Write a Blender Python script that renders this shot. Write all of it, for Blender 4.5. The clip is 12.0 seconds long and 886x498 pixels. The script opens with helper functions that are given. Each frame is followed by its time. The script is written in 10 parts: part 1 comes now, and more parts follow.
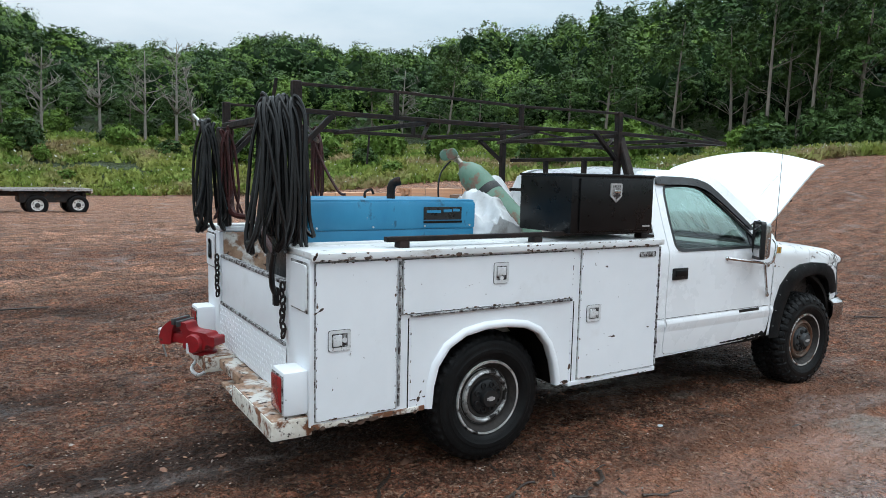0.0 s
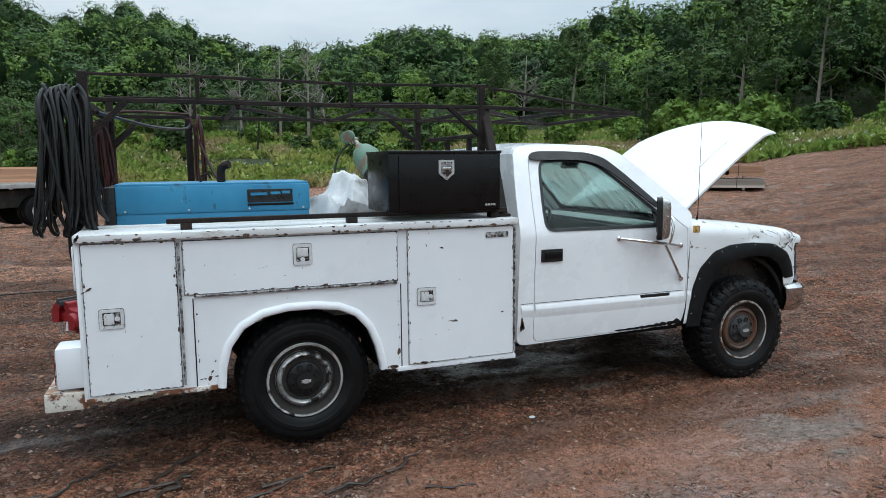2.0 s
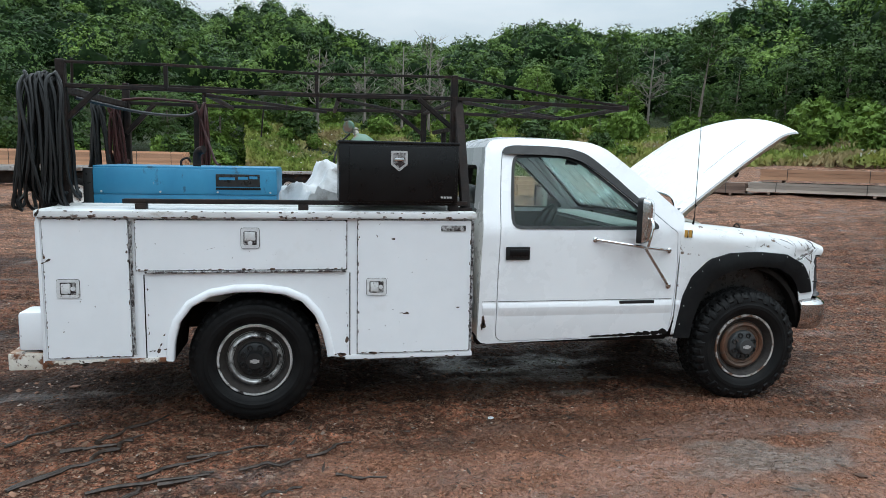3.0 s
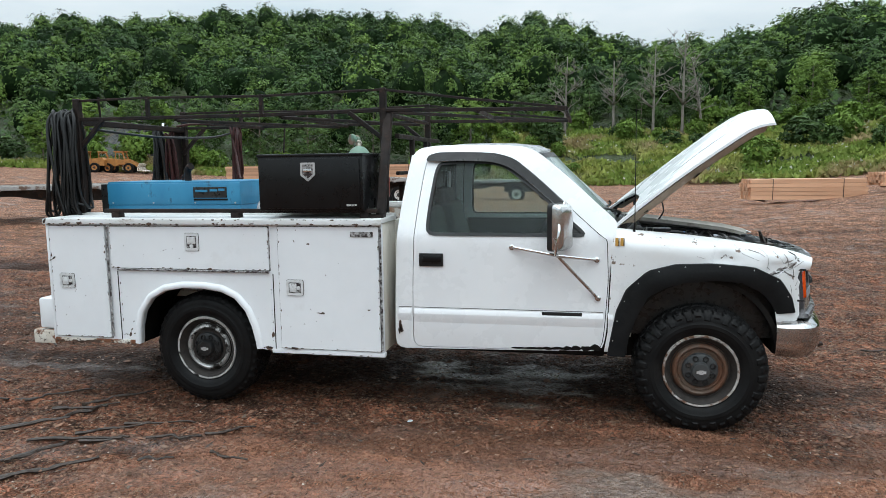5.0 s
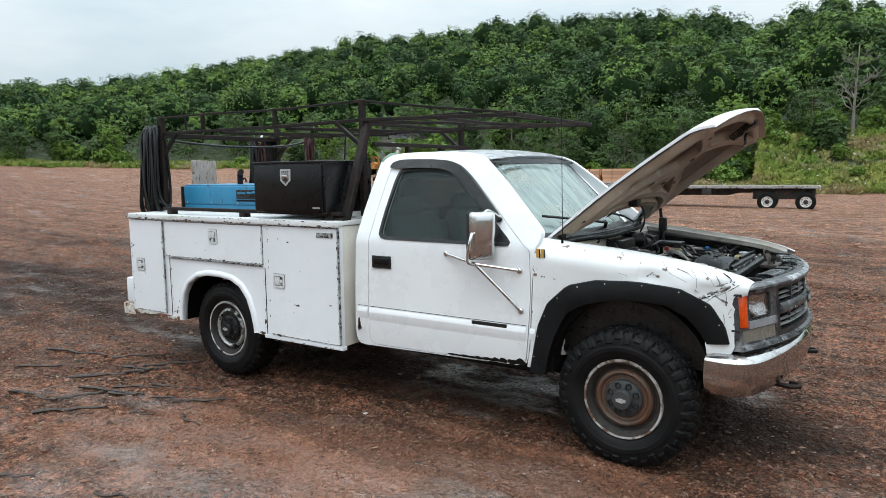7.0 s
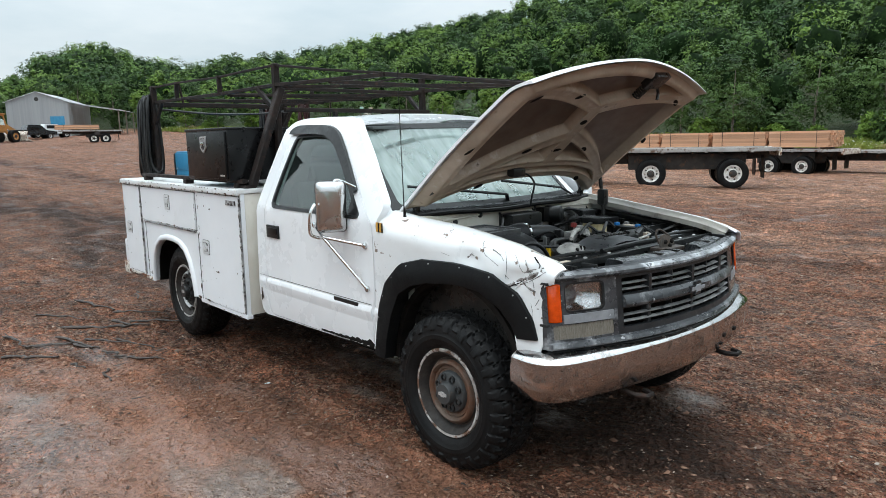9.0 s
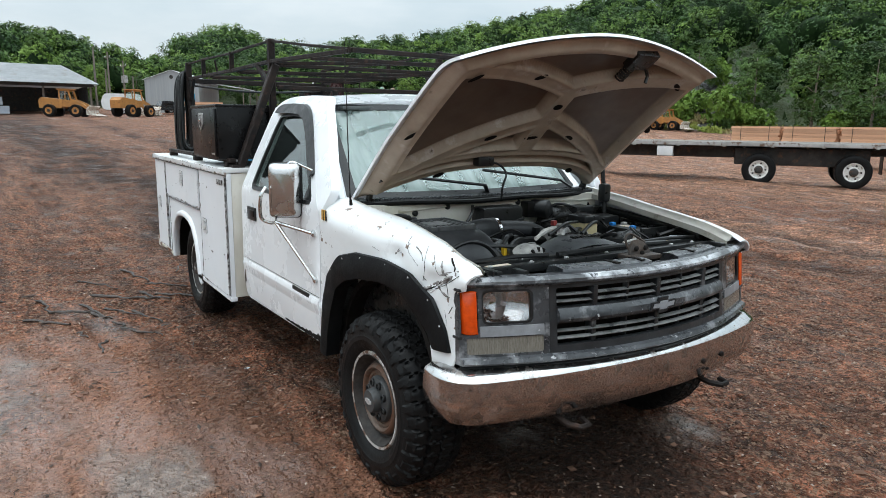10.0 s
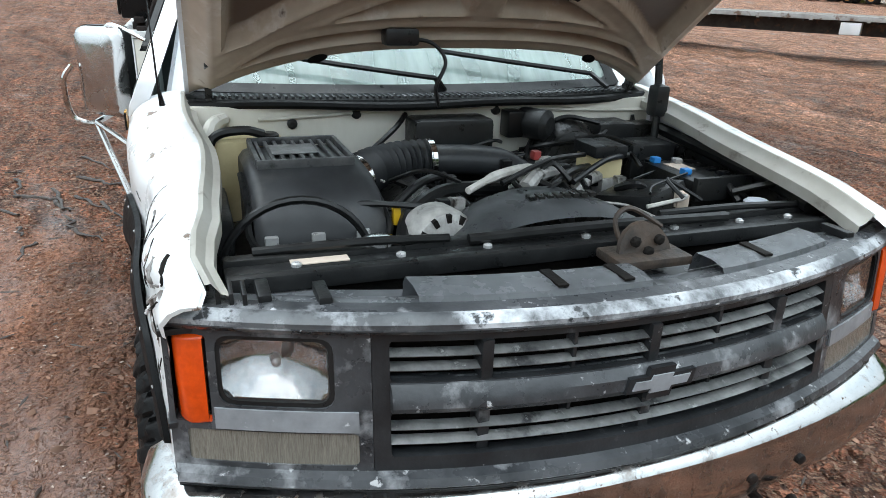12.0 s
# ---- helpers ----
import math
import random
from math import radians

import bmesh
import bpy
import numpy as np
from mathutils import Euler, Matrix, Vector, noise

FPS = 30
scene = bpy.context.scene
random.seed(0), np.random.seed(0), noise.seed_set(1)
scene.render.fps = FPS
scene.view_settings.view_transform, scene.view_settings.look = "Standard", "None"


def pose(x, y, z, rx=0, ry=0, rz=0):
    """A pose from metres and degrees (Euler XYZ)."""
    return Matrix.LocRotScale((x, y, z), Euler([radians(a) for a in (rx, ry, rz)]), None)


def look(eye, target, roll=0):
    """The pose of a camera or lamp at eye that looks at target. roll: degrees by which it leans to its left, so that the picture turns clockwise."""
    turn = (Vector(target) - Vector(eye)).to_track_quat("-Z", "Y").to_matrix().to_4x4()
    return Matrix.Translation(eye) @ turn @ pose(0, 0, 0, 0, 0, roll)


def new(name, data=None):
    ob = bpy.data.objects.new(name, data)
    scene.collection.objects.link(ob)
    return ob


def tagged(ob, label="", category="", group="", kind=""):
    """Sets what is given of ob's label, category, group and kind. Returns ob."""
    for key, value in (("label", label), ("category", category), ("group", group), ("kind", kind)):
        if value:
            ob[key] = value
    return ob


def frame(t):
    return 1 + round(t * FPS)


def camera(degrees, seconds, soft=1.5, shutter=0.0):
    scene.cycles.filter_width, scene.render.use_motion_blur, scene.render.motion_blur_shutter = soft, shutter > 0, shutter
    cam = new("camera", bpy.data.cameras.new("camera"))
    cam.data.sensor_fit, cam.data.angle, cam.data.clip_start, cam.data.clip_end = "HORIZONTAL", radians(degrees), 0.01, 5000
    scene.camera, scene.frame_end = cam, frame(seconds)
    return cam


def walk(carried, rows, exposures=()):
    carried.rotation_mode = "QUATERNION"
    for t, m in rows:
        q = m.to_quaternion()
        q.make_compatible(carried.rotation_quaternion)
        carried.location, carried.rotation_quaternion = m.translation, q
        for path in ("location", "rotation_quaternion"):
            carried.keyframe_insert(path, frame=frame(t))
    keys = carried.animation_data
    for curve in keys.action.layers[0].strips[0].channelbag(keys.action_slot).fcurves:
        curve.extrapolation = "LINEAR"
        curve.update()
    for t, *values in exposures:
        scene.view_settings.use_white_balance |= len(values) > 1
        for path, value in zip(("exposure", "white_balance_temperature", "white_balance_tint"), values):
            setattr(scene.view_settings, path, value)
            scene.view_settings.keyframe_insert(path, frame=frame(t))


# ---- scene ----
# ---- camera and walk ----
cam = camera(65.7, 12.0, soft=0.5, shutter=0.0)
METRES, EYE, OX, OY, TURN = 11.955, 1.72, -2.377, -4.205, -32.0
ROWS = [
    (0.0, 0.0, 0.0, 0.0, 0.13, -6.04, -1.26),
    (0.5, 0.0404, 0.0015, -0.0007, -0.0, -5.99, -1.28),
    (1.0, 0.0823, 0.0016, -0.0017, 3.08, -4.13, -1.7),
    (1.5, 0.1229, 0.0097, -0.0024, 5.92, -5.4, -0.95),
    (2.0, 0.1596, 0.024, -0.0032, 11.56, -7.14, 0.55),
    (2.5, 0.2018, 0.0341, -0.0029, 18.42, -7.56, 1.09),
    (3.0, 0.2412, 0.0524, -0.0046, 21.93, -7.58, -1.13),
    (5.0, 0.403, 0.1461, -0.0034, 43.7, -7.07, 0.8),
    (5.5, 0.4378, 0.1749, -0.0028, 50.49, -6.48, 1.09),
    (6.0, 0.4721, 0.2039, -0.003, 55.77, -6.49, 0.82),
    (6.5, 0.4929, 0.2409, -0.0037, 60.06, -6.39, 0.75),
    (8.5, 0.5382, 0.4001, -0.0044, 79.85, -8.28, 0.81),
    (9.0, 0.5318, 0.4379, -0.0057, 80.2, -9.14, 1.08),
    (9.5, 0.5225, 0.4739, -0.0063, 85.83, -7.55, 1.02),
    (10.0, 0.5098, 0.5081, -0.0067, 89.63, -10.32, -0.57),
    (10.5, 0.4814, 0.5339, -0.0079, 90.81, -11.3, -1.49),
    (11.0, 0.4483, 0.5548, -0.0099, 93.92, -14.37, 0.51),
    (11.5, 0.4123, 0.5678, -0.0104, 101.14, -16.02, -1.2),
    (12.0, 0.3765, 0.5714, -0.0104, 102.0, -21.13, -2.02),
]
walk(cam, [(t, pose(OX, OY, EYE, 0, 0, TURN) @ pose(METRES * x, METRES * y, METRES * z, 90 + pitch, roll, yaw)) for t, x, y, z, yaw, pitch, roll in ROWS],
     exposures=[(0.0, -0.28, 6350, 10), (1.0, -0.42, 6300, 10), (2.5, -0.38, 6350, 10), (5.0, -0.24, 6600, 10), (6.5, -0.17, 6650, 10), (8.5, -0.10, 6650, 10), (10.5, -0.14, 6600, 10), (11.0, -0.02, 6600, 10), (12.0, 0.18, 6550, 10)])

# ---- sky and light: bright overcast ----
world = bpy.data.worlds.new("overcast_sky")
scene.world = world
world.use_nodes = True
wn, wl = world.node_tree.nodes, world.node_tree.links
wn.clear()
w_out, w_bg = wn.new("ShaderNodeOutputWorld"), wn.new("ShaderNodeBackground")
w_sky = wn.new("ShaderNodeTexSky")
w_sky.sky_type, w_sky.sun_disc, w_sky.sun_elevation, w_sky.sun_rotation = "NISHITA", False, radians(58), radians(200)
w_co, w_sep, w_noise, w_ramp = wn.new("ShaderNodeTexCoord"), wn.new("ShaderNodeSeparateXYZ"), wn.new("ShaderNodeTexNoise"), wn.new("ShaderNodeValToRGB")
w_map = wn.new("ShaderNodeMapping")
w_map.inputs["Scale"].default_value = (1.0, 1.0, 3.5)
w_noise.inputs["Scale"].default_value, w_noise.inputs["Detail"].default_value, w_noise.inputs["Roughness"].default_value = 2.4, 7, 0.55
# cloud deck brighter towards the zenith
w_grad = wn.new("ShaderNodeMapRange")
w_grad.inputs["From Min"].default_value, w_grad.inputs["From Max"].default_value = 0.0, 1.0
w_grad.inputs["To Min"].default_value, w_grad.inputs["To Max"].default_value = 0.90, 3.8
w_pow = wn.new("ShaderNodeMath")
w_pow.operation, w_pow.use_clamp = "POWER", True
w_pow.inputs[1].default_value = 1.6
w_ramp.color_ramp.elements[0].position, w_ramp.color_ramp.elements[1].position = 0.28, 0.66
w_ramp.color_ramp.elements[0].color, w_ramp.color_ramp.elements[1].color = (0.60, 0.765, 0.865, 1), (0.90, 1.01, 1.075, 1)
w_mul, w_mix, w_dim = wn.new("ShaderNodeVectorMath"), wn.new("ShaderNodeMix"), wn.new("ShaderNodeVectorMath")
w_mul.operation, w_dim.operation = "MULTIPLY", "SCALE"
w_dim.inputs["Scale"].default_value = 0.1
w_mix.data_type = "RGBA"
w_mix.inputs["Factor"].default_value = 0.92
wl.new(w_co.outputs["Generated"], w_sep.inputs[0]), wl.new(w_co.outputs["Generated"], w_map.inputs["Vector"])
wl.new(w_map.outputs[0], w_noise.inputs["Vector"]), wl.new(w_noise.outputs["Fac"], w_ramp.inputs[0])
wl.new(w_sep.outputs["Z"], w_pow.inputs[0]), wl.new(w_pow.outputs[0], w_grad.inputs["Value"]), wl.new(w_ramp.outputs[0], w_mul.inputs[0]), wl.new(w_grad.outputs[0], w_mul.inputs[1])
wl.new(w_sky.outputs[0], w_dim.inputs[0]), wl.new(w_dim.outputs[0], w_mix.inputs["A"]), wl.new(w_mul.outputs[0], w_mix.inputs["B"])
wl.new(w_mix.outputs["Result"], w_bg.inputs["Color"]), wl.new(w_bg.outputs[0], w_out.inputs[0])
w_bg.inputs["Strength"].default_value = 1.0

sun = new("sun", bpy.data.lights.new("sun", "SUN"))
sun.data.energy, sun.data.angle, sun.data.color = 0.7, radians(50), (1.0, 0.97, 0.93)
sun.matrix_world = look((4.5, -6, 15), (1.5, 0, 0))

# ---- materials ----
def mat(name, a, b=None, scale=6.0, rough=(0.5, 0.7), metal=0.0, bump=0.0, bump_scale=60.0, spots=None, fine=None, coat=0.0, stretch=(1, 1, 1), island=0.0, spec=0.5):
    """Two colours mixed by noise; spots=(colour, scale, low, high, roughness) lays rust, dirt or chips over them; fine=(colour, scale, low, high)
    a second set; island: how much each loose piece varies in brightness."""
    m = bpy.data.materials.new(name)
    m.use_nodes = True
    n, k = m.node_tree.nodes, m.node_tree.links
    p = n["Principled BSDF"]
    co, mp = n.new("ShaderNodeTexCoord"), n.new("ShaderNodeMapping")
    mp.inputs["Scale"].default_value = stretch
    k.new(co.outputs["Object"], mp.inputs["Vector"])

    def noise_at(s, detail=6, low=0.35, high=0.65):
        t, r = n.new("ShaderNodeTexNoise"), n.new("ShaderNodeMapRange")
        t.inputs["Scale"].default_value, t.inputs["Detail"].default_value, t.inputs["Roughness"].default_value = s, detail, 0.62
        r.inputs["From Min"].default_value, r.inputs["From Max"].default_value = low, high
        k.new(mp.outputs[0], t.inputs["Vector"]), k.new(t.outputs["Fac"], r.inputs["Value"])
        return r.outputs[0]

    def mix(f, x, y):
        q = n.new("ShaderNodeMix")
        q.data_type = "RGBA"
        for s, v in (("Factor", f), ("A", x), ("B", y)):
            if hasattr(v, "is_linked"):
                k.new(v, q.inputs[s])
            else:
                q.inputs[s].default_value = v if s == "Factor" else (*v, 1)
        return q.outputs["Result"]
    f = noise_at(scale)
    c = mix(f, a, b or a)
    rg = n.new("ShaderNodeMapRange")
    rg.inputs["To Min"].default_value, rg.inputs["To Max"].default_value = rough
    k.new(noise_at(scale * 2.3), rg.inputs["Value"])
    r = rg.outputs[0]
    for extra in (spots, fine):
        if extra:
            s = noise_at(extra[1], 8, extra[2], extra[3])
            c = mix(s, c, extra[0])
            if len(extra) > 4:
                q = n.new("ShaderNodeMix")
                k.new(s, q.inputs["Factor"]), k.new(r, q.inputs["A"])
                q.inputs["B"].default_value = extra[4]
                r = q.outputs["Result"]
    if island:
        g, h, v = n.new("ShaderNodeNewGeometry"), n.new("ShaderNodeMapRange"), n.new("ShaderNodeVectorMath")
        h.inputs["To Min"].default_value, h.inputs["To Max"].default_value = 1 - island, 1 + island
        v.operation = "MULTIPLY"
        k.new(g.outputs["Random Per Island"], h.inputs["Value"]), k.new(c, v.inputs[0]), k.new(h.outputs[0], v.inputs[1])
        c = v.outputs[0]
    k.new(c, p.inputs["Base Color"]), k.new(r, p.inputs["Roughness"])
    p.inputs["Metallic"].default_value, p.inputs["Coat Weight"].default_value, p.inputs["Specular IOR Level"].default_value = metal, coat, spec
    p.inputs["Coat Roughness"].default_value = 0.12
    if bump:
        t, bp = n.new("ShaderNodeTexNoise"), n.new("ShaderNodeBump")
        t.inputs["Scale"].default_value, t.inputs["Detail"].default_value = bump_scale, 5
        bp.inputs["Strength"].default_value, bp.inputs["Distance"].default_value = min(bump, 1), 0.01
        k.new(mp.outputs[0], t.inputs["Vector"]), k.new(t.outputs["Fac"], bp.inputs["Height"]), k.new(bp.outputs[0], p.inputs["Normal"])
    return m


def glass(name, tint, gloss=0.02, least=0.085):
    m = bpy.data.materials.new(name)
    m.use_nodes = True
    n, k = m.node_tree.nodes, m.node_tree.links
    n.remove(n["Principled BSDF"])
    t, g, x = n.new("ShaderNodeBsdfTransparent"), n.new("ShaderNodeBsdfGlossy"), n.new("ShaderNodeMixShader")
    f, pw, mr = n.new("ShaderNodeLayerWeight"), n.new("ShaderNodeMath"), n.new("ShaderNodeMapRange")
    pw.operation = "POWER"
    pw.inputs[1].default_value = 3.4
    mr.inputs["To Min"].default_value = least
    t.inputs["Color"].default_value, g.inputs["Roughness"].default_value = (*tint, 1), gloss
    f.inputs["Blend"].default_value = 0.5
    k.new(f.outputs["Facing"], pw.inputs[0]), k.new(pw.outputs[0], mr.inputs["Value"])
    k.new(mr.outputs[0], x.inputs[0]), k.new(t.outputs[0], x.inputs[1]), k.new(g.outputs[0], x.inputs[2]), k.new(x.outputs[0], n["Material Output"].inputs["Surface"])
    return m


WHITE = mat("white_truck_paint", (0.86, 0.87, 0.885), (0.81, 0.82, 0.84), 1.6, (0.2, 0.34), coat=0.25, fine=((0.17, 0.12, 0.09), 34, 0.745, 0.765, 0.8), spots=((0.70, 0.69, 0.67), 2.0, 0.58, 0.95))
BODY_WHITE = mat("service_body_paint", (0.84, 0.855, 0.88), (0.79, 0.805, 0.83), 2.2, (0.34, 0.5), coat=0.08, fine=((0.10, 0.075, 0.065), 30, 0.705, 0.725, 0.85), spots=((0.66, 0.65, 0.64), 3.0, 0.6, 0.95), bump=0.04, bump_scale=14)
DENTED = mat("scraped_white_paint", (0.80, 0.81, 0.82), (0.70, 0.70, 0.70), 2.0, (0.25, 0.5), coat=0.15, spots=((0.20, 0.15, 0.12), 13, 0.635, 0.66, 0.8), fine=((0.08, 0.065, 0.06), 40, 0.69, 0.71, 0.85), bump=0.25, bump_scale=9)
LID = mat("worn_lid_paint", (0.77, 0.78, 0.79), (0.62, 0.62, 0.61), 3, (0.25, 0.5), spots=((0.16, 0.12, 0.10), 24, 0.635, 0.675, 0.6), fine=((0.45, 0.41, 0.37), 9, 0.60, 0.7), bump=0.08, bump_scale=40, stretch=(0.5, 1, 1))
WORN = mat("worn_hinge_steel", (0.55, 0.55, 0.55), (0.06, 0.05, 0.045), 45, (0.35, 0.6), metal=0.2, spots=((0.04, 0.03, 0.03), 28, 0.5, 0.56, 0.8), bump=0.4, bump_scale=90)
RUSTED = mat("rusted_white_steel", (0.74, 0.71, 0.65), (0.56, 0.50, 0.42), 7, (0.45, 0.7), spots=((0.17, 0.065, 0.03), 8, 0.50, 0.57, 0.9), fine=((0.05, 0.032, 0.026), 36, 0.58, 0.64, 0.9), bump=0.3, bump_scale=50)
DIRTY_WHITE = mat("dirty_beige_paint", (0.74, 0.71, 0.64), (0.60, 0.56, 0.48), 5, (0.4, 0.6), spots=((0.30, 0.24, 0.18), 7, 0.62, 0.78, 0.8), stretch=(1, 1, 0.4))
RACK = mat("rusty_black_steel", (0.010, 0.009, 0.009), (0.026, 0.017, 0.014), 9, (0.45, 0.7), spots=((0.055, 0.032, 0.025), 22, 0.58, 0.70, 0.85), bump=0.25, bump_scale=80, spec=0.2)
BLACK = mat("black_gloss_paint", (0.004, 0.004, 0.0045), (0.007, 0.007, 0.0075), 5, (0.24, 0.38), coat=0.06, spec=0.28)
BLACK_PLASTIC = mat("black_plastic", (0.008, 0.0085, 0.009), (0.017, 0.0175, 0.018), 12, (0.26, 0.5), spots=((0.04, 0.038, 0.035), 5, 0.58, 0.85, 0.6), bump=0.08, bump_scale=150, spec=0.38)
FLARE = mat("faded_flare_plastic", (0.009, 0.0095, 0.0105), (0.018, 0.019, 0.0205), 6, (0.42, 0.62), spots=((0.22, 0.22, 0.22), 34, 0.70, 0.74, 0.6), bump=0.12, bump_scale=70, spec=0.35)
GRILLE = mat("weathered_grille_plastic", (0.011, 0.012, 0.0135), (0.030, 0.032, 0.035), 7, (0.3, 0.55), spots=((0.26, 0.265, 0.275), 8, 0.60, 0.78, 0.8), fine=((0.42, 0.42, 0.43), 45, 0.66, 0.71), bump=0.12, bump_scale=90, spec=0.45)
RUBBER = mat("tyre_rubber", (0.006, 0.006, 0.0063), (0.011, 0.011, 0.0112), 8, (0.36, 0.58), spots=((0.014, 0.0115, 0.010), 6, 0.55, 0.85, 0.9), bump=0.2, bump_scale=90, spec=0.14)
HOSE = mat("black_hose_rubber", (0.004, 0.0041, 0.0043), (0.011, 0.0112, 0.0116), 15, (0.28, 0.46), spec=0.42)
RED_HOSE = mat("red_hose_rubber", (0.055, 0.013, 0.012), (0.03, 0.010, 0.009), 10, (0.4, 0.6), spec=0.35)
CHROME = mat("chrome", (0.80, 0.80, 0.80), (0.70, 0.70, 0.69), 4, (0.05, 0.14), metal=1.0, spots=((0.34, 0.28, 0.23), 11, 0.57, 0.68, 0.4))
HAZED = mat("hazed_chrome", (0.66, 0.66, 0.66), (0.54, 0.54, 0.53), 5, (0.16, 0.30), metal=1.0)
BUMPER = mat("pitted_chrome_bumper", (0.62, 0.62, 0.62), (0.48, 0.48, 0.48), 5, (0.07, 0.2), metal=1.0, spots=((0.24, 0.19, 0.16), 14, 0.53, 0.72, 0.5), fine=((0.16, 0.11, 0.085), 60, 0.62, 0.68, 0.6), bump=0.05, bump_scale=9)
STEEL = mat("galvanised_steel", (0.62, 0.62, 0.62), (0.48, 0.48, 0.48), 20, (0.25, 0.42), metal=0.45)
RIM_DISC = mat("worn_wheel_disc", (0.66, 0.66, 0.65), (0.26, 0.25, 0.24), 11, (0.25, 0.5), metal=0.5, spots=((0.02, 0.017, 0.015), 10, 0.50, 0.58, 0.85), bump=0.1, bump_scale=60)
RIM = mat("worn_steel_rim", (0.76, 0.76, 0.75), (0.42, 0.41, 0.40), 10, (0.25, 0.45), metal=0.5, spots=((0.022, 0.018, 0.016), 9, 0.55, 0.62, 0.8), bump=0.1, bump_scale=60)
HUB_GREY = mat("dull_grey_hub", (0.030, 0.033, 0.035), (0.055, 0.056, 0.056), 9, (0.4, 0.6), spots=((0.10, 0.055, 0.035), 12, 0.62, 0.7, 0.8))
RUSTY_RIM = mat("rusty_steel_rim", (0.13, 0.09, 0.068), (0.08, 0.044, 0.028), 9, (0.45, 0.7), metal=0.1, spots=((0.13, 0.058, 0.032), 7, 0.48, 0.58, 0.85), bump=0.15, bump_scale=60)
BLUE = mat("blue_machine_paint", (0.022, 0.19, 0.35), (0.035, 0.24, 0.41), 4, (0.35, 0.5), spots=((0.02, 0.10, 0.17), 16, 0.6, 0.68), fine=((0.25, 0.33, 0.38), 40, 0.7, 0.73), stretch=(1, 1, 0.5))
GREEN = mat("green_cylinder_paint", (0.09, 0.19, 0.13), (0.15, 0.24, 0.18), 6, (0.5, 0.7), spots=((0.19, 0.11, 0.08), 7, 0.52, 0.62, 0.85))
RED = mat("red_vise_paint", (0.30, 0.008, 0.012), (0.19, 0.006, 0.009), 8, (0.3, 0.5), spots=((0.10, 0.04, 0.03), 20, 0.62, 0.68, 0.8))
RED_LENS = mat("red_lamp_lens", (0.30, 0.012, 0.016), (0.22, 0.01, 0.012), 30, (0.12, 0.2), coat=0.5)
AMBER = mat("amber_lamp_lens", (0.80, 0.085, 0.006), (0.66, 0.065, 0.005), 60, (0.14, 0.22), coat=0.2)
LENS = mat("hazed_lamp_lens", (0.215, 0.198, 0.168), (0.13, 0.12, 0.10), 90, (0.2, 0.35), coat=0.4, stretch=(1, 3, 0.2))
TARP = mat("grey_tarpaulin", (0.64, 0.65, 0.66), (0.46, 0.46, 0.46), 5, (0.35, 0.55), spots=((0.22, 0.20, 0.18), 5, 0.58, 0.72, 0.7), bump=0.3, bump_scale=12)
PRIMER = mat("pale_hood_frame", (0.50, 0.415, 0.325), (0.34, 0.265, 0.20), 4, (0.4, 0.6), spots=((0.62, 0.57, 0.52), 7, 0.58, 0.72, 0.6), fine=((0.13, 0.095, 0.075), 14, 0.64, 0.73))
SEAT = mat("grey_vinyl_seat", (0.075, 0.085, 0.085), (0.045, 0.05, 0.05), 9, (0.5, 0.7), bump=0.1)
TRIM = mat("pale_cabin_lining", (0.55, 0.56, 0.55), (0.45, 0.46, 0.45), 5, (0.7, 0.9))
DARK = mat("dirty_underbody", (0.004, 0.0037, 0.0035), (0.011, 0.0085, 0.007), 7, (0.7, 0.9), bump=0.3, bump_scale=40, spec=0.2)
ENGINE = mat("greasy_black_metal", (0.007, 0.007, 0.0075), (0.022, 0.021, 0.019), 12, (0.18, 0.48), spots=((0.06, 0.046, 0.036), 8, 0.60, 0.78, 0.8), bump=0.2, bump_scale=60, spec=0.4)
ALUMINIUM = mat("tarnished_valve_brass", (0.42, 0.40, 0.34), (0.25, 0.23, 0.19), 25, (0.35, 0.55), metal=0.7, bump=0.2)
TANK = mat("yellowed_plastic_tank", (0.66, 0.56, 0.33), (0.50, 0.41, 0.22), 6, (0.4, 0.55))
DUCT = mat("grey_black_duct", (0.018, 0.019, 0.021), (0.032, 0.034, 0.037), 8, (0.36, 0.5), spots=((0.07, 0.066, 0.06), 6, 0.58, 0.8), spec=0.45)
STICKER = mat("orange_sticker", (0.55, 0.30, 0.06), None, 10, (0.4, 0.5))
LABEL = mat("pale_label", (0.66, 0.55, 0.46), (0.6, 0.5, 0.42), 20, (0.5, 0.6))
BLUE_CAP = mat("blue_cable_clip", (0.02, 0.22, 0.6), None, 10, (0.4, 0.5))
YELLOW = mat("orange_machine_paint", (0.47, 0.205, 0.05), (0.34, 0.145, 0.036), 2, (0.45, 0.65), spots=((0.14, 0.08, 0.05), 4, 0.56, 0.7, 0.85))
GLASS = glass("clear_glass", (0.92, 0.985, 0.96))
SMOKED = glass("smoked_rear_glass", (0.10, 0.115, 0.11))
FOGGED = glass("fogged_wet_glass", (0.86, 0.96, 0.93))
SIDE_GLASS = glass("tinted_side_glass", (0.82, 0.89, 0.87), 0.02, 0.016)
LAMP_GLASS = glass("lamp_glass", (0.9, 0.9, 0.9))

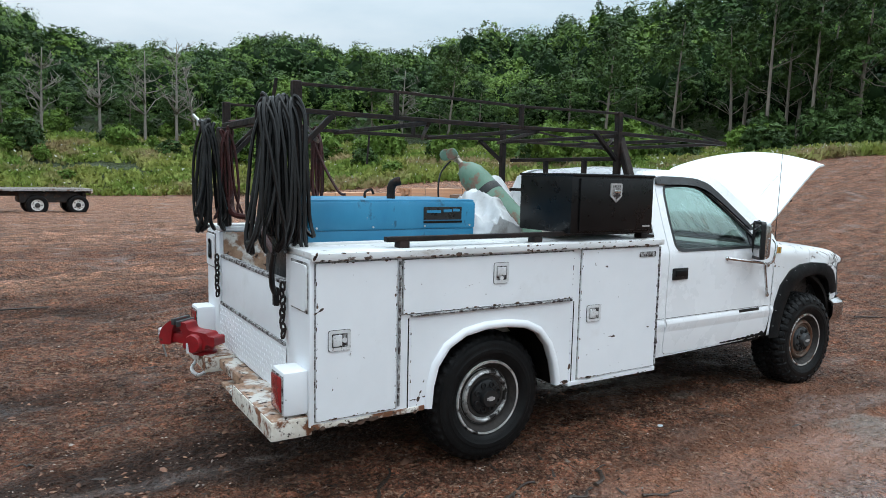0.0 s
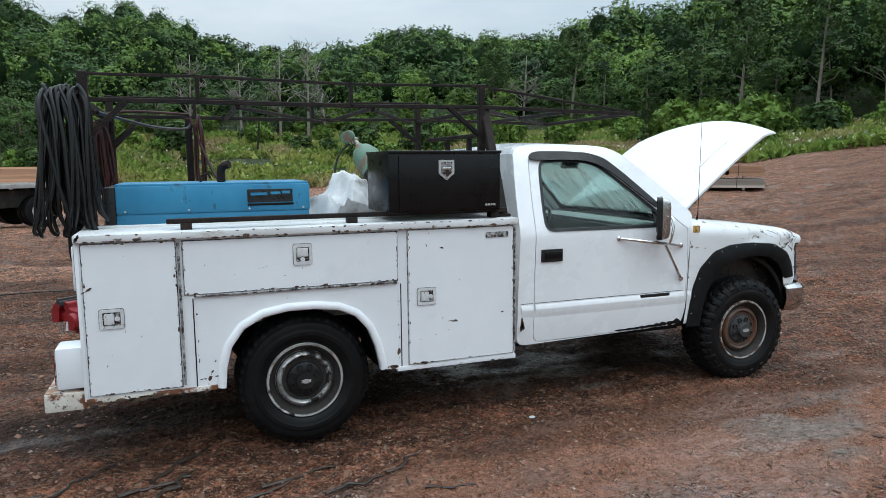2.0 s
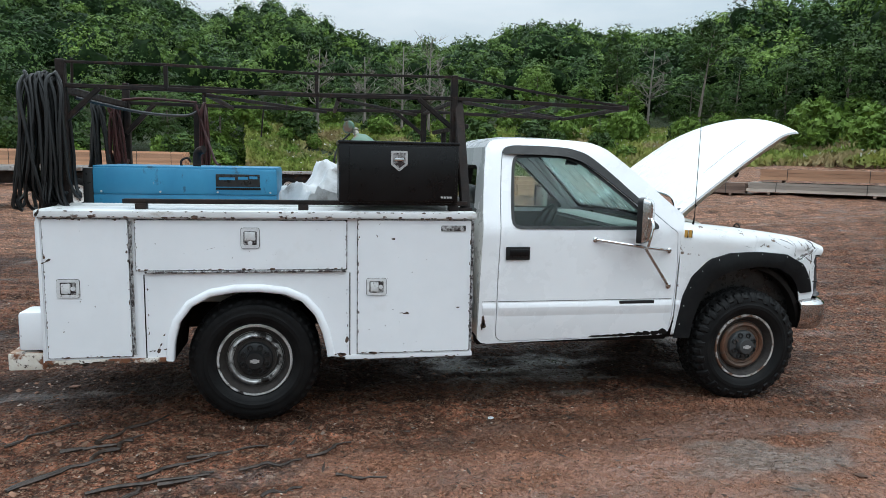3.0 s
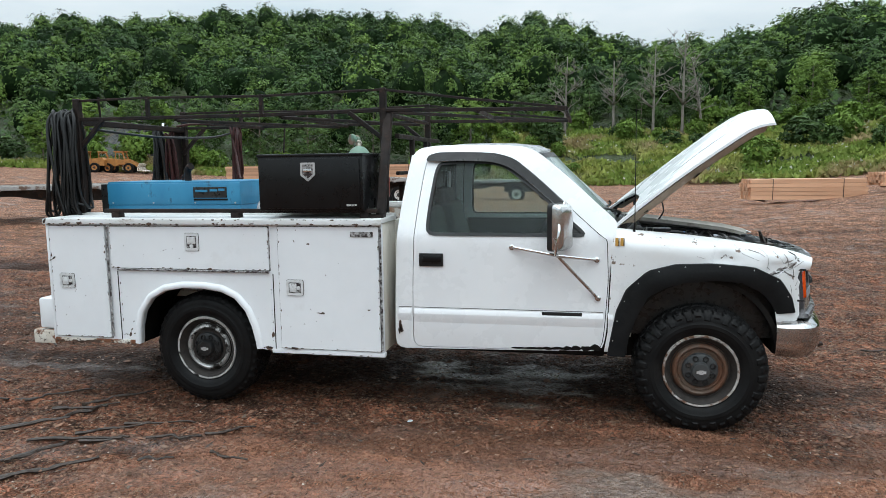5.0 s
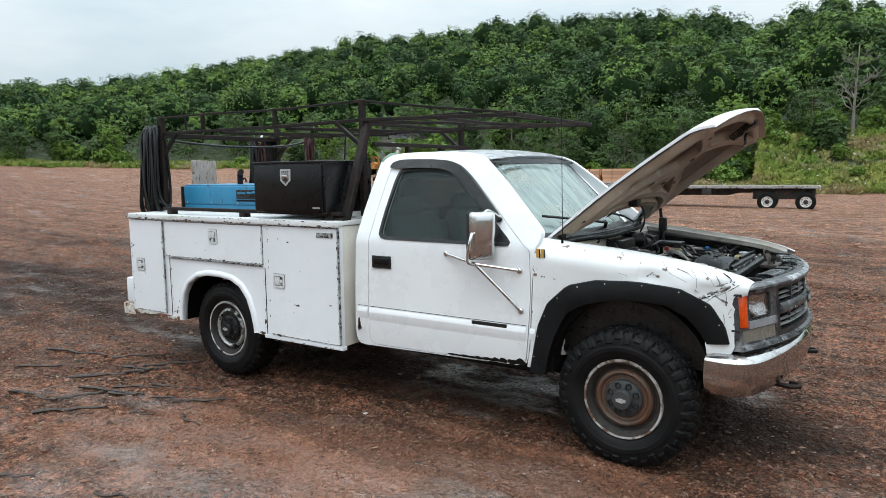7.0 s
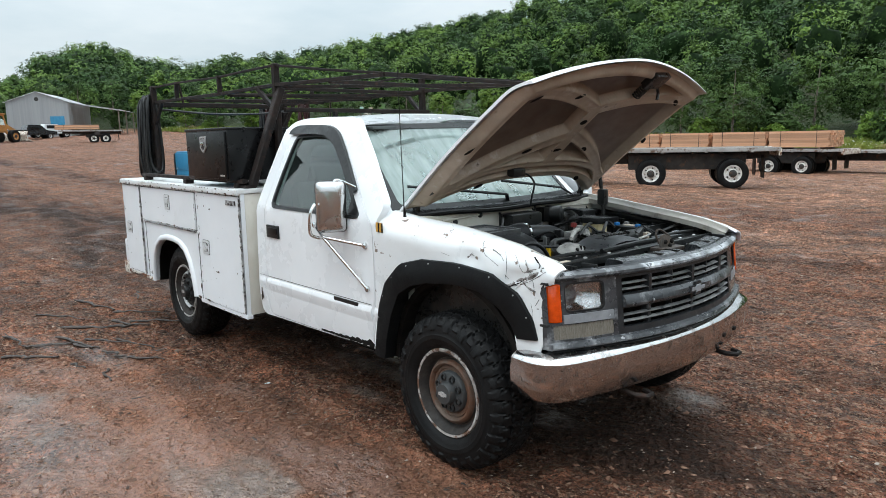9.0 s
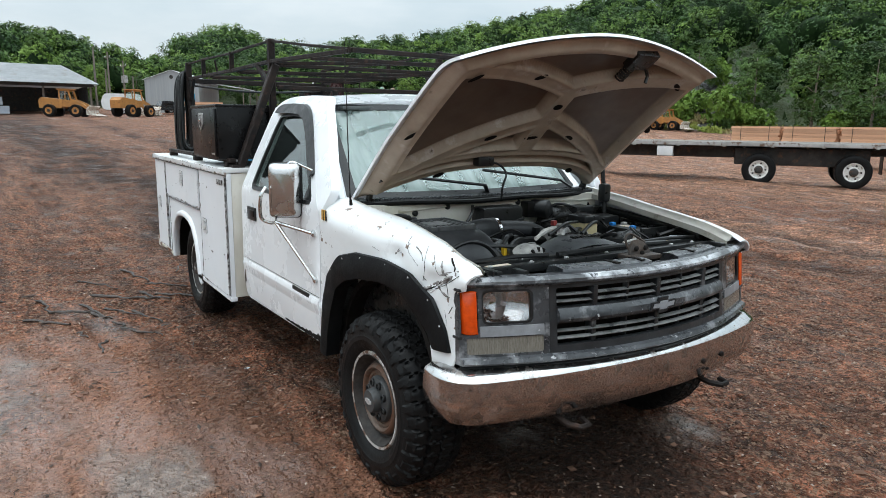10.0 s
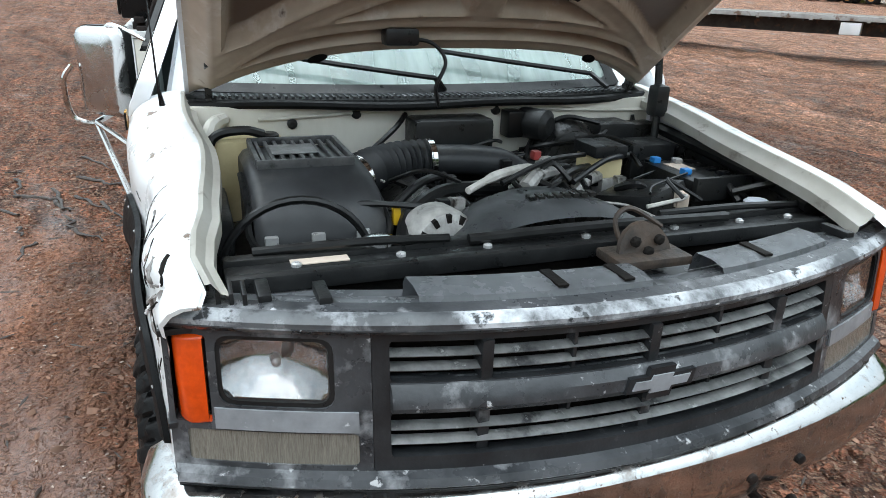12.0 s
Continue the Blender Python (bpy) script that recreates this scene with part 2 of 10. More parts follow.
# the windscreen is misted over and streaked with rain
_n, _k = FOGGED.node_tree.nodes, FOGGED.node_tree.links
_src = _n["Material Output"].inputs["Surface"].links[0].from_socket
_co, _mp, _tx, _mr, _df, _tl, _ad, _mx = (_n.new("ShaderNode" + s) for s in ("TexCoord", "Mapping", "TexNoise", "MapRange", "BsdfDiffuse", "BsdfTranslucent", "AddShader", "MixShader"))
_mp.inputs["Scale"].default_value = (1, 5, 1)
_tx.inputs["Scale"].default_value, _tx.inputs["Detail"].default_value = 2.2, 8
_mr.inputs["From Min"].default_value, _mr.inputs["From Max"].default_value, _mr.inputs["To Min"].default_value, _mr.inputs["To Max"].default_value = 0.35, 0.65, 0.22, 0.52
_df.inputs["Color"].default_value, _tl.inputs["Color"].default_value = (0.30, 0.345, 0.335, 1), (0.26, 0.30, 0.29, 1)
_k.new(_co.outputs["Object"], _mp.inputs["Vector"]), _k.new(_mp.outputs[0], _tx.inputs["Vector"]), _k.new(_tx.outputs["Fac"], _mr.inputs["Value"]), _k.new(_mr.outputs[0], _mx.inputs[0])
_k.new(_df.outputs[0], _ad.inputs[0]), _k.new(_tl.outputs[0], _ad.inputs[1]), _k.new(_src, _mx.inputs[1]), _k.new(_ad.outputs[0], _mx.inputs[2]), _k.new(_mx.outputs[0], _n["Material Output"].inputs["Surface"])

# the pockets of the hood's pan show the brown primed skin
_n, _k = PRIMER.node_tree.nodes, PRIMER.node_tree.links
_p = _n["Principled BSDF"]
_src = _p.inputs["Base Color"].links[0].from_socket
_at, _tx, _cm, _mx = _n.new("ShaderNodeAttribute"), _n.new("ShaderNodeTexNoise"), _n.new("ShaderNodeMix"), _n.new("ShaderNodeMix")
_at.attribute_name = "bare"
_tx.inputs["Scale"].default_value, _tx.inputs["Detail"].default_value = 9, 8
_cm.data_type = _mx.data_type = "RGBA"
_cm.inputs["A"].default_value, _cm.inputs["B"].default_value = (0.075, 0.048, 0.034, 1), (0.165, 0.112, 0.082, 1)
_k.new(_tx.outputs["Fac"], _cm.inputs["Factor"]), _k.new(_at.outputs["Fac"], _mx.inputs["Factor"])
_k.new(_src, _mx.inputs["A"]), _k.new(_cm.outputs["Result"], _mx.inputs["B"]), _k.new(_mx.outputs["Result"], _p.inputs["Base Color"])
DUST = mat("wheel_grime", (0.014, 0.012, 0.011), (0.032, 0.025, 0.021), 20, (0.6, 0.85))
FLANGE = mat("dusty_pale_paint", (0.72, 0.70, 0.65), (0.60, 0.57, 0.51), 6, (0.4, 0.6), spots=((0.35, 0.30, 0.25), 12, 0.60, 0.72, 0.8))
SLAT = mat("dusty_grille_slats", (0.10, 0.10, 0.10), (0.29, 0.29, 0.285), 12, (0.5, 0.75), spots=((0.035, 0.035, 0.037), 15, 0.56, 0.68), fine=((0.48, 0.48, 0.47), 30, 0.62, 0.7))
WORN_EDGE = mat("worn_silver_edge", (0.035, 0.037, 0.041), (0.11, 0.115, 0.122), 9, (0.3, 0.5), spots=((0.60, 0.62, 0.65), 6, 0.46, 0.60, 0.6), fine=((0.035, 0.037, 0.04), 24, 0.56, 0.64))
GREYED = mat("greyed_plastic", (0.020, 0.022, 0.025), (0.075, 0.078, 0.084), 6, (0.2, 0.42), spots=((0.36, 0.365, 0.38), 9, 0.55, 0.74, 0.7), fine=((0.46, 0.46, 0.47), 34, 0.63, 0.69), bump=0.1, bump_scale=80)
SILVERED = mat("silvered_bezel", (0.30, 0.31, 0.33), (0.17, 0.175, 0.185), 9, (0.3, 0.5), spots=((0.05, 0.05, 0.054), 16, 0.60, 0.68), fine=((0.6, 0.6, 0.62), 35, 0.66, 0.72))
PANEL = mat("glossy_black_panel", (0.16, 0.168, 0.18), (0.25, 0.26, 0.275), 6, (0.14, 0.34), spots=((0.05, 0.05, 0.052), 8, 0.58, 0.74, 0.6), bump=0.05, bump_scale=30, coat=0.2)
RUSTY_LIP = mat("rust_eaten_lip", (0.56, 0.54, 0.52), (0.30, 0.26, 0.235), 14, (0.4, 0.6), metal=0.1, spots=((0.13, 0.065, 0.04), 9, 0.50, 0.56, 0.85), fine=((0.08, 0.05, 0.04), 30, 0.58, 0.66))
REFLECTOR = mat("fluted_reflector", (0.66, 0.67, 0.68), (0.45, 0.46, 0.47), 14, (0.05, 0.12), metal=1.0, bump=0.25, bump_scale=14, stretch=(1, 1, 0.12))
SHROUD = mat("dusty_shroud_plastic", (0.085, 0.09, 0.096), (0.14, 0.147, 0.155), 8, (0.24, 0.42), spots=((0.03, 0.03, 0.032), 10, 0.58, 0.75))

# ---- building blocks ----
from mathutils import geometry


def bm_new():
    return bmesh.new()


def part(name, bm, material, parent=None, label="", angle=32, smooth=True):
    """Links a bmesh as one mesh object under a thing or a part."""
    bmesh.ops.recalc_face_normals(bm, faces=bm.faces)
    me = bpy.data.meshes.new(name)
    bm.to_mesh(me)
    bm.free()
    me.materials.append(material)
    if smooth:
        me.polygons.foreach_set("use_smooth", [True] * len(me.polygons))
        me.set_sharp_from_angle(angle=radians(angle))
    ob = new(name, me)
    ob.parent = parent
    return tagged(ob, label)


def thing(name, label, category, at=(0, 0, 0), group="", kind=""):
    ob = new(name)
    ob.empty_display_size = 0.1
    ob.location = at
    return tagged(ob, label, category, group, kind)


def box(bm, x0, x1, y0, y1, z0, z1, bevel=0.0, m=None, seg=2):
    c = bmesh.ops.create_cube(bm, size=1.0)["verts"]
    bmesh.ops.transform(bm, matrix=Matrix.Translation(((x0 + x1) / 2, (y0 + y1) / 2, (z0 + z1) / 2)) @ Matrix.Diagonal((x1 - x0, y1 - y0, z1 - z0, 1)), verts=c)
    made = c
    if bevel:
        edges = list({e for v in c for e in v.link_edges})
        r = bmesh.ops.bevel(bm, geom=edges, offset=bevel, segments=seg, affect="EDGES", profile=0.6)
        made = list({v for f in r["faces"] for v in f.verts} | {v for v in c if v.is_valid})
    if m is not None:
        bmesh.ops.transform(bm, matrix=m, verts=made)
    return made


def boxed(x0, x1, y0, y1, z0, z1, bevel=0.004, m=None):
    bm = bm_new()
    box(bm, x0, x1, y0, y1, z0, z1, bevel, m)
    return bm


def tube(bm, pts, r, n=8, closed=False, flat=1.0):
    """A round bar along points; r is a number or one radius a point."""
    pts = [Vector(p) for p in pts]
    rings, up = [], Vector((0.13, 0.31, 0.94))
    for i, p in enumerate(pts):
        a, b = (pts[i - 1], pts[(i + 1) % len(pts)]) if closed else (pts[max(i - 1, 0)], pts[min(i + 1, len(pts) - 1)])
        d = (b - a).normalized()
        s = d.cross(up)
        s = s.normalized() if s.length > 1e-3 else d.orthogonal().normalized()
        u = s.cross(d).normalized()
        up = u
        q = r[i] if isinstance(r, (list, tuple)) else r
        rings.append([bm.verts.new(p + (s * math.cos(2 * math.pi * j / n) + u * flat * math.sin(2 * math.pi * j / n)) * q) for j in range(n)])
    for i in range(len(rings) - (0 if closed else 1)):
        a, b = rings[i], rings[(i + 1) % len(rings)]
        for j in range(n):
            bm.faces.new((a[j], a[(j + 1) % n], b[(j + 1) % n], b[j]))
    if not closed:
        bm.faces.new(rings[0][::-1]), bm.faces.new(rings[-1])
    return bm


def bar(bm, a, b, w, h=None):
    """A square steel bar from a to b, w wide and h deep."""
    a, b, h = Vector(a), Vector(b), h or w
    d = b - a
    m = Matrix.Translation((a + b) / 2) @ d.to_track_quat("X", "Z").to_matrix().to_4x4()
    return box(bm, -d.length / 2, d.length / 2, -w / 2, w / 2, -h / 2, h / 2, min(w, h) * 0.12, m, 1)


def lathe(bm, profile, m=None, n=32, closed=False):
    """Turns (radius, along) pairs round the y axis; m places it."""
    rings = []
    for r, y in profile:
        rings.append([bm.verts.new(((m or Matrix()) @ Vector((r * math.cos(2 * math.pi * j / n), y, r * math.sin(2 * math.pi * j / n))))) for j in range(n)])
    for i in range(len(rings) - (0 if closed else 1)):
        a, b = rings[i], rings[(i + 1) % len(rings)]
        for j in range(n):
            bm.faces.new((a[j], a[(j + 1) % n], b[(j + 1) % n], b[j]))
    if not closed:
        bm.faces.new(rings[0][::-1]), bm.faces.new(rings[-1])
    return bm


def inside(p, poly):
    c, j = False, len(poly) - 1
    for i in range(len(poly)):
        (xi, yi), (xj, yj) = poly[i], poly[j]
        if (yi > p[1]) != (yj > p[1]) and p[0] < (xj - xi) * (p[1] - yi) / (yj - yi) + xi:
            c = not c
        j = i
    return c


def resample(poly, step):
    out = []
    for (a, b), (c, d) in zip(poly, poly[1:] + poly[:1]):
        n = max(1, int(math.hypot(c - a, d - b) / step))
        out += [(a + (c - a) * i / n, b + (d - b) * i / n) for i in range(n)]
    return out


def rounded(poly, r, n=4):
    """The polygon with its corners cut round by r."""
    out = []
    for i, p in enumerate(poly):
        p, a, b = Vector(p), Vector(poly[i - 1]), Vector(poly[(i + 1) % len(poly)])
        u, v = a - p, b - p
        q = min(r, u.length * 0.45, v.length * 0.45)
        s, e = p + u.normalized() * q, p + v.normalized() * q
        for k in range(n + 1):
            t = k / n
            w = s * (1 - t) ** 2 + p * 2 * t * (1 - t) + e * t ** 2
            out.append((w.x, w.y))
    return out


def sheet(bm, outer, place, thick, holes=(), step=0.06, grid=0.07):
    """A panel: the outline and its holes in plan (u, v), laid into space by place(u, v, depth), with the thickness."""
    loops = [resample(list(outer), step)] + [resample(list(h), step) for h in holes]
    pts, edges = [], []
    for lp in loops:
        s = len(pts)
        pts += lp
        edges += [(s + i, s + (i + 1) % len(lp)) for i in range(len(lp))]
    rim = len(pts)
    us, vs = [p[0] for p in loops[0]], [p[1] for p in loops[0]]
    if grid:
        nu, nv = int((max(us) - min(us)) / grid), int((max(vs) - min(vs)) / grid)
        for i in range(1, nu + 1):
            for j in range(1, nv + 1):
                p = (min(us) + (max(us) - min(us)) * i / (nu + 1), min(vs) + (max(vs) - min(vs)) * j / (nv + 1))
                if inside(p, loops[0]) and not any(inside(p, h) for h in loops[1:]) and min(math.hypot(p[0] - q[0], p[1] - q[1]) for q in pts[:rim]) > grid * 0.35:
                    pts.append(p)
    co, _, tri, *_ = geometry.delaunay_2d_cdt([Vector(p) for p in pts], edges, [], 0, 1e-5)
    keep = []
    for f in tri:
        c = [sum(co[i][k] for i in f) / 3 for k in (0, 1)]
        if inside(c, loops[0]) and not any(inside(c, h) for h in loops[1:]):
            keep.append(f)
    top = [bm.verts.new(place(p[0], p[1], 0.0)) for p in co]
    bot = [bm.verts.new(place(p[0], p[1], thick)) for p in co]
    count = {}
    for f in keep:
        bm.faces.new([top[i] for i in f])
        bm.faces.new([bot[i] for i in reversed(f)])
        for a, b in zip(f, f[1:] + f[:1]):
            count[(a, b)] = 1
    for a, b in count:
        if (b, a) not in count:
            bm.faces.new((top[b], top[a], bot[a], bot[b]))
    for v in [v for v in bm.verts if not v.link_faces]:
        bm.verts.remove(v)
    return bm


def lerp_at(x, xs, ys):
    return float(np.interp(x, xs, ys))


def wire(pts, n=6):
    """A smooth line through points."""
    pts = [Vector(p) for p in pts]
    out = []
    for i in range(len(pts) - 1):
        p0, p1, p2, p3 = pts[max(i - 1, 0)], pts[i], pts[i + 1], pts[min(i + 2, len(pts) - 1)]
        for k in range(n):
            t = k / n
            out.append(0.5 * ((2 * p1) + (p2 - p0) * t + (2 * p0 - 5 * p1 + 4 * p2 - p3) * t * t + (3 * p1 - p0 - 3 * p2 + p3) * t ** 3))
    return out + [pts[-1]]

# ---- ground ----
rng = np.random.default_rng(7)


def value_noise(x, y, seed=0):
    xi, yi = np.floor(x).astype(np.int64), np.floor(y).astype(np.int64)
    fx, fy = x - xi, y - yi
    fx, fy = fx * fx * (3 - 2 * fx), fy * fy * (3 - 2 * fy)

    def cell(a, b):
        h = (a * 374761393 + b * 668265263 + seed * 1442695041) & 0xFFFFFFFF
        h = ((h ^ (h >> 13)) * 1274126177) & 0xFFFFFFFF
        return ((h ^ (h >> 16)) & 0xFFFF) / 65535.0
    return (cell(xi, yi) * (1 - fx) + cell(xi + 1, yi) * fx) * (1 - fy) + (cell(xi, yi + 1) * (1 - fx) + cell(xi + 1, yi + 1) * fx) * fy


def fbm(x, y, scale, octaves=4, seed=0):
    total, amp, out = 0.0, 1.0, 0.0
    for o in range(octaves):
        out = out + amp * value_noise(x * scale * 2 ** o, y * scale * 2 ** o, seed + o)
        total += amp
        amp *= 0.5
    return out / total


# the yard's edge by bearing from the truck (degrees clockwise from +y): distance, height, then the woods' edge and the skyline's angle
BEARING = [-180, -110, -90, -73, -64, -46, -34, -21, -10, 0, 11, 20, 30, 38, 46, 58, 64, 80, 120, 180]
EDGE = [150, 135, 128, 126, 106, 84, 76, 66, 62, 60, 56, 54, 50, 48, 44, 42, 42, 44, 90, 140]
EDGE_Z = [0, 1.5, 3.2, 4.0, 2.8, 2.0, 1.0, 0.0, -0.3, -0.6, -0.2, 0.2, 1.3, 1.6, 1.6, 2.8, 3.5, 4.0, 1.5, 0]
WOODS = [156, 140, 133, 131, 110, 88, 80, 70, 67, 82, 84, 82, 78, 76, 72, 68, 66, 64, 100, 150]
SKY_AZ = [-180, -110, -92, -86.4, -84.5, -80.4, -78.8, -77.9, -73.8, -71.4, -68, -63.8, -60.2, -57.4, -52.7, -49.4, -46.2, -43.5, -39.8, -35.6, -32, -27.6, -22, -17.5, -12.8, -10.9, -9.4, -7.8, -6, -4.5, -2.5, -1, 1, 2.4, 4, 6.5, 10, 12.5, 15, 18, 20.5, 23, 26.5, 29, 32, 34.2, 38, 41, 43.4, 46, 49, 51, 56, 62, 70, 90, 180]
SKY_EL = [5, 5, 6.2, 6.1, 5.5, 4.6, 4.9, 6.6, 7.3, 6.3, 5.7, 6.7, 6.6, 7.4, 8.1, 8.8, 9.2, 9.8, 10.5, 10.7, 11.1, 11.8, 11.6, 11.8, 11.4, 10.9, 10.3, 10.5, 11.2, 11.5, 11.3, 10.6, 10, 9.6, 9, 9, 9, 9.5, 10.2, 10.6, 10.5, 9.6, 10, 9.8, 11, 11.8, 11.5, 12, 12.9, 12.8, 13.1, 13.8, 14.5, 15.5, 16, 9, 5]
DEEP_AZ, DEEP = [-180, -82, -72, -48, -12, 6, 30, 50, 80, 180], [90, 90, 170, 270, 230, 170, 125, 95, 90, 90]
CX, CY = 1.5, -1.0


def polar(x, y):
    return np.degrees(np.arctan2(x - CX, y - CY)), np.hypot(x - CX, y - CY)


def large_height(x, y):
    """The lie of the land: level yard, banks, wooded hills."""
    az, r = polar(x, y)
    d, dz, w, el = np.interp(az, BEARING, EDGE), np.interp(az, BEARING, EDGE_Z), np.interp(az, BEARING, WOODS), np.interp(az, SKY_AZ, SKY_EL)
    yard = dz * np.clip((r - 13) / (d - 13), 0, 1) ** 1.25
    meadow = np.where(w - d > 10, np.maximum(1.7 + w * np.tan(np.radians(2.4)), dz + 0.8), dz + 0.5)
    deep = np.interp(az, DEEP_AZ, DEEP)
    ridge = np.maximum(1.7 + (w + deep) * np.tan(np.radians(el)) - 8.5, meadow + 1)
    t1 = np.clip((r - d) / np.maximum(w - d, 1), 0, 1)
    t2 = np.clip((r - w) / deep, 0, 1)
    z = yard + (meadow - dz) * t1 ** 0.8 + (ridge - meadow) * (0.6 * t2 + 0.4 * t2 * t2 * (3 - 2 * t2)) + (fbm(x, y, 0.014, 3, 91) - 0.5) * 30 * t2 * (1 - t2) * np.clip((deep - 90) / 100, 0, 1)
    dip = 0.34 * np.clip((r - 12) / 20, 0, 1) * np.clip((az + 75) / 20, 0, 1) * np.clip((28 - az) / 15, 0, 1) * np.clip((d - r) / 15, 0, 1)
    q = np.clip((r - d) / 16, 0, 1)
    bank = 3.2 * q * q * (3 - 2 * q) * np.clip(np.minimum((az + 40) / 3, (-31 - az) / 3), 0, 1) * (0.75 + 0.5 * fbm(x, y, 0.25, 4, 81)) * np.clip((d + 80 - r) / 50, 0, 1)
    return z + bank - dip - np.clip(r - w - deep - 5, 0, 400) * 0.12


def grooves(x, y):
    """How far a place lies from the middle of its wheel rut: nought in the middle, one between two ruts."""
    wander = 0.9 * (fbm(x * 0.10, y * 0.25, 1.0, 3, 17) - 0.5) * 6
    return np.abs(((y + wander) * 0.62) % 1.0 - 0.5) * 2


def ground_height(x, y):
    x, y = np.asarray(x, float), np.asarray(y, float)
    z = large_height(x, y)
    _, r = polar(x, y)
    far = np.clip((r - 3) / 10, 0, 1)
    rut = np.clip(fbm(x * 0.12, y * 0.9, 0.7, 3, 11) - 0.5, -0.3, 0.3) * 0.30 * far
    # wheel ruts that run along the yard, wandering and breaking off
    groove = grooves(x, y)
    rut = rut - 0.085 * np.clip(1 - groove / 0.30, 0, 1) * far * np.clip((fbm(x * 0.2, y * 0.7, 1.0, 3, 18) - 0.40) * 5, 0, 1) * np.clip(1.5 - r / 45, 0, 1)
    rut = rut + 0.05 * np.clip(1 - np.abs(groove - 0.42) / 0.14, 0, 1) * far * np.clip((fbm(x * 0.5, y * 1.4, 2.0, 3, 19) - 0.42) * 5, 0, 1) * np.clip(1.5 - r / 45, 0, 1)
    swell = (fbm(x, y, 0.35, 3, 3) - 0.5) * (0.05 + 0.03 * far)
    clods = (fbm(x, y, 4.0, 4, 5) - 0.5) * 0.06 + (fbm(x, y, 13.0, 3, 9) - 0.5) * 0.045
    clods = clods + (fbm(x * 0.7, y * 5.0, 1.0, 3, 13) - 0.5) * 0.07 * np.clip(np.abs(y + 0.9) - 1.6, 0, 1)
    still = np.clip((r - 0.5) / 4, 0.35, 1)
    churn = (fbm(x * 0.55, y * 1.3, 1.5, 4, 15) - 0.5) * 0.17 * np.clip((r - 3.2) / 4, 0, 1) * np.clip(1.25 - r / 60, 0, 1)
    return z + churn + (rut + swell) * still + clods * np.clip(1.2 - r / 40, 0.3, 1) * (1 - 0.6 * wetness(x, y)) - 0.02 * darkness(x, y)


def blob(x, y, cx, cy, rx, ry, turn=0.0):
    c, s = math.cos(turn), math.sin(turn)
    u, v = ((x - cx) * c + (y - cy) * s) / rx, (-(x - cx) * s + (y - cy) * c) / ry
    return np.clip(1.3 - np.sqrt(u * u + v * v), 0, 1)


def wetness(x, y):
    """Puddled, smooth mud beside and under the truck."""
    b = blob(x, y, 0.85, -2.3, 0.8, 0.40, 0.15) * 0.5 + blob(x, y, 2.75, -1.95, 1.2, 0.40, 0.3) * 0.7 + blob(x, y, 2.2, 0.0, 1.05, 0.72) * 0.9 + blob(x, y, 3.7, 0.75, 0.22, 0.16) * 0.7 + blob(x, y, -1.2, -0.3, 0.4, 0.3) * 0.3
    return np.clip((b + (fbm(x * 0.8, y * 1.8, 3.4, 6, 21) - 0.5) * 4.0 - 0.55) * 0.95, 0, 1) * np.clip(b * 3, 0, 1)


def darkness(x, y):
    """Ruts of dark wet mud along the yard, plus shade painted under the truck."""
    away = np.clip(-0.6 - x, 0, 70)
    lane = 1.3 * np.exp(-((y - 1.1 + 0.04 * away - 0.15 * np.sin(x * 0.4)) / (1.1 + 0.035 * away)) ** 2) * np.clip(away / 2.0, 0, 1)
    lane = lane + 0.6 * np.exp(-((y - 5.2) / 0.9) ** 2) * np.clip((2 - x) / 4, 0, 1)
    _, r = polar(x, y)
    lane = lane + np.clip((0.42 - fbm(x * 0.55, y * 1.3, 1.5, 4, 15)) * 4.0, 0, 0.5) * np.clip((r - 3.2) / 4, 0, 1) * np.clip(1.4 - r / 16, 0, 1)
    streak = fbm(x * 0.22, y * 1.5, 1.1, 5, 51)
    # darker towards the middle of each rut
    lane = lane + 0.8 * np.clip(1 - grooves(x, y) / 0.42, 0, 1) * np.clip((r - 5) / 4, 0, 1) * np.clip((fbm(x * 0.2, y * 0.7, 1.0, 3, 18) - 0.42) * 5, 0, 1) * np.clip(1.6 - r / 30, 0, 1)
    # blobs under the truck: wet mud, with the truck's shade in its colour
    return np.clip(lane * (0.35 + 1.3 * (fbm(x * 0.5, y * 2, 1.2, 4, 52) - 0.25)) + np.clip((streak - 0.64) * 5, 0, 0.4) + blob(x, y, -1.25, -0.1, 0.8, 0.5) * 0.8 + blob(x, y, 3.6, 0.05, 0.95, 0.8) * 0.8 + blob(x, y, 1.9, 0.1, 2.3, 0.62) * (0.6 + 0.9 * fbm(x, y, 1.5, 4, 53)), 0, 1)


def fast_mesh(name, v, f):
    """A mesh from arrays of places and of faces, all with the same number of corners."""
    me = bpy.data.meshes.new(name)
    k = f.shape[1]
    me.vertices.add(len(v)), me.loops.add(f.size), me.polygons.add(len(f))
    me.vertices.foreach_set("co", v.astype(np.float32).ravel())
    me.loops.foreach_set("vertex_index", f.astype(np.int32).ravel())
    me.polygons.foreach_set("loop_start", np.arange(0, f.size, k, dtype=np.int32))
    me.update(calc_edges=True)
    me.validate()
    return me


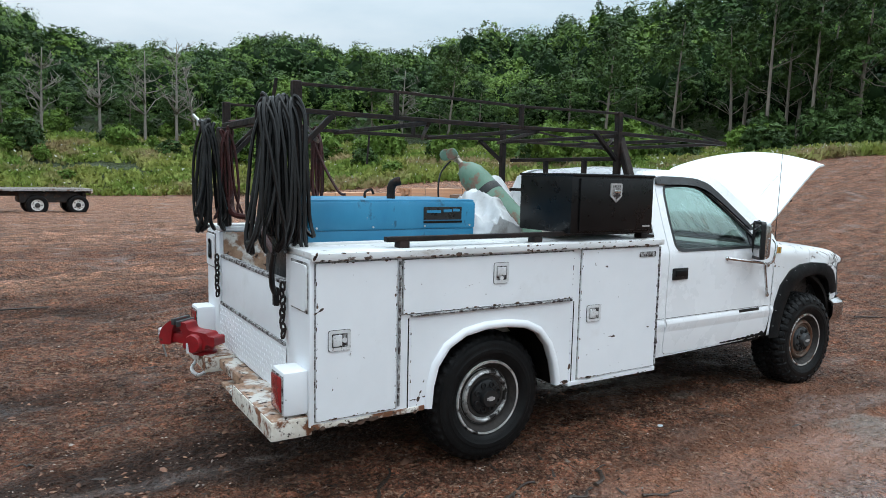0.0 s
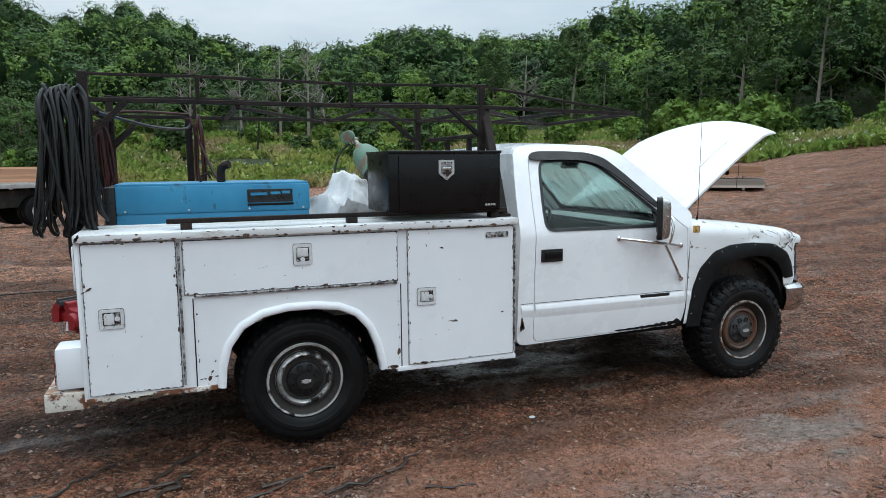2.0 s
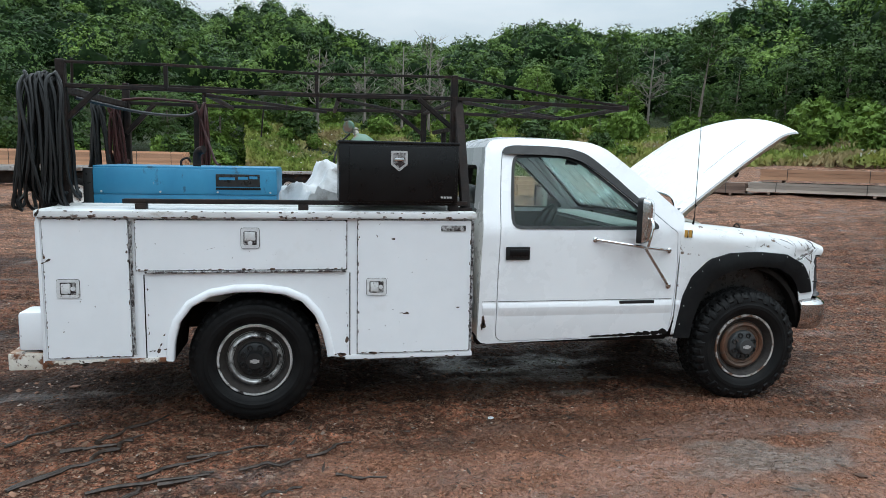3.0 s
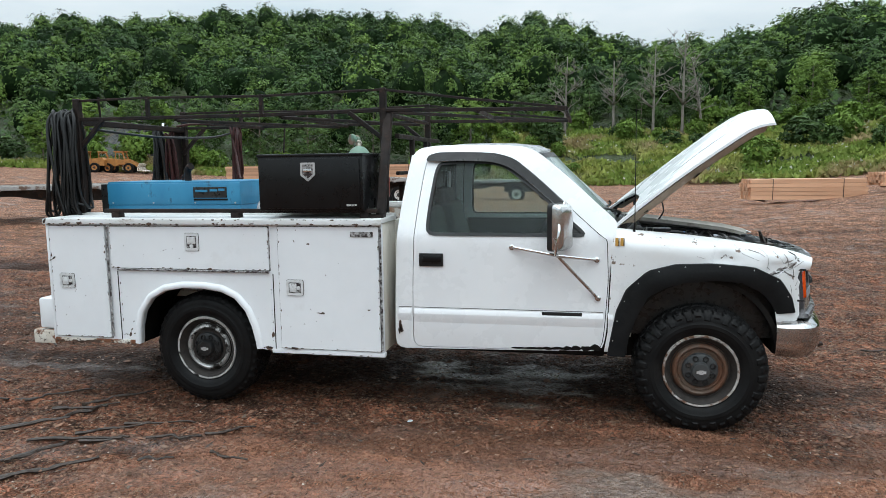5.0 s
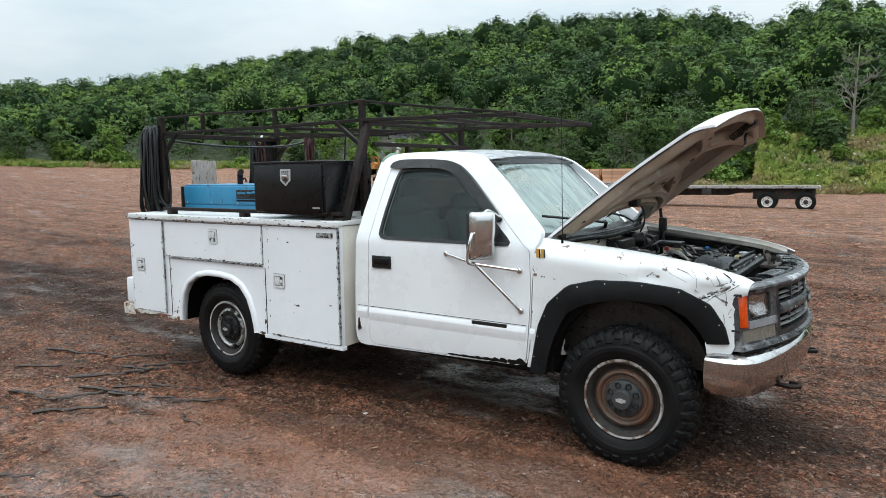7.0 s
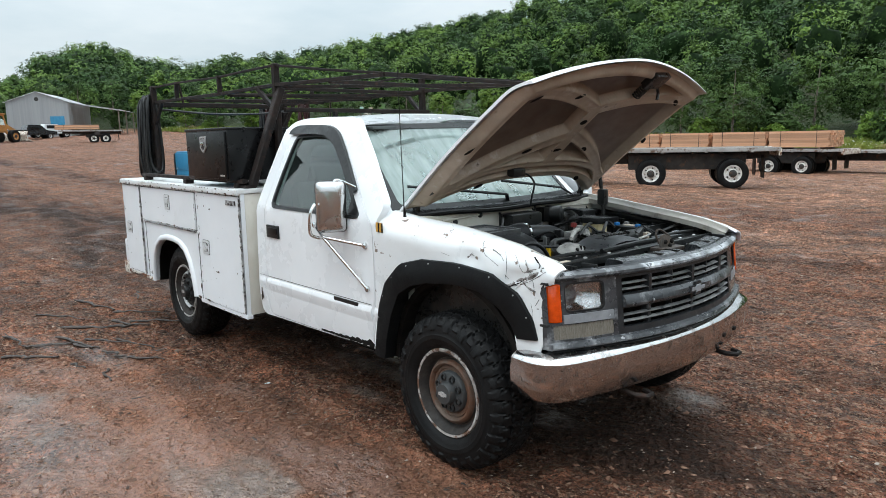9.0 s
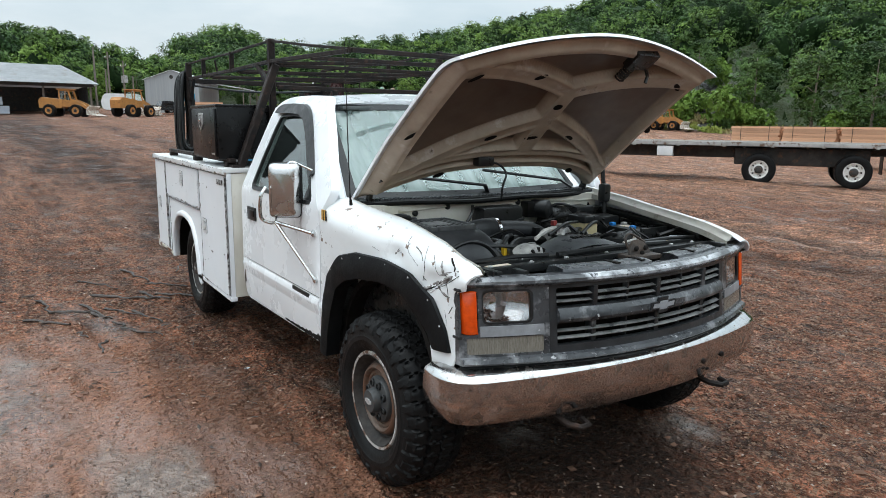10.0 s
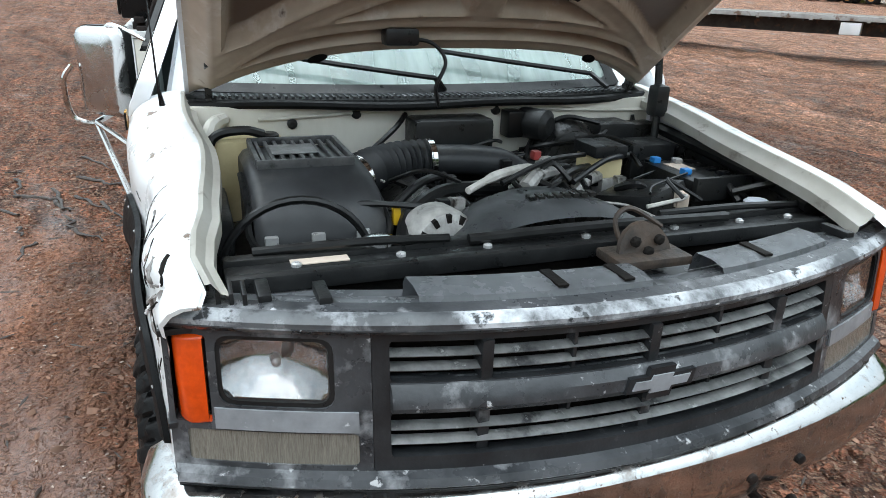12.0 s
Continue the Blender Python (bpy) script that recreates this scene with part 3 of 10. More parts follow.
def make_ground():
    n_az = 560
    radii = np.concatenate([np.linspace(0.02, 7.5, 160), np.geomspace(7.6, 60, 100), np.geomspace(61, 420, 46), np.geomspace(450, 4000, 9)])
    a = np.linspace(0, 2 * math.pi, n_az, endpoint=False)
    x, y = CX + np.outer(radii, np.sin(a)), CY + np.outer(radii, np.cos(a))
    z = ground_height(x, y)
    v = np.stack([x, y, z], -1).reshape(-1, 3)
    i, j = np.meshgrid(np.arange(len(radii) - 1), np.arange(n_az), indexing="ij")
    q = np.stack([i * n_az + j, (i + 1) * n_az + j, (i + 1) * n_az + (j + 1) % n_az, i * n_az + (j + 1) % n_az], -1).reshape(-1, 4)
    me = fast_mesh("ground", v, q[:, ::-1])
    me.polygons.foreach_set("use_smooth", [True] * len(me.polygons))
    az, r = polar(v[:, 0], v[:, 1])
    d = np.interp(az, BEARING, EDGE)
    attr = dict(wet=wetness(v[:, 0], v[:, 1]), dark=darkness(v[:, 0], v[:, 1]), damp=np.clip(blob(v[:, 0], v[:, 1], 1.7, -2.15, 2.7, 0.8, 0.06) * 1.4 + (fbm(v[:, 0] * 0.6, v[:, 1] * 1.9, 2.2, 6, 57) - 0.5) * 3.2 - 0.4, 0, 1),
                dry=np.clip((r - 7.5) / 9 + (fbm(v[:, 0] * 0.5, v[:, 1] * 1.6, 0.16, 4, 31) - 0.5) * 2.2, 0, 1) * np.clip((az + 78) / 26, 0.3, 1) * np.clip((62 - az) / 22, 0.3, 1),
                chip=np.clip(blob(v[:, 0], v[:, 1], 2.4, -1.75, 2.4, 0.85, 0.1) * 1.2 + (fbm(v[:, 0], v[:, 1], 1.8, 4, 97) - 0.5) * 2 - 0.2, 0, 0.8) * np.clip(blob(v[:, 0], v[:, 1], 2.4, -1.8, 2.8, 1.1, 0.1) * 3, 0, 1),
                green=np.clip((r - d) / 3 + (fbm(v[:, 0], v[:, 1], 0.3, 3, 41) - 0.5) * 2, 0, 1))
    attr['rock'] = np.clip(np.minimum((az + 40) / 2, (-32 - az) / 2), 0, 1) * np.clip((r - d + 2) / 4, 0, 1) * np.clip((d + 26 - r) / 6, 0, 1)
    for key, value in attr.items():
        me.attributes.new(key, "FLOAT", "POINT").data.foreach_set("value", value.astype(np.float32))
    m = bpy.data.materials.new("red_gravel_mud")
    m.use_nodes = True
    n, k = m.node_tree.nodes, m.node_tree.links
    p = n["Principled BSDF"]
    co = n.new("ShaderNodeTexCoord")

    def tex(s, low, high, detail=8, kind="ShaderNodeTexNoise"):
        t, mr = n.new(kind), n.new("ShaderNodeMapRange")
        t.inputs["Scale"].default_value = s
        if kind == "ShaderNodeTexNoise":
            t.inputs["Detail"].default_value, t.inputs["Roughness"].default_value = detail, 0.65
        mr.inputs["From Min"].default_value, mr.inputs["From Max"].default_value = low, high
        k.new(co.outputs["Object"], t.inputs["Vector"]), k.new(t.outputs[0], mr.inputs["Value"])
        return mr.outputs[0], t

    def blend(f, a_, b_, kind="MIX"):
        q_ = n.new("ShaderNodeMix")
        q_.data_type, q_.blend_type = "RGBA", kind
        for s, val in (("Factor", f), ("A", a_), ("B", b_)):
            if isinstance(val, tuple):
                q_.inputs[s].default_value = (*val, 1)
            elif isinstance(val, float):
                q_.inputs[s].default_value = val
            else:
                k.new(val, q_.inputs[s])
        return q_.outputs["Result"]

    def of(key):
        at = n.new("ShaderNodeAttribute")
        at.attribute_name = key
        return at.outputs["Fac"]
    c = blend(tex(1.3, 0.3, 0.7)[0], (0.345, 0.138, 0.078), (0.215, 0.083, 0.047))
    c = blend(tex(0.23, 0.42, 0.6)[0], c, (0.33, 0.134, 0.077))
    dry = blend(tex(2.2, 0.35, 0.65)[0], (0.66, 0.345, 0.22), (0.50, 0.24, 0.148))
    c = blend(of("dry"), c, dry)
    # damp wheel tracks along the yard, their furrows' shade painted in as dark colour
    along, track, damp = n.new("ShaderNodeMapping"), n.new("ShaderNodeTexNoise"), n.new("ShaderNodeMapRange")
    along.inputs["Scale"].default_value, along.inputs["Rotation"].default_value = (0.26, 1.5, 0.3), (0, 0, 0.10)
    track.inputs["Scale"].default_value, track.inputs["Detail"].default_value, track.inputs["Roughness"].default_value = 1.6, 9, 0.74
    damp.inputs["From Min"].default_value, damp.inputs["From Max"].default_value, damp.inputs["To Max"].default_value = 0.560, 0.635, 0.75
    k.new(co.outputs["Object"], along.inputs["Vector"]), k.new(along.outputs[0], track.inputs["Vector"]), k.new(track.outputs[0], damp.inputs["Value"])
    c = blend(damp.outputs[0], c, blend(tex(20, 0.42, 0.6)[0], (0.075, 0.034, 0.021), (0.15, 0.063, 0.037)))
    # mottling, shade painted in hollows between lumps, then loose grains of stone, bark, clay
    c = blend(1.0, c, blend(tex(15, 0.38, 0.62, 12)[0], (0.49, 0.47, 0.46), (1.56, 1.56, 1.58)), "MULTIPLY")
    warp, shift = n.new("ShaderNodeTexNoise"), n.new("ShaderNodeVectorMath")
    warp.inputs["Scale"].default_value, warp.inputs["Detail"].default_value = 21, 3
    shift.operation = "MULTIPLY_ADD"
    shift.inputs[1].default_value = (0.07, 0.07, 0.07)
    k.new(co.outputs["Object"], warp.inputs["Vector"]), k.new(warp.outputs["Color"], shift.inputs[0]), k.new(co.outputs["Object"], shift.inputs[2])
    lump = n.new("ShaderNodeTexVoronoi")
    lump.inputs["Scale"].default_value = 24
    k.new(shift.outputs[0], lump.inputs["Vector"])
    hollow_shade = n.new("ShaderNodeMapRange")
    hollow_shade.inputs["From Min"].default_value, hollow_shade.inputs["From Max"].default_value = 0.30, 0.72
    k.new(lump.outputs["Distance"], hollow_shade.inputs["Value"])
    c = blend(1.0, c, blend(hollow_shade.outputs[0], (1.13, 1.13, 1.13), (0.62, 0.60, 0.58)), "MULTIPLY")
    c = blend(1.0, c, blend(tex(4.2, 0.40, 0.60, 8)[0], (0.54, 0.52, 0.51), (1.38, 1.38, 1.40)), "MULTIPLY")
    comb, scored, score = n.new("ShaderNodeMapping"), n.new("ShaderNodeTexNoise"), n.new("ShaderNodeMapRange")
    comb.inputs["Scale"].default_value, comb.inputs["Rotation"].default_value = (0.42, 3.0, 1.0), (0, 0, 0.06)
    scored.inputs["Scale"].default_value, scored.inputs["Detail"].default_value, scored.inputs["Roughness"].default_value = 1.9, 8, 0.68
    score.inputs["From Min"].default_value, score.inputs["From Max"].default_value = 0.40, 0.56
    k.new(co.outputs["Object"], comb.inputs["Vector"]), k.new(comb.outputs[0], scored.inputs["Vector"]), k.new(scored.outputs[0], score.inputs["Value"])
    c = blend(1.0, c, blend(score.outputs[0], (0.52, 0.49, 0.47), (1.13, 1.13, 1.13)), "MULTIPLY")
    pebble = n.new("ShaderNodeTexVoronoi")
    pebble.inputs["Scale"].default_value = 62
    k.new(co.outputs["Object"], pebble.inputs["Vector"])
    for s, lo, hi, tan, deep in ((62, 0.87, 0.88, (0.44, 0.28, 0.19), (0.045, 0.022, 0.014)), (135, 0.82, 0.86, (0.35, 0.205, 0.130), (0.040, 0.020, 0.013)), (29, 0.93, 0.93, (0.36, 0.220, 0.150), (0.05, 0.024, 0.015))):
        grain, gsep, gm, gd = n.new("ShaderNodeTexVoronoi"), n.new("ShaderNodeSeparateColor"), n.new("ShaderNodeMapRange"), n.new("ShaderNodeMapRange")
        grain.inputs["Scale"].default_value = s
        k.new(co.outputs["Object"], grain.inputs["Vector"]), k.new(grain.outputs["Color"], gsep.inputs[0]), k.new(gsep.outputs[0], gm.inputs["Value"]), k.new(gsep.outputs[1], gd.inputs["Value"])
        gm.inputs["From Min"].default_value, gm.inputs["From Max"].default_value, gm.inputs["To Max"].default_value = lo, lo + 0.06, 0.8
        gd.inputs["From Min"].default_value, gd.inputs["From Max"].default_value, gd.inputs["To Max"].default_value = hi, hi + 0.06, 0.75
        c = blend(gm.outputs[0], c, tan)
        c = blend(gd.outputs[0], c, deep)
    c = blend(of("chip"), c, blend(tex(34, 0.4, 0.6)[0], (0.50, 0.235, 0.14), (0.30, 0.124, 0.072)))
    c = blend(of("damp"), c, blend(1.0, c, (0.58, 0.58, 0.60), "MULTIPLY"))
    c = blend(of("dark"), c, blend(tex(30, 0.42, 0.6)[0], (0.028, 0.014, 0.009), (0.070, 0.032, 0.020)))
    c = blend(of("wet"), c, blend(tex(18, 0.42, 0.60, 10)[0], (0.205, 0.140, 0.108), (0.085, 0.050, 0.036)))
    floor = blend(tex(0.7, 0.35, 0.65)[0], (0.028, 0.05, 0.014), (0.055, 0.065, 0.024))
    c = blend(of("green"), c, floor)
    shale = blend(tex(1.6, 0.42, 0.58)[0], (0.125, 0.122, 0.12), (0.032, 0.032, 0.034))
    shale = blend(tex(0.35, 0.5, 0.6)[0], shale, (0.13, 0.10, 0.075))
    c = blend(of("rock"), c, shale)
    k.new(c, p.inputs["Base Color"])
    shine = n.new("ShaderNodeMapRange")
    shine.inputs["To Min"].default_value, shine.inputs["To Max"].default_value = 0.25, 1.0
    soaked = n.new("ShaderNodeMath")
    soaked.operation = "MAXIMUM"
    k.new(of("wet"), soaked.inputs[0]), k.new(of("damp"), soaked.inputs[1]), k.new(soaked.outputs[0], shine.inputs["Value"]), k.new(shine.outputs[0], p.inputs["Specular IOR Level"])
    rough = n.new("ShaderNodeMix")
    wet_rough, sheen = n.new("ShaderNodeMix"), n.new("ShaderNodeMix")
    wet_rough.inputs["A"].default_value, wet_rough.inputs["B"].default_value = 0.55, 0.9
    k.new(tex(2.1, 0.4, 0.62)[0], wet_rough.inputs["Factor"])
    k.new(of("wet"), rough.inputs["Factor"]), k.new(wet_rough.outputs["Result"], sheen.inputs["A"]), k.new(of("damp"), sheen.inputs["Factor"])
    film = n.new("ShaderNodeMapRange")
    film.inputs["To Min"].default_value, film.inputs["To Max"].default_value = 0.08, 0.48
    k.new(tex(9, 0.44, 0.60, 10)[0], film.inputs["Value"]), k.new(film.outputs[0], sheen.inputs["B"]), k.new(sheen.outputs["Result"], rough.inputs["A"])
    wr = n.new("ShaderNodeMapRange")
    wr.inputs["To Min"].default_value, wr.inputs["To Max"].default_value = 0.42, 0.10
    k.new(tex(19, 0.42, 0.60, 10)[0], wr.inputs["Value"]), k.new(wr.outputs[0], rough.inputs["B"])
    k.new(rough.outputs["Result"], p.inputs["Roughness"])
    b1, b2 = n.new("ShaderNodeBump"), n.new("ShaderNodeBump")
    b1.inputs["Strength"].default_value, b1.inputs["Distance"].default_value = 0.55, 0.06
    b2.inputs["Strength"].default_value, b2.inputs["Distance"].default_value = 0.7, 0.024
    k.new(tex(12, 0, 1, 12)[1].outputs[0], b1.inputs["Height"]), k.new(pebble.outputs["Distance"], b2.inputs["Height"]), k.new(b1.outputs[0], b2.inputs["Normal"])
    b0 = n.new("ShaderNodeBump")
    b0.inputs["Strength"].default_value, b0.inputs["Distance"].default_value, b0.invert = 0.8, 0.28, True
    k.new(track.outputs[0], b0.inputs["Height"]), k.new(b0.outputs[0], b1.inputs["Normal"])
    b3 = n.new("ShaderNodeBump")
    b3.inputs["Distance"].default_value, b3.invert = 0.05, True
    k.new(lump.outputs["Distance"], b3.inputs["Height"]), k.new(b2.outputs[0], b3.inputs["Normal"])
    flatter = n.new("ShaderNodeMapRange")
    flatter.inputs["To Min"].default_value, flatter.inputs["To Max"].default_value = 0.9, 0.34
    k.new(soaked.outputs[0], flatter.inputs["Value"]), k.new(flatter.outputs[0], b1.inputs["Strength"]), k.new(flatter.outputs[0], b2.inputs["Strength"]), k.new(flatter.outputs[0], b0.inputs["Strength"]), k.new(flatter.outputs[0], b3.inputs["Strength"])
    k.new(b3.outputs[0], p.inputs["Normal"])
    me.materials.append(m)
    return tagged(new("ground", me), "wet red-brown gravel and mud yard with ruts and puddles", "ground", kind="structure")


ground = make_ground()


def gz(x, y):
    return float(ground_height(np.array([x]), np.array([y]))[0])


# ---- woods ----
def leaf_cards(centres, normals, size, tilt=0.5):
    """Three-cornered leaf sprays at the places, facing roughly along the normals."""
    n = len(centres)
    nn = normals + rng.normal(0, tilt, (n, 3))
    nn /= np.linalg.norm(nn, axis=1, keepdims=True) + 1e-9
    a = np.cross(nn, rng.normal(0, 1, (n, 3)))
    a /= np.linalg.norm(a, axis=1, keepdims=True) + 1e-9
    b = np.cross(nn, a)
    s = (size * rng.uniform(0.55, 1.25, n))[:, None]
    w = rng.uniform(0.45, 0.85, n)[:, None]
    k = rng.uniform(-0.4, 0.6, n)[:, None]
    return np.stack([centres - a * s, centres + a * s * k + b * s * w * 1.4, centres + a * s - b * s * w * 0.6], 1)


def crown_points(kind, count, height, width, base):
    """Places and outward normals over the clumps of a crown: large lobes round an uneven dome, small clumps over each lobe."""
    full = kind == "full"
    zc, hz, lobes = (base + height) / 2, (height - base) / 2, [(0.0, 0.0, (base + height) / 2, width * 0.27)]
    n = 17 if full else 13
    for i in range(n):
        u = 1 - 2 * (i + 0.5) / n
        ang, flat = i * 2.399 + rng.uniform(-0.5, 0.5), math.sqrt(1 - u * u)
        rl = width * (rng.uniform(0.10, 0.24) if full else rng.uniform(0.09, 0.19))
        wide = (1.0 if full else 1.05 - 0.35 * (u + 1) / 2) * rng.uniform(0.78, 1.05)
        lobes.append((flat * math.cos(ang) * (width / 2 - rl * 0.7) * wide, flat * math.sin(ang) * (width / 2 - rl * 0.7) * wide, zc + u * (hz - rl * 0.7) * rng.uniform(0.85, 1.08), rl))
    lobes = np.array(lobes)
    clumps = []
    for lx, ly, lz, rl in lobes[1:]:
        d = rng.normal(0, 1, (46, 3))
        d[:, 2] += 0.35
        d /= np.linalg.norm(d, axis=1, keepdims=True)
        c = np.array((lx, ly, lz)) + d * rl * rng.uniform(0.55, 1.30, (46, 1)) * (1, 1, 0.95)
        deep = (np.linalg.norm(c[:, None] - lobes[None, :, :3], axis=2) / lobes[None, :, 3]).min(1)
        for ci, di, far in zip(c, d, deep):
            if far > 0.7:
                clumps.append((*ci, *di, rl * rng.uniform(0.13, 0.34)))
    clumps = np.array(clumps)
    pick = rng.choice(len(clumps), count, p=clumps[:, 6] ** 2 / (clumps[:, 6] ** 2).sum())
    d = rng.normal(0, 1, (count, 3))
    d[:, 2] += 0.4
    d /= np.linalg.norm(d, axis=1, keepdims=True)
    at = clumps[pick, :3] + d * (clumps[pick, 6] * rng.uniform(0.5, 1.3, count))[:, None] * np.array([1.2, 1.2, 0.75])
    out = (at - np.array((0, 0, zc))) / np.array((width / 2, width / 2, hz))
    out /= np.linalg.norm(out, axis=1, keepdims=True) + 1e-9
    return at, d * 0.35 + clumps[pick, 3:6] * 0.45 + out * 0.45 + np.array((0, 0, 0.25))


def sprays(count):
    return np.arange(count * 3).reshape(-1, 3)


def trunk_mesh(height, r, lean, branches, bare=False):
    bm = bm_new()
    steps = 9
    pts = [(lean[0] * (i / steps) ** 1.5, lean[1] * (i / steps) ** 1.5, height * i / steps - 0.4) for i in range(steps + 1)]
    tube(bm, pts, [r * (1 - 0.85 * i / steps) + 0.015 for i in range(steps + 1)], 7)
    for i in range(branches):
        t = rng.uniform(0.35, 0.95)
        j = int(t * steps)
        p = Vector(pts[j])
        ang, ln = rng.uniform(0, 6.28), height * rng.uniform(0.12, 0.3) * (1.15 - 0.6 * t) * (1.3 if bare else 1)
        up = rng.uniform(0.3, 1.1)
        e = p + Vector((math.cos(ang), math.sin(ang), up)).normalized() * ln
        q = (p + e) / 2 + Vector(rng.normal(0, ln * 0.08, 3))
        k = 0.75 if bare else 0.38
        tube(bm, [p, q, e], [r * k * (1.1 - t), r * k * 0.6 * (1.1 - t), 0.012], 5)
        if bare:
            for _ in range(4):
                s = q.lerp(e, rng.uniform(0, 1))
                tube(bm, [s, s + Vector((rng.normal(0, 0.5), rng.normal(0, 0.5), rng.uniform(0.1, 0.9))) * ln * 0.5], [0.035, 0.010], 4)
    me = bpy.data.meshes.new("trunk")
    bm.to_mesh(me)
    bm.free()
    me.polygons.foreach_set("use_smooth", [True] * len(me.polygons))
    return me


def leaf_material(name, dark, light, scale=0.05, grain=4.5):
    """Sprays of small leaves: each card is broken up into leaflets and gaps."""
    m = mat(name, dark, light, scale, (0.55, 0.75), island=0.2, spec=0.2)
    n, k = m.node_tree.nodes, m.node_tree.links
    co, tx, cut, clear, mix = n.new("ShaderNodeTexCoord"), n.new("ShaderNodeTexNoise"), n.new("ShaderNodeMath"), n.new("ShaderNodeBsdfTransparent"), n.new("ShaderNodeMixShader")
    tx.inputs["Scale"].default_value, tx.inputs["Detail"].default_value, tx.inputs["Roughness"].default_value = grain, 2.0, 0.6
    cut.operation = "LESS_THAN"
    cut.inputs[1].default_value = 0.43
    k.new(co.outputs["Object"], tx.inputs["Vector"]), k.new(tx.outputs["Fac"], cut.inputs[0]), k.new(cut.outputs[0], mix.inputs[0])
    k.new(n["Principled BSDF"].outputs[0], mix.inputs[1]), k.new(clear.outputs[0], mix.inputs[2]), k.new(mix.outputs[0], n["Material Output"].inputs["Surface"])
    return m


LEAVES = leaf_material("broad_leaves", (0.012, 0.030, 0.009), (0.104, 0.182, 0.044), 0.11, 9.0)
HILL_LEAVES = leaf_material("hillside_leaves", (0.020, 0.048, 0.014), (0.122, 0.212, 0.052), 0.11, 6.0)
_n, _k = HILL_LEAVES.node_tree.nodes, HILL_LEAVES.node_tree.links
_p = _n["Principled BSDF"]
_src = _p.inputs["Base Color"].links[0].from_socket
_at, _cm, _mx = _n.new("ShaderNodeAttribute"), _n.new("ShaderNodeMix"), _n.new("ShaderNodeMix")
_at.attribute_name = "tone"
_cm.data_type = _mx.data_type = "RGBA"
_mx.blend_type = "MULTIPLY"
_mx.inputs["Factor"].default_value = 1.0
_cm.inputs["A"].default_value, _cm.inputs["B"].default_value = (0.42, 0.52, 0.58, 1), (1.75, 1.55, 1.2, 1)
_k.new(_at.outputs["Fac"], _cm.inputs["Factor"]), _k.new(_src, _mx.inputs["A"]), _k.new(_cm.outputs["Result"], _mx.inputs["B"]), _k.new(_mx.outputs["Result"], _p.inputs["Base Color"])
# darker copy of the leaf colour, standing in for shade inside the crowns
CROWN_SHADE = mat("painted_crown_shade", (0.005, 0.013, 0.004), (0.014, 0.030, 0.009), 1.6, (0.7, 0.9), bump=0.8, bump_scale=3.0, spec=0.05)
LEAVES_LIGHT = leaf_material("light_leaves", (0.085, 0.155, 0.024), (0.15, 0.23, 0.04), 0.2, 8.0)
WEEDS = leaf_material("meadow_weeds", (0.125, 0.205, 0.034), (0.28, 0.29, 0.075), 0.22)
_n, _k = WEEDS.node_tree.nodes, WEEDS.node_tree.links
_p = _n["Principled BSDF"]
_src = _p.inputs["Base Color"].links[0].from_socket
_co, _tx, _mr, _mx = _n.new("ShaderNodeTexCoord"), _n.new("ShaderNodeTexNoise"), _n.new("ShaderNodeMapRange"), _n.new("ShaderNodeMix")
_tx.inputs["Scale"].default_value, _tx.inputs["Detail"].default_value = 0.16, 5
_mr.inputs["From Min"].default_value, _mr.inputs["From Max"].default_value, _mr.inputs["To Max"].default_value = 0.53, 0.64, 0.8
_mx.data_type = "RGBA"
_mx.inputs["B"].default_value = (0.33, 0.235, 0.135, 1)
_k.new(_co.outputs["Object"], _tx.inputs["Vector"]), _k.new(_tx.outputs[0], _mr.inputs["Value"]), _k.new(_mr.outputs[0], _mx.inputs["Factor"]), _k.new(_src, _mx.inputs["A"]), _k.new(_mx.outputs["Result"], _p.inputs["Base Color"])
BLOSSOM = mat("pale_blossom", (0.5, 0.5, 0.44), (0.4, 0.42, 0.3), 3, (0.6, 0.8))
BARK = mat("grey_bark", (0.24, 0.20, 0.165), (0.13, 0.105, 0.09), 5, (0.75, 0.9), bump=0.4, bump_scale=12, stretch=(1, 1, 0.2))
DEADWOOD = mat("bare_grey_wood", (0.27, 0.24, 0.21), (0.18, 0.155, 0.135), 4, (0.7, 0.9))
for one in (LEAVES, LEAVES_LIGHT, WEEDS):
    one.node_tree.nodes["Principled BSDF"].inputs["Sheen Weight"].default_value = 0.0


def wood_height(x, y, f):
    """The height that a tree may have there, so that its top stays f of the skyline's angle."""
    az, r = polar(x, y)
    el = np.interp(az, SKY_AZ, SKY_EL)
    return 1.7 + r * np.tan(np.radians(el * f)) - large_height(x, y)


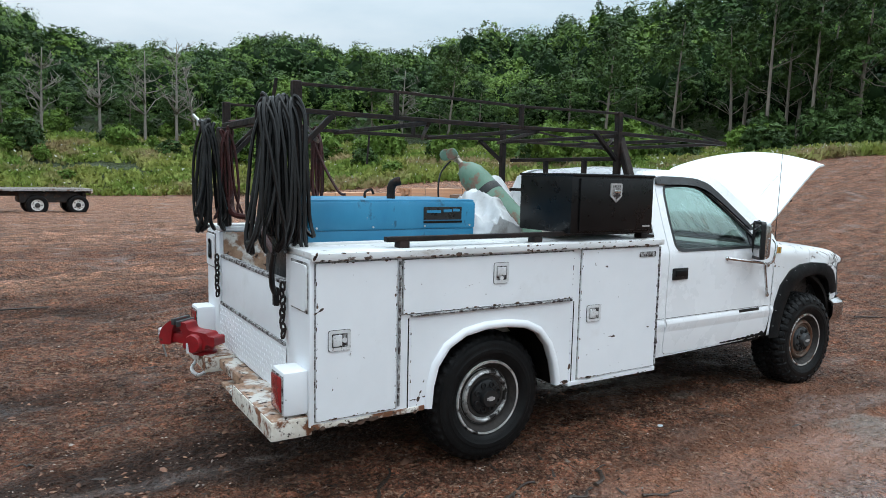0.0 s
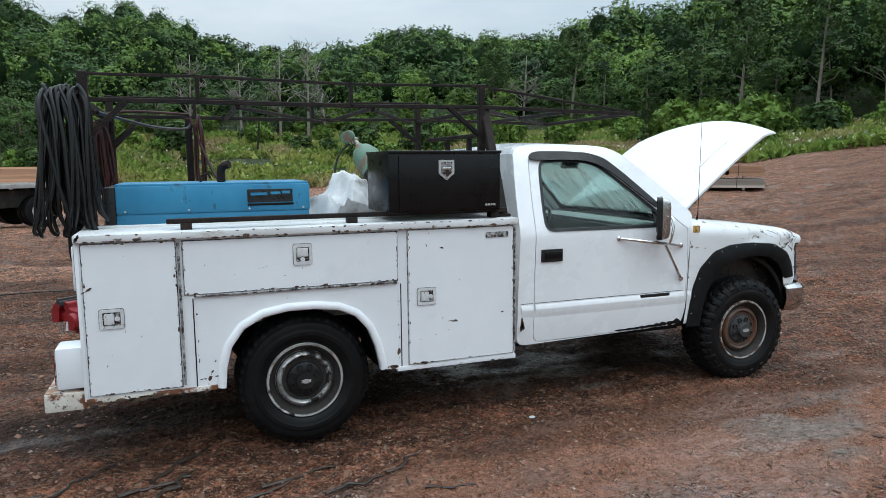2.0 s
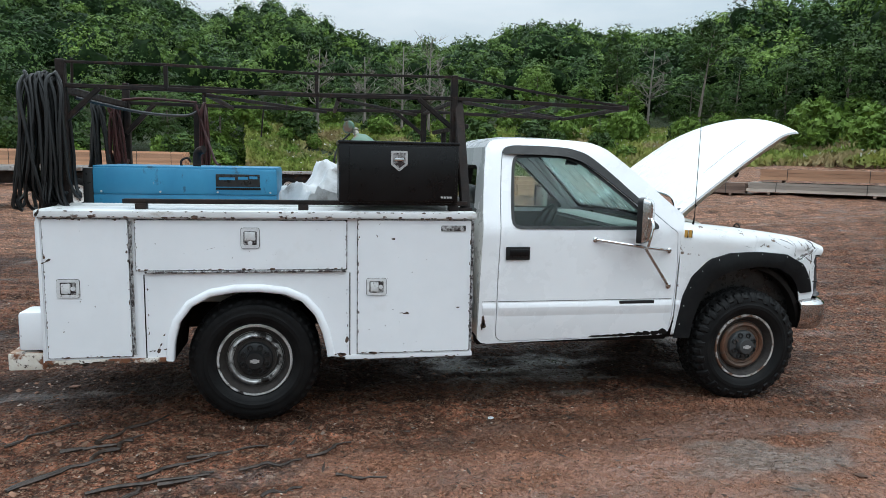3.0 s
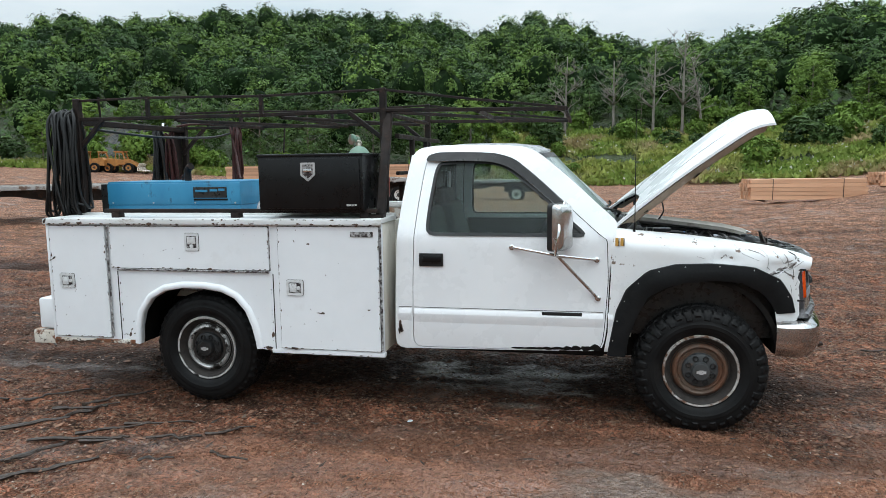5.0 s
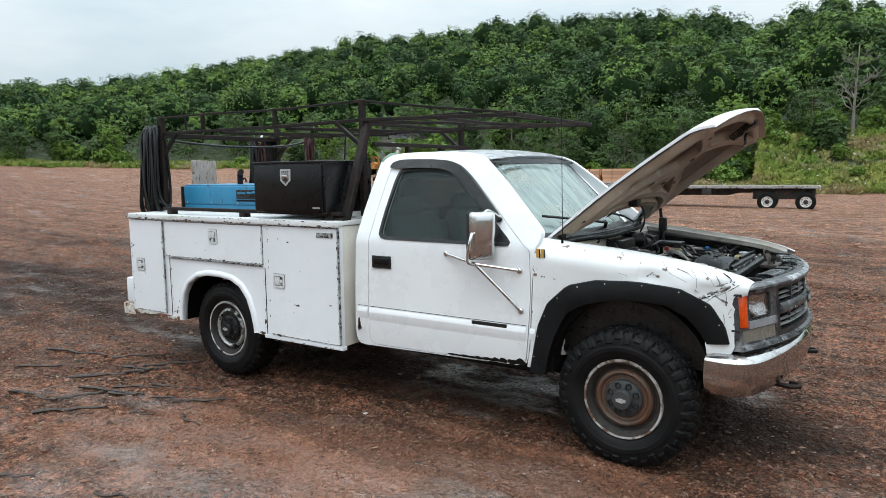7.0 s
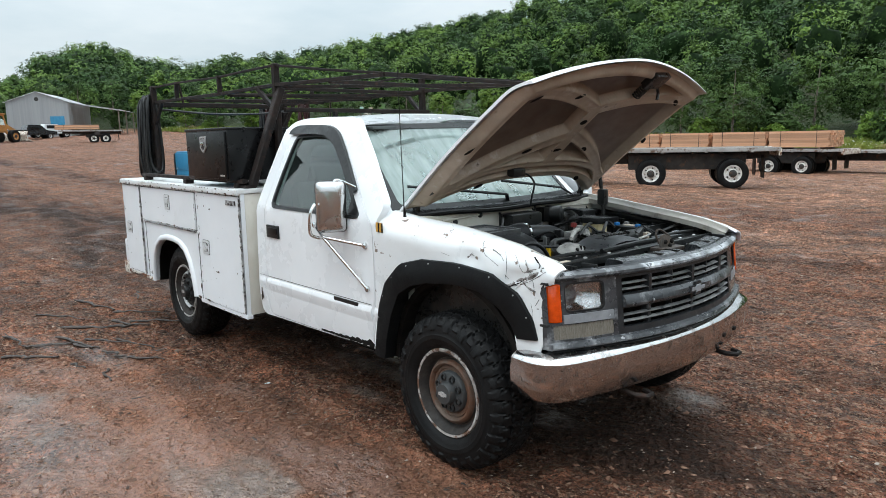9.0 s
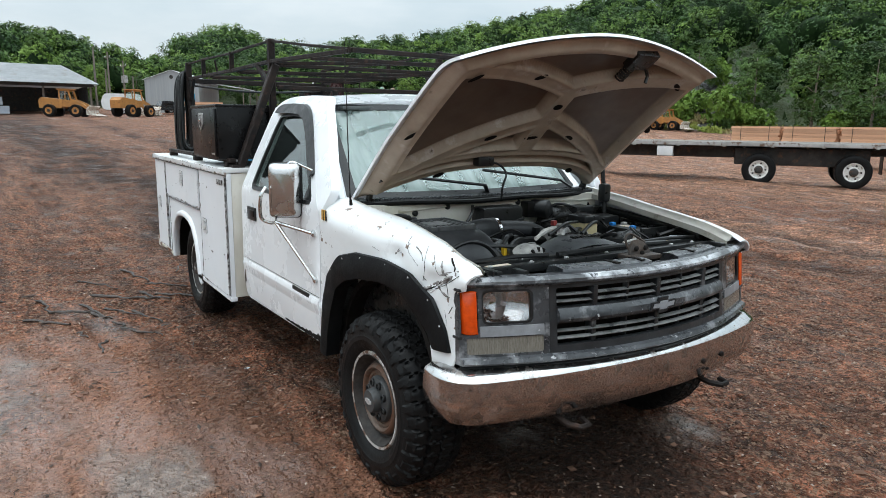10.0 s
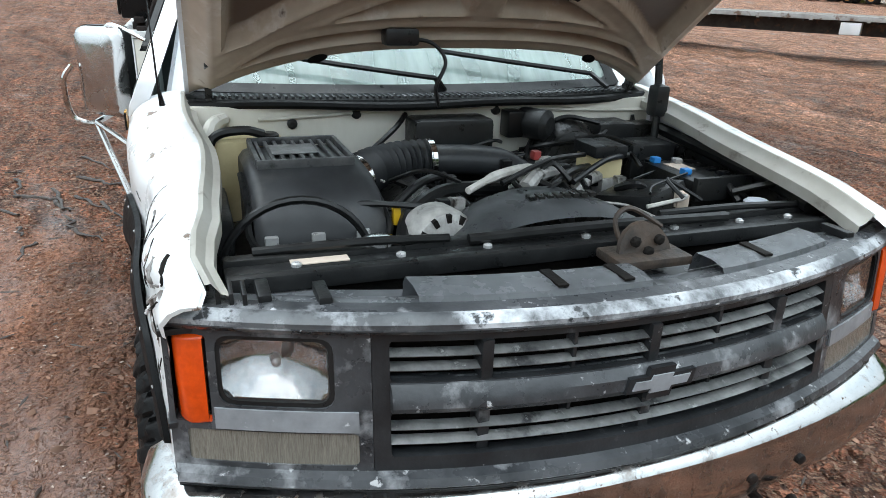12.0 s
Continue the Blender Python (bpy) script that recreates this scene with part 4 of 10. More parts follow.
def make_woods():
    """The far woods as one sheet of crowns, and the trees along their edge one by one."""
    protos, canopies = [], []
    for i in range(14):
        kind = "full" if i % 7 < 5 else "tall"
        h, w = 12.0, rng.uniform(6.0, 8.0) if kind == "full" else 5.4
        c, d = crown_points(kind, 1500, h, w, h * (0.2 if i >= 7 else 0.12 if kind == "full" else 0.4))
        (protos if i < 7 else canopies).append((c, d))
    verts, tones, cores, core_faces = [], [], [], []
    ico = bm_new()
    bmesh.ops.create_icosphere(ico, subdivisions=2, radius=1.0)
    iv, if_ = np.array([v.co[:] for v in ico.verts]), np.array([[v.index for v in f.verts] for f in ico.faces])
    ico.free()
    edge = []
    for row in range(23):
        # last four rows, added unseen behind the walk, close the yard and darken reflections
        step = 5.8 + row * 0.2 if row < 19 else 8.0
        az = -100.0 if row < 19 else 80.0
        while az < (80 if row < 19 else 260):
            w = float(np.interp((az + 180) % 360 - 180, BEARING, WOODS))
            gap = float(np.interp((az + 180) % 360 - 180, DEEP_AZ, DEEP)) / 18.6 if row < 19 else 6.2
            r = w + (row if row < 19 else row - 19) * gap + rng.uniform(-0.36, 0.36) * gap + (13 if -40 < az < -32 else 0)
            x, y = CX + r * math.sin(math.radians(az)), CY + r * math.cos(math.radians(az))
            az += math.degrees(step / r) * rng.uniform(0.75, 1.25)
            lo, hi = (0.9, 1.1) if row > 18 else ((0.4, 0.66) if gap > 10 else (0.5, 0.85)) if row < 2 else (0.7, 1.0) if row < 6 else (0.94, 1.1)
            h = float(wood_height(x, y, rng.uniform(lo, hi)))
            h = min(max(h, 5.5), 19)
            if gap > 6.4 and 0 < row < 19:
                h = min(max(h, 6.5), rng.uniform(7.5, 13))
            z = float(large_height(x, y))
            if row == 0:
                edge.append((x, y, z, h, az))
                continue
            c, d = (protos if row < 3 or row > 18 else canopies)[rng.integers(7)]
            s, turn = h / 12.0, rng.uniform(0, 6.28)
            ws = s ** 0.5 * rng.uniform(0.85, 1.1) * (1.4 if gap > 6.4 and row > 2 else 1.0)
            rot = np.array([[math.cos(turn), -math.sin(turn), 0], [math.sin(turn), math.cos(turn), 0], [0, 0, 1]])
            keep = rng.random(len(c)) < (1.1 if row < 3 else 0.78 if row < 6 else 0.60 if row < 10 else 0.44 if row < 19 else 0.25)
            cc = (c[keep] @ rot.T) * (ws, ws, s) + (x, y, z)
            verts.append(leaf_cards(cc, d[keep] @ rot.T, 0.24 if row < 3 else 0.31 if row < 6 else 0.38, 0.34).reshape(-1, 3))
            tone = rng.uniform(0, 1) ** 1.3
            tones.append(np.full(len(verts[-1]), tone))
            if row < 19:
                # dark lump added inside the crown so that its gaps look shaded
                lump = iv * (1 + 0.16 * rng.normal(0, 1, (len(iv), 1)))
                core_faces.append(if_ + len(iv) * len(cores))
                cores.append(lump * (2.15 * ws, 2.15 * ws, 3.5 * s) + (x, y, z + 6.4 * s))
    # undergrowth over the floor of the hillside, canopy shade put into its dark tone
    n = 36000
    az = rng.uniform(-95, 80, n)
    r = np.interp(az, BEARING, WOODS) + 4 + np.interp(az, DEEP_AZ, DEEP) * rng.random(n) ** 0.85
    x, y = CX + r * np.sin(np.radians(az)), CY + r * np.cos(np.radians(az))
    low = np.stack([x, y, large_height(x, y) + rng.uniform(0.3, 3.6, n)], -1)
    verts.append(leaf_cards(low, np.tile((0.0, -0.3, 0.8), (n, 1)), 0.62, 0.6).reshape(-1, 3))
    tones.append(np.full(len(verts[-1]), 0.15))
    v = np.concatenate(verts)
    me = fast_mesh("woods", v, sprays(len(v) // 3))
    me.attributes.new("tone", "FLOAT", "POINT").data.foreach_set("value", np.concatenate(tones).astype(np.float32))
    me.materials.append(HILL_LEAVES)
    root = tagged(new("woods", me), "dense green broadleaf woods covering the hillside", "woods", kind="stuff")
    me = fast_mesh("crown_shade_core", np.concatenate(cores), np.concatenate(core_faces))
    me.materials.append(CROWN_SHADE)
    core = new("crown_shade_core", me)
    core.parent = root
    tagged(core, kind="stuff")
    # trees along the edge
    kinds = []
    for i in range(6):
        kind = "full" if i < 3 else "tall"
        h, w = 12.0, (7.0, 8.0, 6.0, 5.0, 5.6, 4.6)[i]
        c, d = crown_points(kind, 5200, h, w, h * (0.1 if kind == "full" else 0.4))
        cv = leaf_cards(c, d, 0.20, 0.42).reshape(-1, 3)
        cm = fast_mesh("crown", cv, sprays(len(c)))
        cm.materials.append(LEAVES_LIGHT if i == 2 else LEAVES)
        tm = trunk_mesh(h * 0.92, 0.2, rng.normal(0, 0.4, 2), 10)
        tm.materials.append(BARK)
        kinds.append((kind, cm, tm))
    for x, y, z, h, az in edge:
        i = rng.integers(0, 3) if not 40 < az < 78 else rng.choice((0, 2, 3, 4, 5))
        kind, cm, tm = kinds[i]
        t = thing("tree", "tall broadleaf tree with a bare lower trunk" if kind == "tall" else "leafy broadleaf tree at the edge of the woods", "tree", group="edge of the woods")
        s = h / 12.0 * (1.35 if kind == "tall" else 1.0)
        t.matrix_basis = pose(x, y, z, 0, 0, rng.uniform(0, 360)) @ Matrix.Diagonal((s ** 0.7, s ** 0.7, s, 1))
        for nm, data in (("trunk", tm), ("crown", cm)):
            new(nm, data).parent = t


make_woods()


def make_pole_trees():
    """Tall stems with their leaves high up, standing before the dark woods."""
    for az, r, h in ((44.5, 67, 13), (50.0, 66, 14), (54.6, 65, 13), (57.2, 63, 19), (58.6, 66, 15), (60.4, 63, 18), (61.2, 67, 16), (63.5, 64, 17), (66, 62, 18), (31, 76, 12), (24.5, 79, 10.5)):
        x, y = CX + r * math.sin(math.radians(az)), CY + r * math.cos(math.radians(az))
        t = thing("tree", "slender tall tree with a long bare grey stem", "tree", group="edge of the woods")
        t.matrix_basis = pose(x, y, float(large_height(x, y)), 0, 0, rng.uniform(0, 360))
        tm = trunk_mesh(h * 0.93, 0.17, rng.normal(0, 0.5, 2), 14)
        tm.materials.append(BARK)
        c, d = crown_points("tall", 2600, h, rng.uniform(4.4, 5.6), h * 0.48)
        cm = fast_mesh("crown", leaf_cards(c, d, 0.20, 0.6).reshape(-1, 3), sprays(len(c)))
        cm.materials.append(LEAVES)
        for nm, data in (("trunk", tm), ("crown", cm)):
            new(nm, data).parent = t


make_pole_trees()


def make_meadow():
    """Weeds, bushes and bare trees on the bank between yard and woods."""
    n = 60000
    az = np.where(rng.random(n) < 0.72, rng.uniform(-14, 76, n), rng.uniform(-72, -12, n))
    d, w = np.interp(az, BEARING, EDGE), np.interp(az, BEARING, WOODS)
    r = d + (w - d + 2) * rng.random(n) ** 1.15 - 0.6
    x, y = CX + r * np.sin(np.radians(az)), CY + r * np.cos(np.radians(az))
    thin = (fbm(x, y, 0.16, 3, 61) > 0.26) & ~((az > -40) & (az < -32) & (fbm(x, y, 0.3, 3, 66) < 0.46))
    x, y, r = x[thin], y[thin], r[thin]
    tall = 0.25 + 1.0 * fbm(x, y, 0.25, 3, 71) ** 1.5
    c = np.stack([x, y, large_height(x, y) + tall * 0.45], -1)
    side = rng.normal(0, 1, (len(x), 3)) * (1, 1, 0.2)
    v = leaf_cards(c, side, 0.36, 0.5)
    v[:, :, 2] = c[:, None, 2] + (v[:, :, 2] - c[:, None, 2]) * 1.3
    me = fast_mesh("meadow_weeds", v.reshape(-1, 3), sprays(len(v)))
    me.materials.append(WEEDS)
    root = tagged(new("meadow_weeds", me), "tall green weeds and grass on the bank", "weeds", kind="stuff")
    few = rng.choice(len(c), 1500, replace=False)
    v = leaf_cards(c[few] + (0, 0, 0.35), side[few], 0.13, 0.5)
    me = fast_mesh("blossom", v.reshape(-1, 3), sprays(len(v)))
    me.materials.append(BLOSSOM)
    tagged(new("blossom", me), kind="stuff").parent = root
    shapes = []
    for i in range(4):
        cp, dn = crown_points("full", 900, 2.2, 2.6, 0.1)
        me = fast_mesh("foliage", leaf_cards(cp, dn, 0.22, 0.8).reshape(-1, 3), sprays(len(cp)))
        me.materials.append(LEAVES_LIGHT if i < 3 else LEAVES)
        shapes.append(me)
    for i in range(192):
        az = rng.uniform(-14, 72) if i < 150 else rng.uniform(-75, -12)
        d, w = float(np.interp(az, BEARING, EDGE)), float(np.interp(az, BEARING, WOODS))
        if i >= 180:
            az = rng.uniform(-41, -31)
            d, w = float(np.interp(az, BEARING, EDGE)), float(np.interp(az, BEARING, EDGE)) + 17
        r = d + 2 + (w - d) * rng.uniform(0.0, 1.0) ** (0.6 if i < 180 else 1.4)
        x, y = CX + r * math.sin(math.radians(az)), CY + r * math.cos(math.radians(az))
        b = thing("bush", "bright green leafy bush among tall weeds", "bush", group="bushes on the bank")
        s = rng.uniform(0.5, 1.5)
        b.matrix_basis = pose(x, y, float(large_height(x, y)) - 0.1, 0, 0, rng.uniform(0, 360)) @ Matrix.Diagonal((s, s, s * rng.uniform(0.8, 1.2), 1))
        new("foliage", shapes[rng.integers(4)]).parent = b
    for az, r, h in ((6.2, 80, 10.5), (8.5, 79, 11.5), (10.0, 80, 9), (-1.0, 78, 9.5), (3, 80, 9), (27, 79, 9.5)):
        x, y = CX + r * math.sin(math.radians(az)), CY + r * math.cos(math.radians(az))
        me = trunk_mesh(h, 0.17, rng.normal(0, 0.5, 2), 22, True)
        me.materials.append(DEADWOOD)
        t = thing("dead_tree", "bare grey dead tree standing against the woods", "tree")
        t.matrix_basis = pose(x, y, float(large_height(x, y)))
        new("trunk", me).parent = t


make_meadow()

# ---- the service truck: cab, fenders, hood, service body ----
# x runs forward from the rear axle, y to the truck's left, z up
truck = thing("service_truck", "white regular-cab pickup with a utility service body, hood raised", "truck")


def flank(z):
    """Half the cab's width at a height."""
    if z < 0.62:
        return 0.965 - (0.62 - z) * 0.12
    return 0.965 if z < 1.21 else 0.965 - (z - 1.21) * 0.44 - 4.5 * max(0.0, z - 1.70) ** 2


def crease(z):
    """The raised line along door and fender."""
    return 0.002 * math.exp(-((z - 0.705) / 0.018) ** 2)


def cab_side(side, out=0.0):
    return lambda u, v, depth: Vector((u, side * (flank(v) + crease(v) + out - depth), v))


CAB = [(1.40, 0.46), (1.41, 0.87), (1.425, 1.21), (1.437, 1.40), (1.462, 1.62), (1.482, 1.735), (1.52, 1.785), (1.62, 1.803), (1.85, 1.806), (2.10, 1.80), (2.24, 1.785), (2.33, 1.745), (2.52, 1.59), (2.70, 1.425), (2.84, 1.30), (2.80, 1.21), (2.785, 1.0), (2.77, 0.62), (2.745, 0.49)]
DOOR = [(1.527, 0.478), (1.530, 0.87), (1.542, 1.21), (1.556, 1.42), (1.580, 1.64), (1.60, 1.733), (1.66, 1.752), (1.85, 1.752), (2.05, 1.742), (2.17, 1.705), (2.30, 1.605), (2.45, 1.472), (2.60, 1.335), (2.725, 1.225), (2.765, 1.20), (2.775, 0.95), (2.755, 0.63), (2.735, 0.492)]
PANE = [(1.618, 1.225), (1.628, 1.42), (1.652, 1.62), (1.672, 1.685), (1.85, 1.695), (2.03, 1.688), (2.13, 1.655), (2.27, 1.55), (2.42, 1.425), (2.55, 1.310), (2.655, 1.222)]

CAB, DOOR, PANE = rounded(CAB, 0.07, 3), rounded(DOOR, 0.06, 3), rounded(PANE, 0.06, 3)


def grown(poly, d):
    c = Vector((sum(p[0] for p in poly) / len(poly), sum(p[1] for p in poly) / len(poly)))
    out = []
    for i, p in enumerate(poly):
        t = Vector(poly[(i + 1) % len(poly)]) - Vector(poly[i - 1])
        nrm = Vector((t.y, -t.x)).normalized()
        if nrm.dot(Vector(p) - c) < 0:
            nrm = -nrm
        q = Vector(p) + nrm * d
        out.append((q.x, q.y))
    return out


def make_cab():
    for side in (-1, 1):
        bm = sheet(bm_new(), CAB, cab_side(side), 0.05, [grown(DOOR, 0.005)], 0.05, 0.06)
        part("cab_side", bm, WHITE, truck)
    # roof with a gentle crown, closed at the back by the rear wall
    xs = [1.488, 1.53, 1.60, 1.75, 1.95, 2.12, 2.24, 2.31]
    edge_z = [1.735, 1.778, 1.798, 1.806, 1.806, 1.80, 1.782, 1.752]
    bm = bm_new()
    rows = []
    for x, ez in zip(xs, edge_z):
        row = []
        for j in range(25):
            y = (j / 12 - 1) * (flank(ez) - 0.012)
            t = abs(j / 12 - 1)
            lift = 0.036 * (1 - t ** 2.0)
            row.append(bm.verts.new((x + 0.055 * (1 - t * t) * (1 if x > 2.2 else 0), y, ez - 0.012 + lift * min(1, (x - 1.46) / 0.2, (2.55 - x) / 0.24))))
        rows.append(row)
    for a, b in zip(rows, rows[1:]):
        for j in range(24):
            bm.faces.new((a[j], a[j + 1], b[j + 1], b[j]))
    bmesh.ops.solidify(bm, geom=bm.faces[:], thickness=0.03)
    part("roof", bm, WHITE, truck)
    rear = [(-0.95, 0.5), (-0.955, 1.21), (-0.74, 1.74), (0.74, 1.74), (0.955, 1.21), (0.95, 0.5)]
    window = [(-0.62, 1.27), (-0.56, 1.62), (0.56, 1.62), (0.62, 1.27)]
    lean = lambda u, v, depth: Vector((1.412 + max(0, v - 1.0) * 0.09 + depth, u * 0.985, v))
    part("rear_wall", sheet(bm_new(), rear, lean, 0.03, [rounded(window, 0.06)]), WHITE, truck)
    part("rear_window", sheet(bm_new(), rounded(window, 0.06), lambda u, v, d: lean(u, v, d + 0.01), 0.004), SMOKED, truck, "dark rear window glass").visible_shadow = False
    part("rear_lining", sheet(bm_new(), [(u * 0.95, v) for u, v in rear], lambda u, v, d: lean(u, v, d + 0.036), 0.006, [rounded(window, 0.06)]), SEAT, truck, "grey cabin lining")
    # windscreen, bowed forward in the middle
    def screen(u, v, depth):
        y = u * (0.765 - 0.06 * v)
        bow = 0.13 * (1 - u * u)
        return Vector((2.735 - 0.46 * v + bow, y, 1.262 + 0.462 * v + 0.012 * (1 - u * u) * v)) + Vector((-0.7, 0, -0.7)) * depth
    glass_edge = [(-1, 0), (1, 0), (1, 1), (-1, 1)]
    part("windscreen", sheet(bm_new(), rounded(glass_edge, 0.06), screen, 0.005, (), 0.1, 0.12), FOGGED, truck, "misted windscreen glass with rain streaks").visible_shadow = False
    big = rounded([(-1.055, -0.02), (1.055, -0.02), (1.025, 1.03), (-1.025, 1.03)], 0.07)
    part("windscreen_seal", sheet(bm_new(), big, lambda u, v, d: screen(u, v, d - 0.004), 0.012, [rounded([(-0.965, 0.035), (0.965, 0.035), (0.965, 0.965), (-0.965, 0.965)], 0.06)], 0.08, 0), BLACK_PLASTIC, truck, "black rubber seal")
    # A pillars
    for side in (-1, 1):
        bm = bm_new()
        pts = [screen(side * (1.07 - 0.065 * i / 8), -0.04 + 1.07 * i / 8, 0.014) for i in range(9)]
        tube(bm, pts, [0.036 - 0.014 * i / 8 for i in range(9)], 8)
        part("pillar", bm, WHITE, truck)
    # cowl, cabin floor, firewall
    bm = bm_new()
    cowl = []
    for x, z in ((2.70, 1.235), (2.80, 1.258), (2.86, 1.256), (2.885, 1.250), (2.89, 1.232)):
        cowl.append([bm.verts.new((x + 0.10 * (1 - (j / 10 - 1) ** 2) - 0.02, (j / 10 - 1) * 0.80, z)) for j in range(21)])
    for a, b in zip(cowl, cowl[1:]):
        for j in range(20):
            bm.faces.new((a[j], a[j + 1], b[j + 1], b[j]))
    bmesh.ops.solidify(bm, geom=bm.faces[:], thickness=0.012)
    part("cowl_panel", bm, BLACK_PLASTIC, truck, "black plastic cowl vent panel")
    bm = bm_new()
    for j in range(72):
        y = -0.74 + j * 0.0205
        box(bm, 2.80 + 0.09 * (1 - (y / 0.8) ** 2), 2.862 + 0.09 * (1 - (y / 0.8) ** 2), y, y + 0.008, 1.2535, 1.2595, 0)
    tagged(part("cowl_grille", bm, GREYED, truck, "fine grey louvres of the cowl"), kind="stuff")
    bm = bm_new()
    tube(bm, [(2.885 + 0.10 * (1 - (y / 0.8) ** 2), y, 1.236 + 0.004 * math.sin(y * 9)) for y in np.linspace(-0.80, 0.80, 33)], 0.017, 8, False, 0.8)
    part("hood_seal", bm, RUBBER, truck, "black rubber hood seal")
    bm = bm_new()
    tube(bm, [(2.937, y, 1.205 + 0.012 * math.cos(y * 4.2)) for y in np.linspace(-0.60, 0.78, 24)], 0.006, 6)
    part("firewall_seam", bm, DIRTY_WHITE, truck)
    part("firewall", boxed(2.86, 2.93, -0.80, 0.80, 0.55, 1.235, 0.01), DIRTY_WHITE, truck, "pale grimy firewall")
    part("cabin_floor", boxed(1.43, 2.90, -0.90, 0.90, 0.46, 0.54, 0.01), DARK, truck)
    for side in (-1, 1):
        part("rocker_sill", boxed(1.41, 2.76, *sorted((side * 0.900, side * 0.80)), 0.445, 0.50, 0.012), DARK, truck, "dirty dark rocker sill")
    # cabin
    bm = bm_new()
    box(bm, 1.62, 2.10, -0.76, 0.76, 0.72, 0.90, 0.05)
    part("bench_seat", bm, SEAT, truck)
    for y in (-0.42, 0.42):
        bm = bm_new()
        box(bm, -0.07, 0.07, -0.30, 0.30, 0, 0.52, 0.06, pose(1.62, y, 0.86, 0, -14, 0), 3)
        box(bm, -0.05, 0.05, -0.15, 0.15, 0.50, 0.64, 0.045, pose(1.62, y, 0.86, 0, -14, 0), 3)
        part("seat_back", bm, SEAT, truck)
    bm = bm_new()
    box(bm, 2.38, 2.74, -0.83, 0.83, 0.98, 1.215, 0.06)
    part("dashboard", bm, SEAT, truck)
    bm = bm_new()
    ring = [Vector((0.19 * math.cos(a), 0.19 * math.sin(a), 0)) for a in np.linspace(0, 6.283, 28, endpoint=False)]
    m = pose(2.27, 0.42, 1.12, 0, -58, 0)
    tube(bm, [m @ p for p in ring], 0.014, 8, True)
    tube(bm, [m @ Vector((-0.18, 0, 0)), m @ Vector((0.18, 0, 0))], 0.016, 6)
    tube(bm, [m @ Vector((0, 0, 0)), m @ Vector((0, 0, -0.25))], 0.03, 8)
    part("steering_wheel", bm, BLACK_PLASTIC, truck)
    bm = bm_new()
    box(bm, -0.012, 0.012, -0.12, 0.12, -0.035, 0.035, 0.01, pose(2.36, 0.0, 1.66, 0, 12, 0))
    part("rear_view_mirror", bm, BLACK_PLASTIC, truck)
    part("headliner", boxed(1.55, 2.22, -0.68, 0.68, 1.745, 1.755, 0.002), TRIM, truck)
    part("dash_top", boxed(2.42, 2.72, -0.78, 0.78, 1.214, 1.226, 0.004), TRIM, truck)
    for y in (-0.40, 0.40):
        part("sun_visor", boxed(2.20, 2.36, y - 0.24, y + 0.24, 1.715, 1.735, 0.008), SEAT, truck)


make_cab()


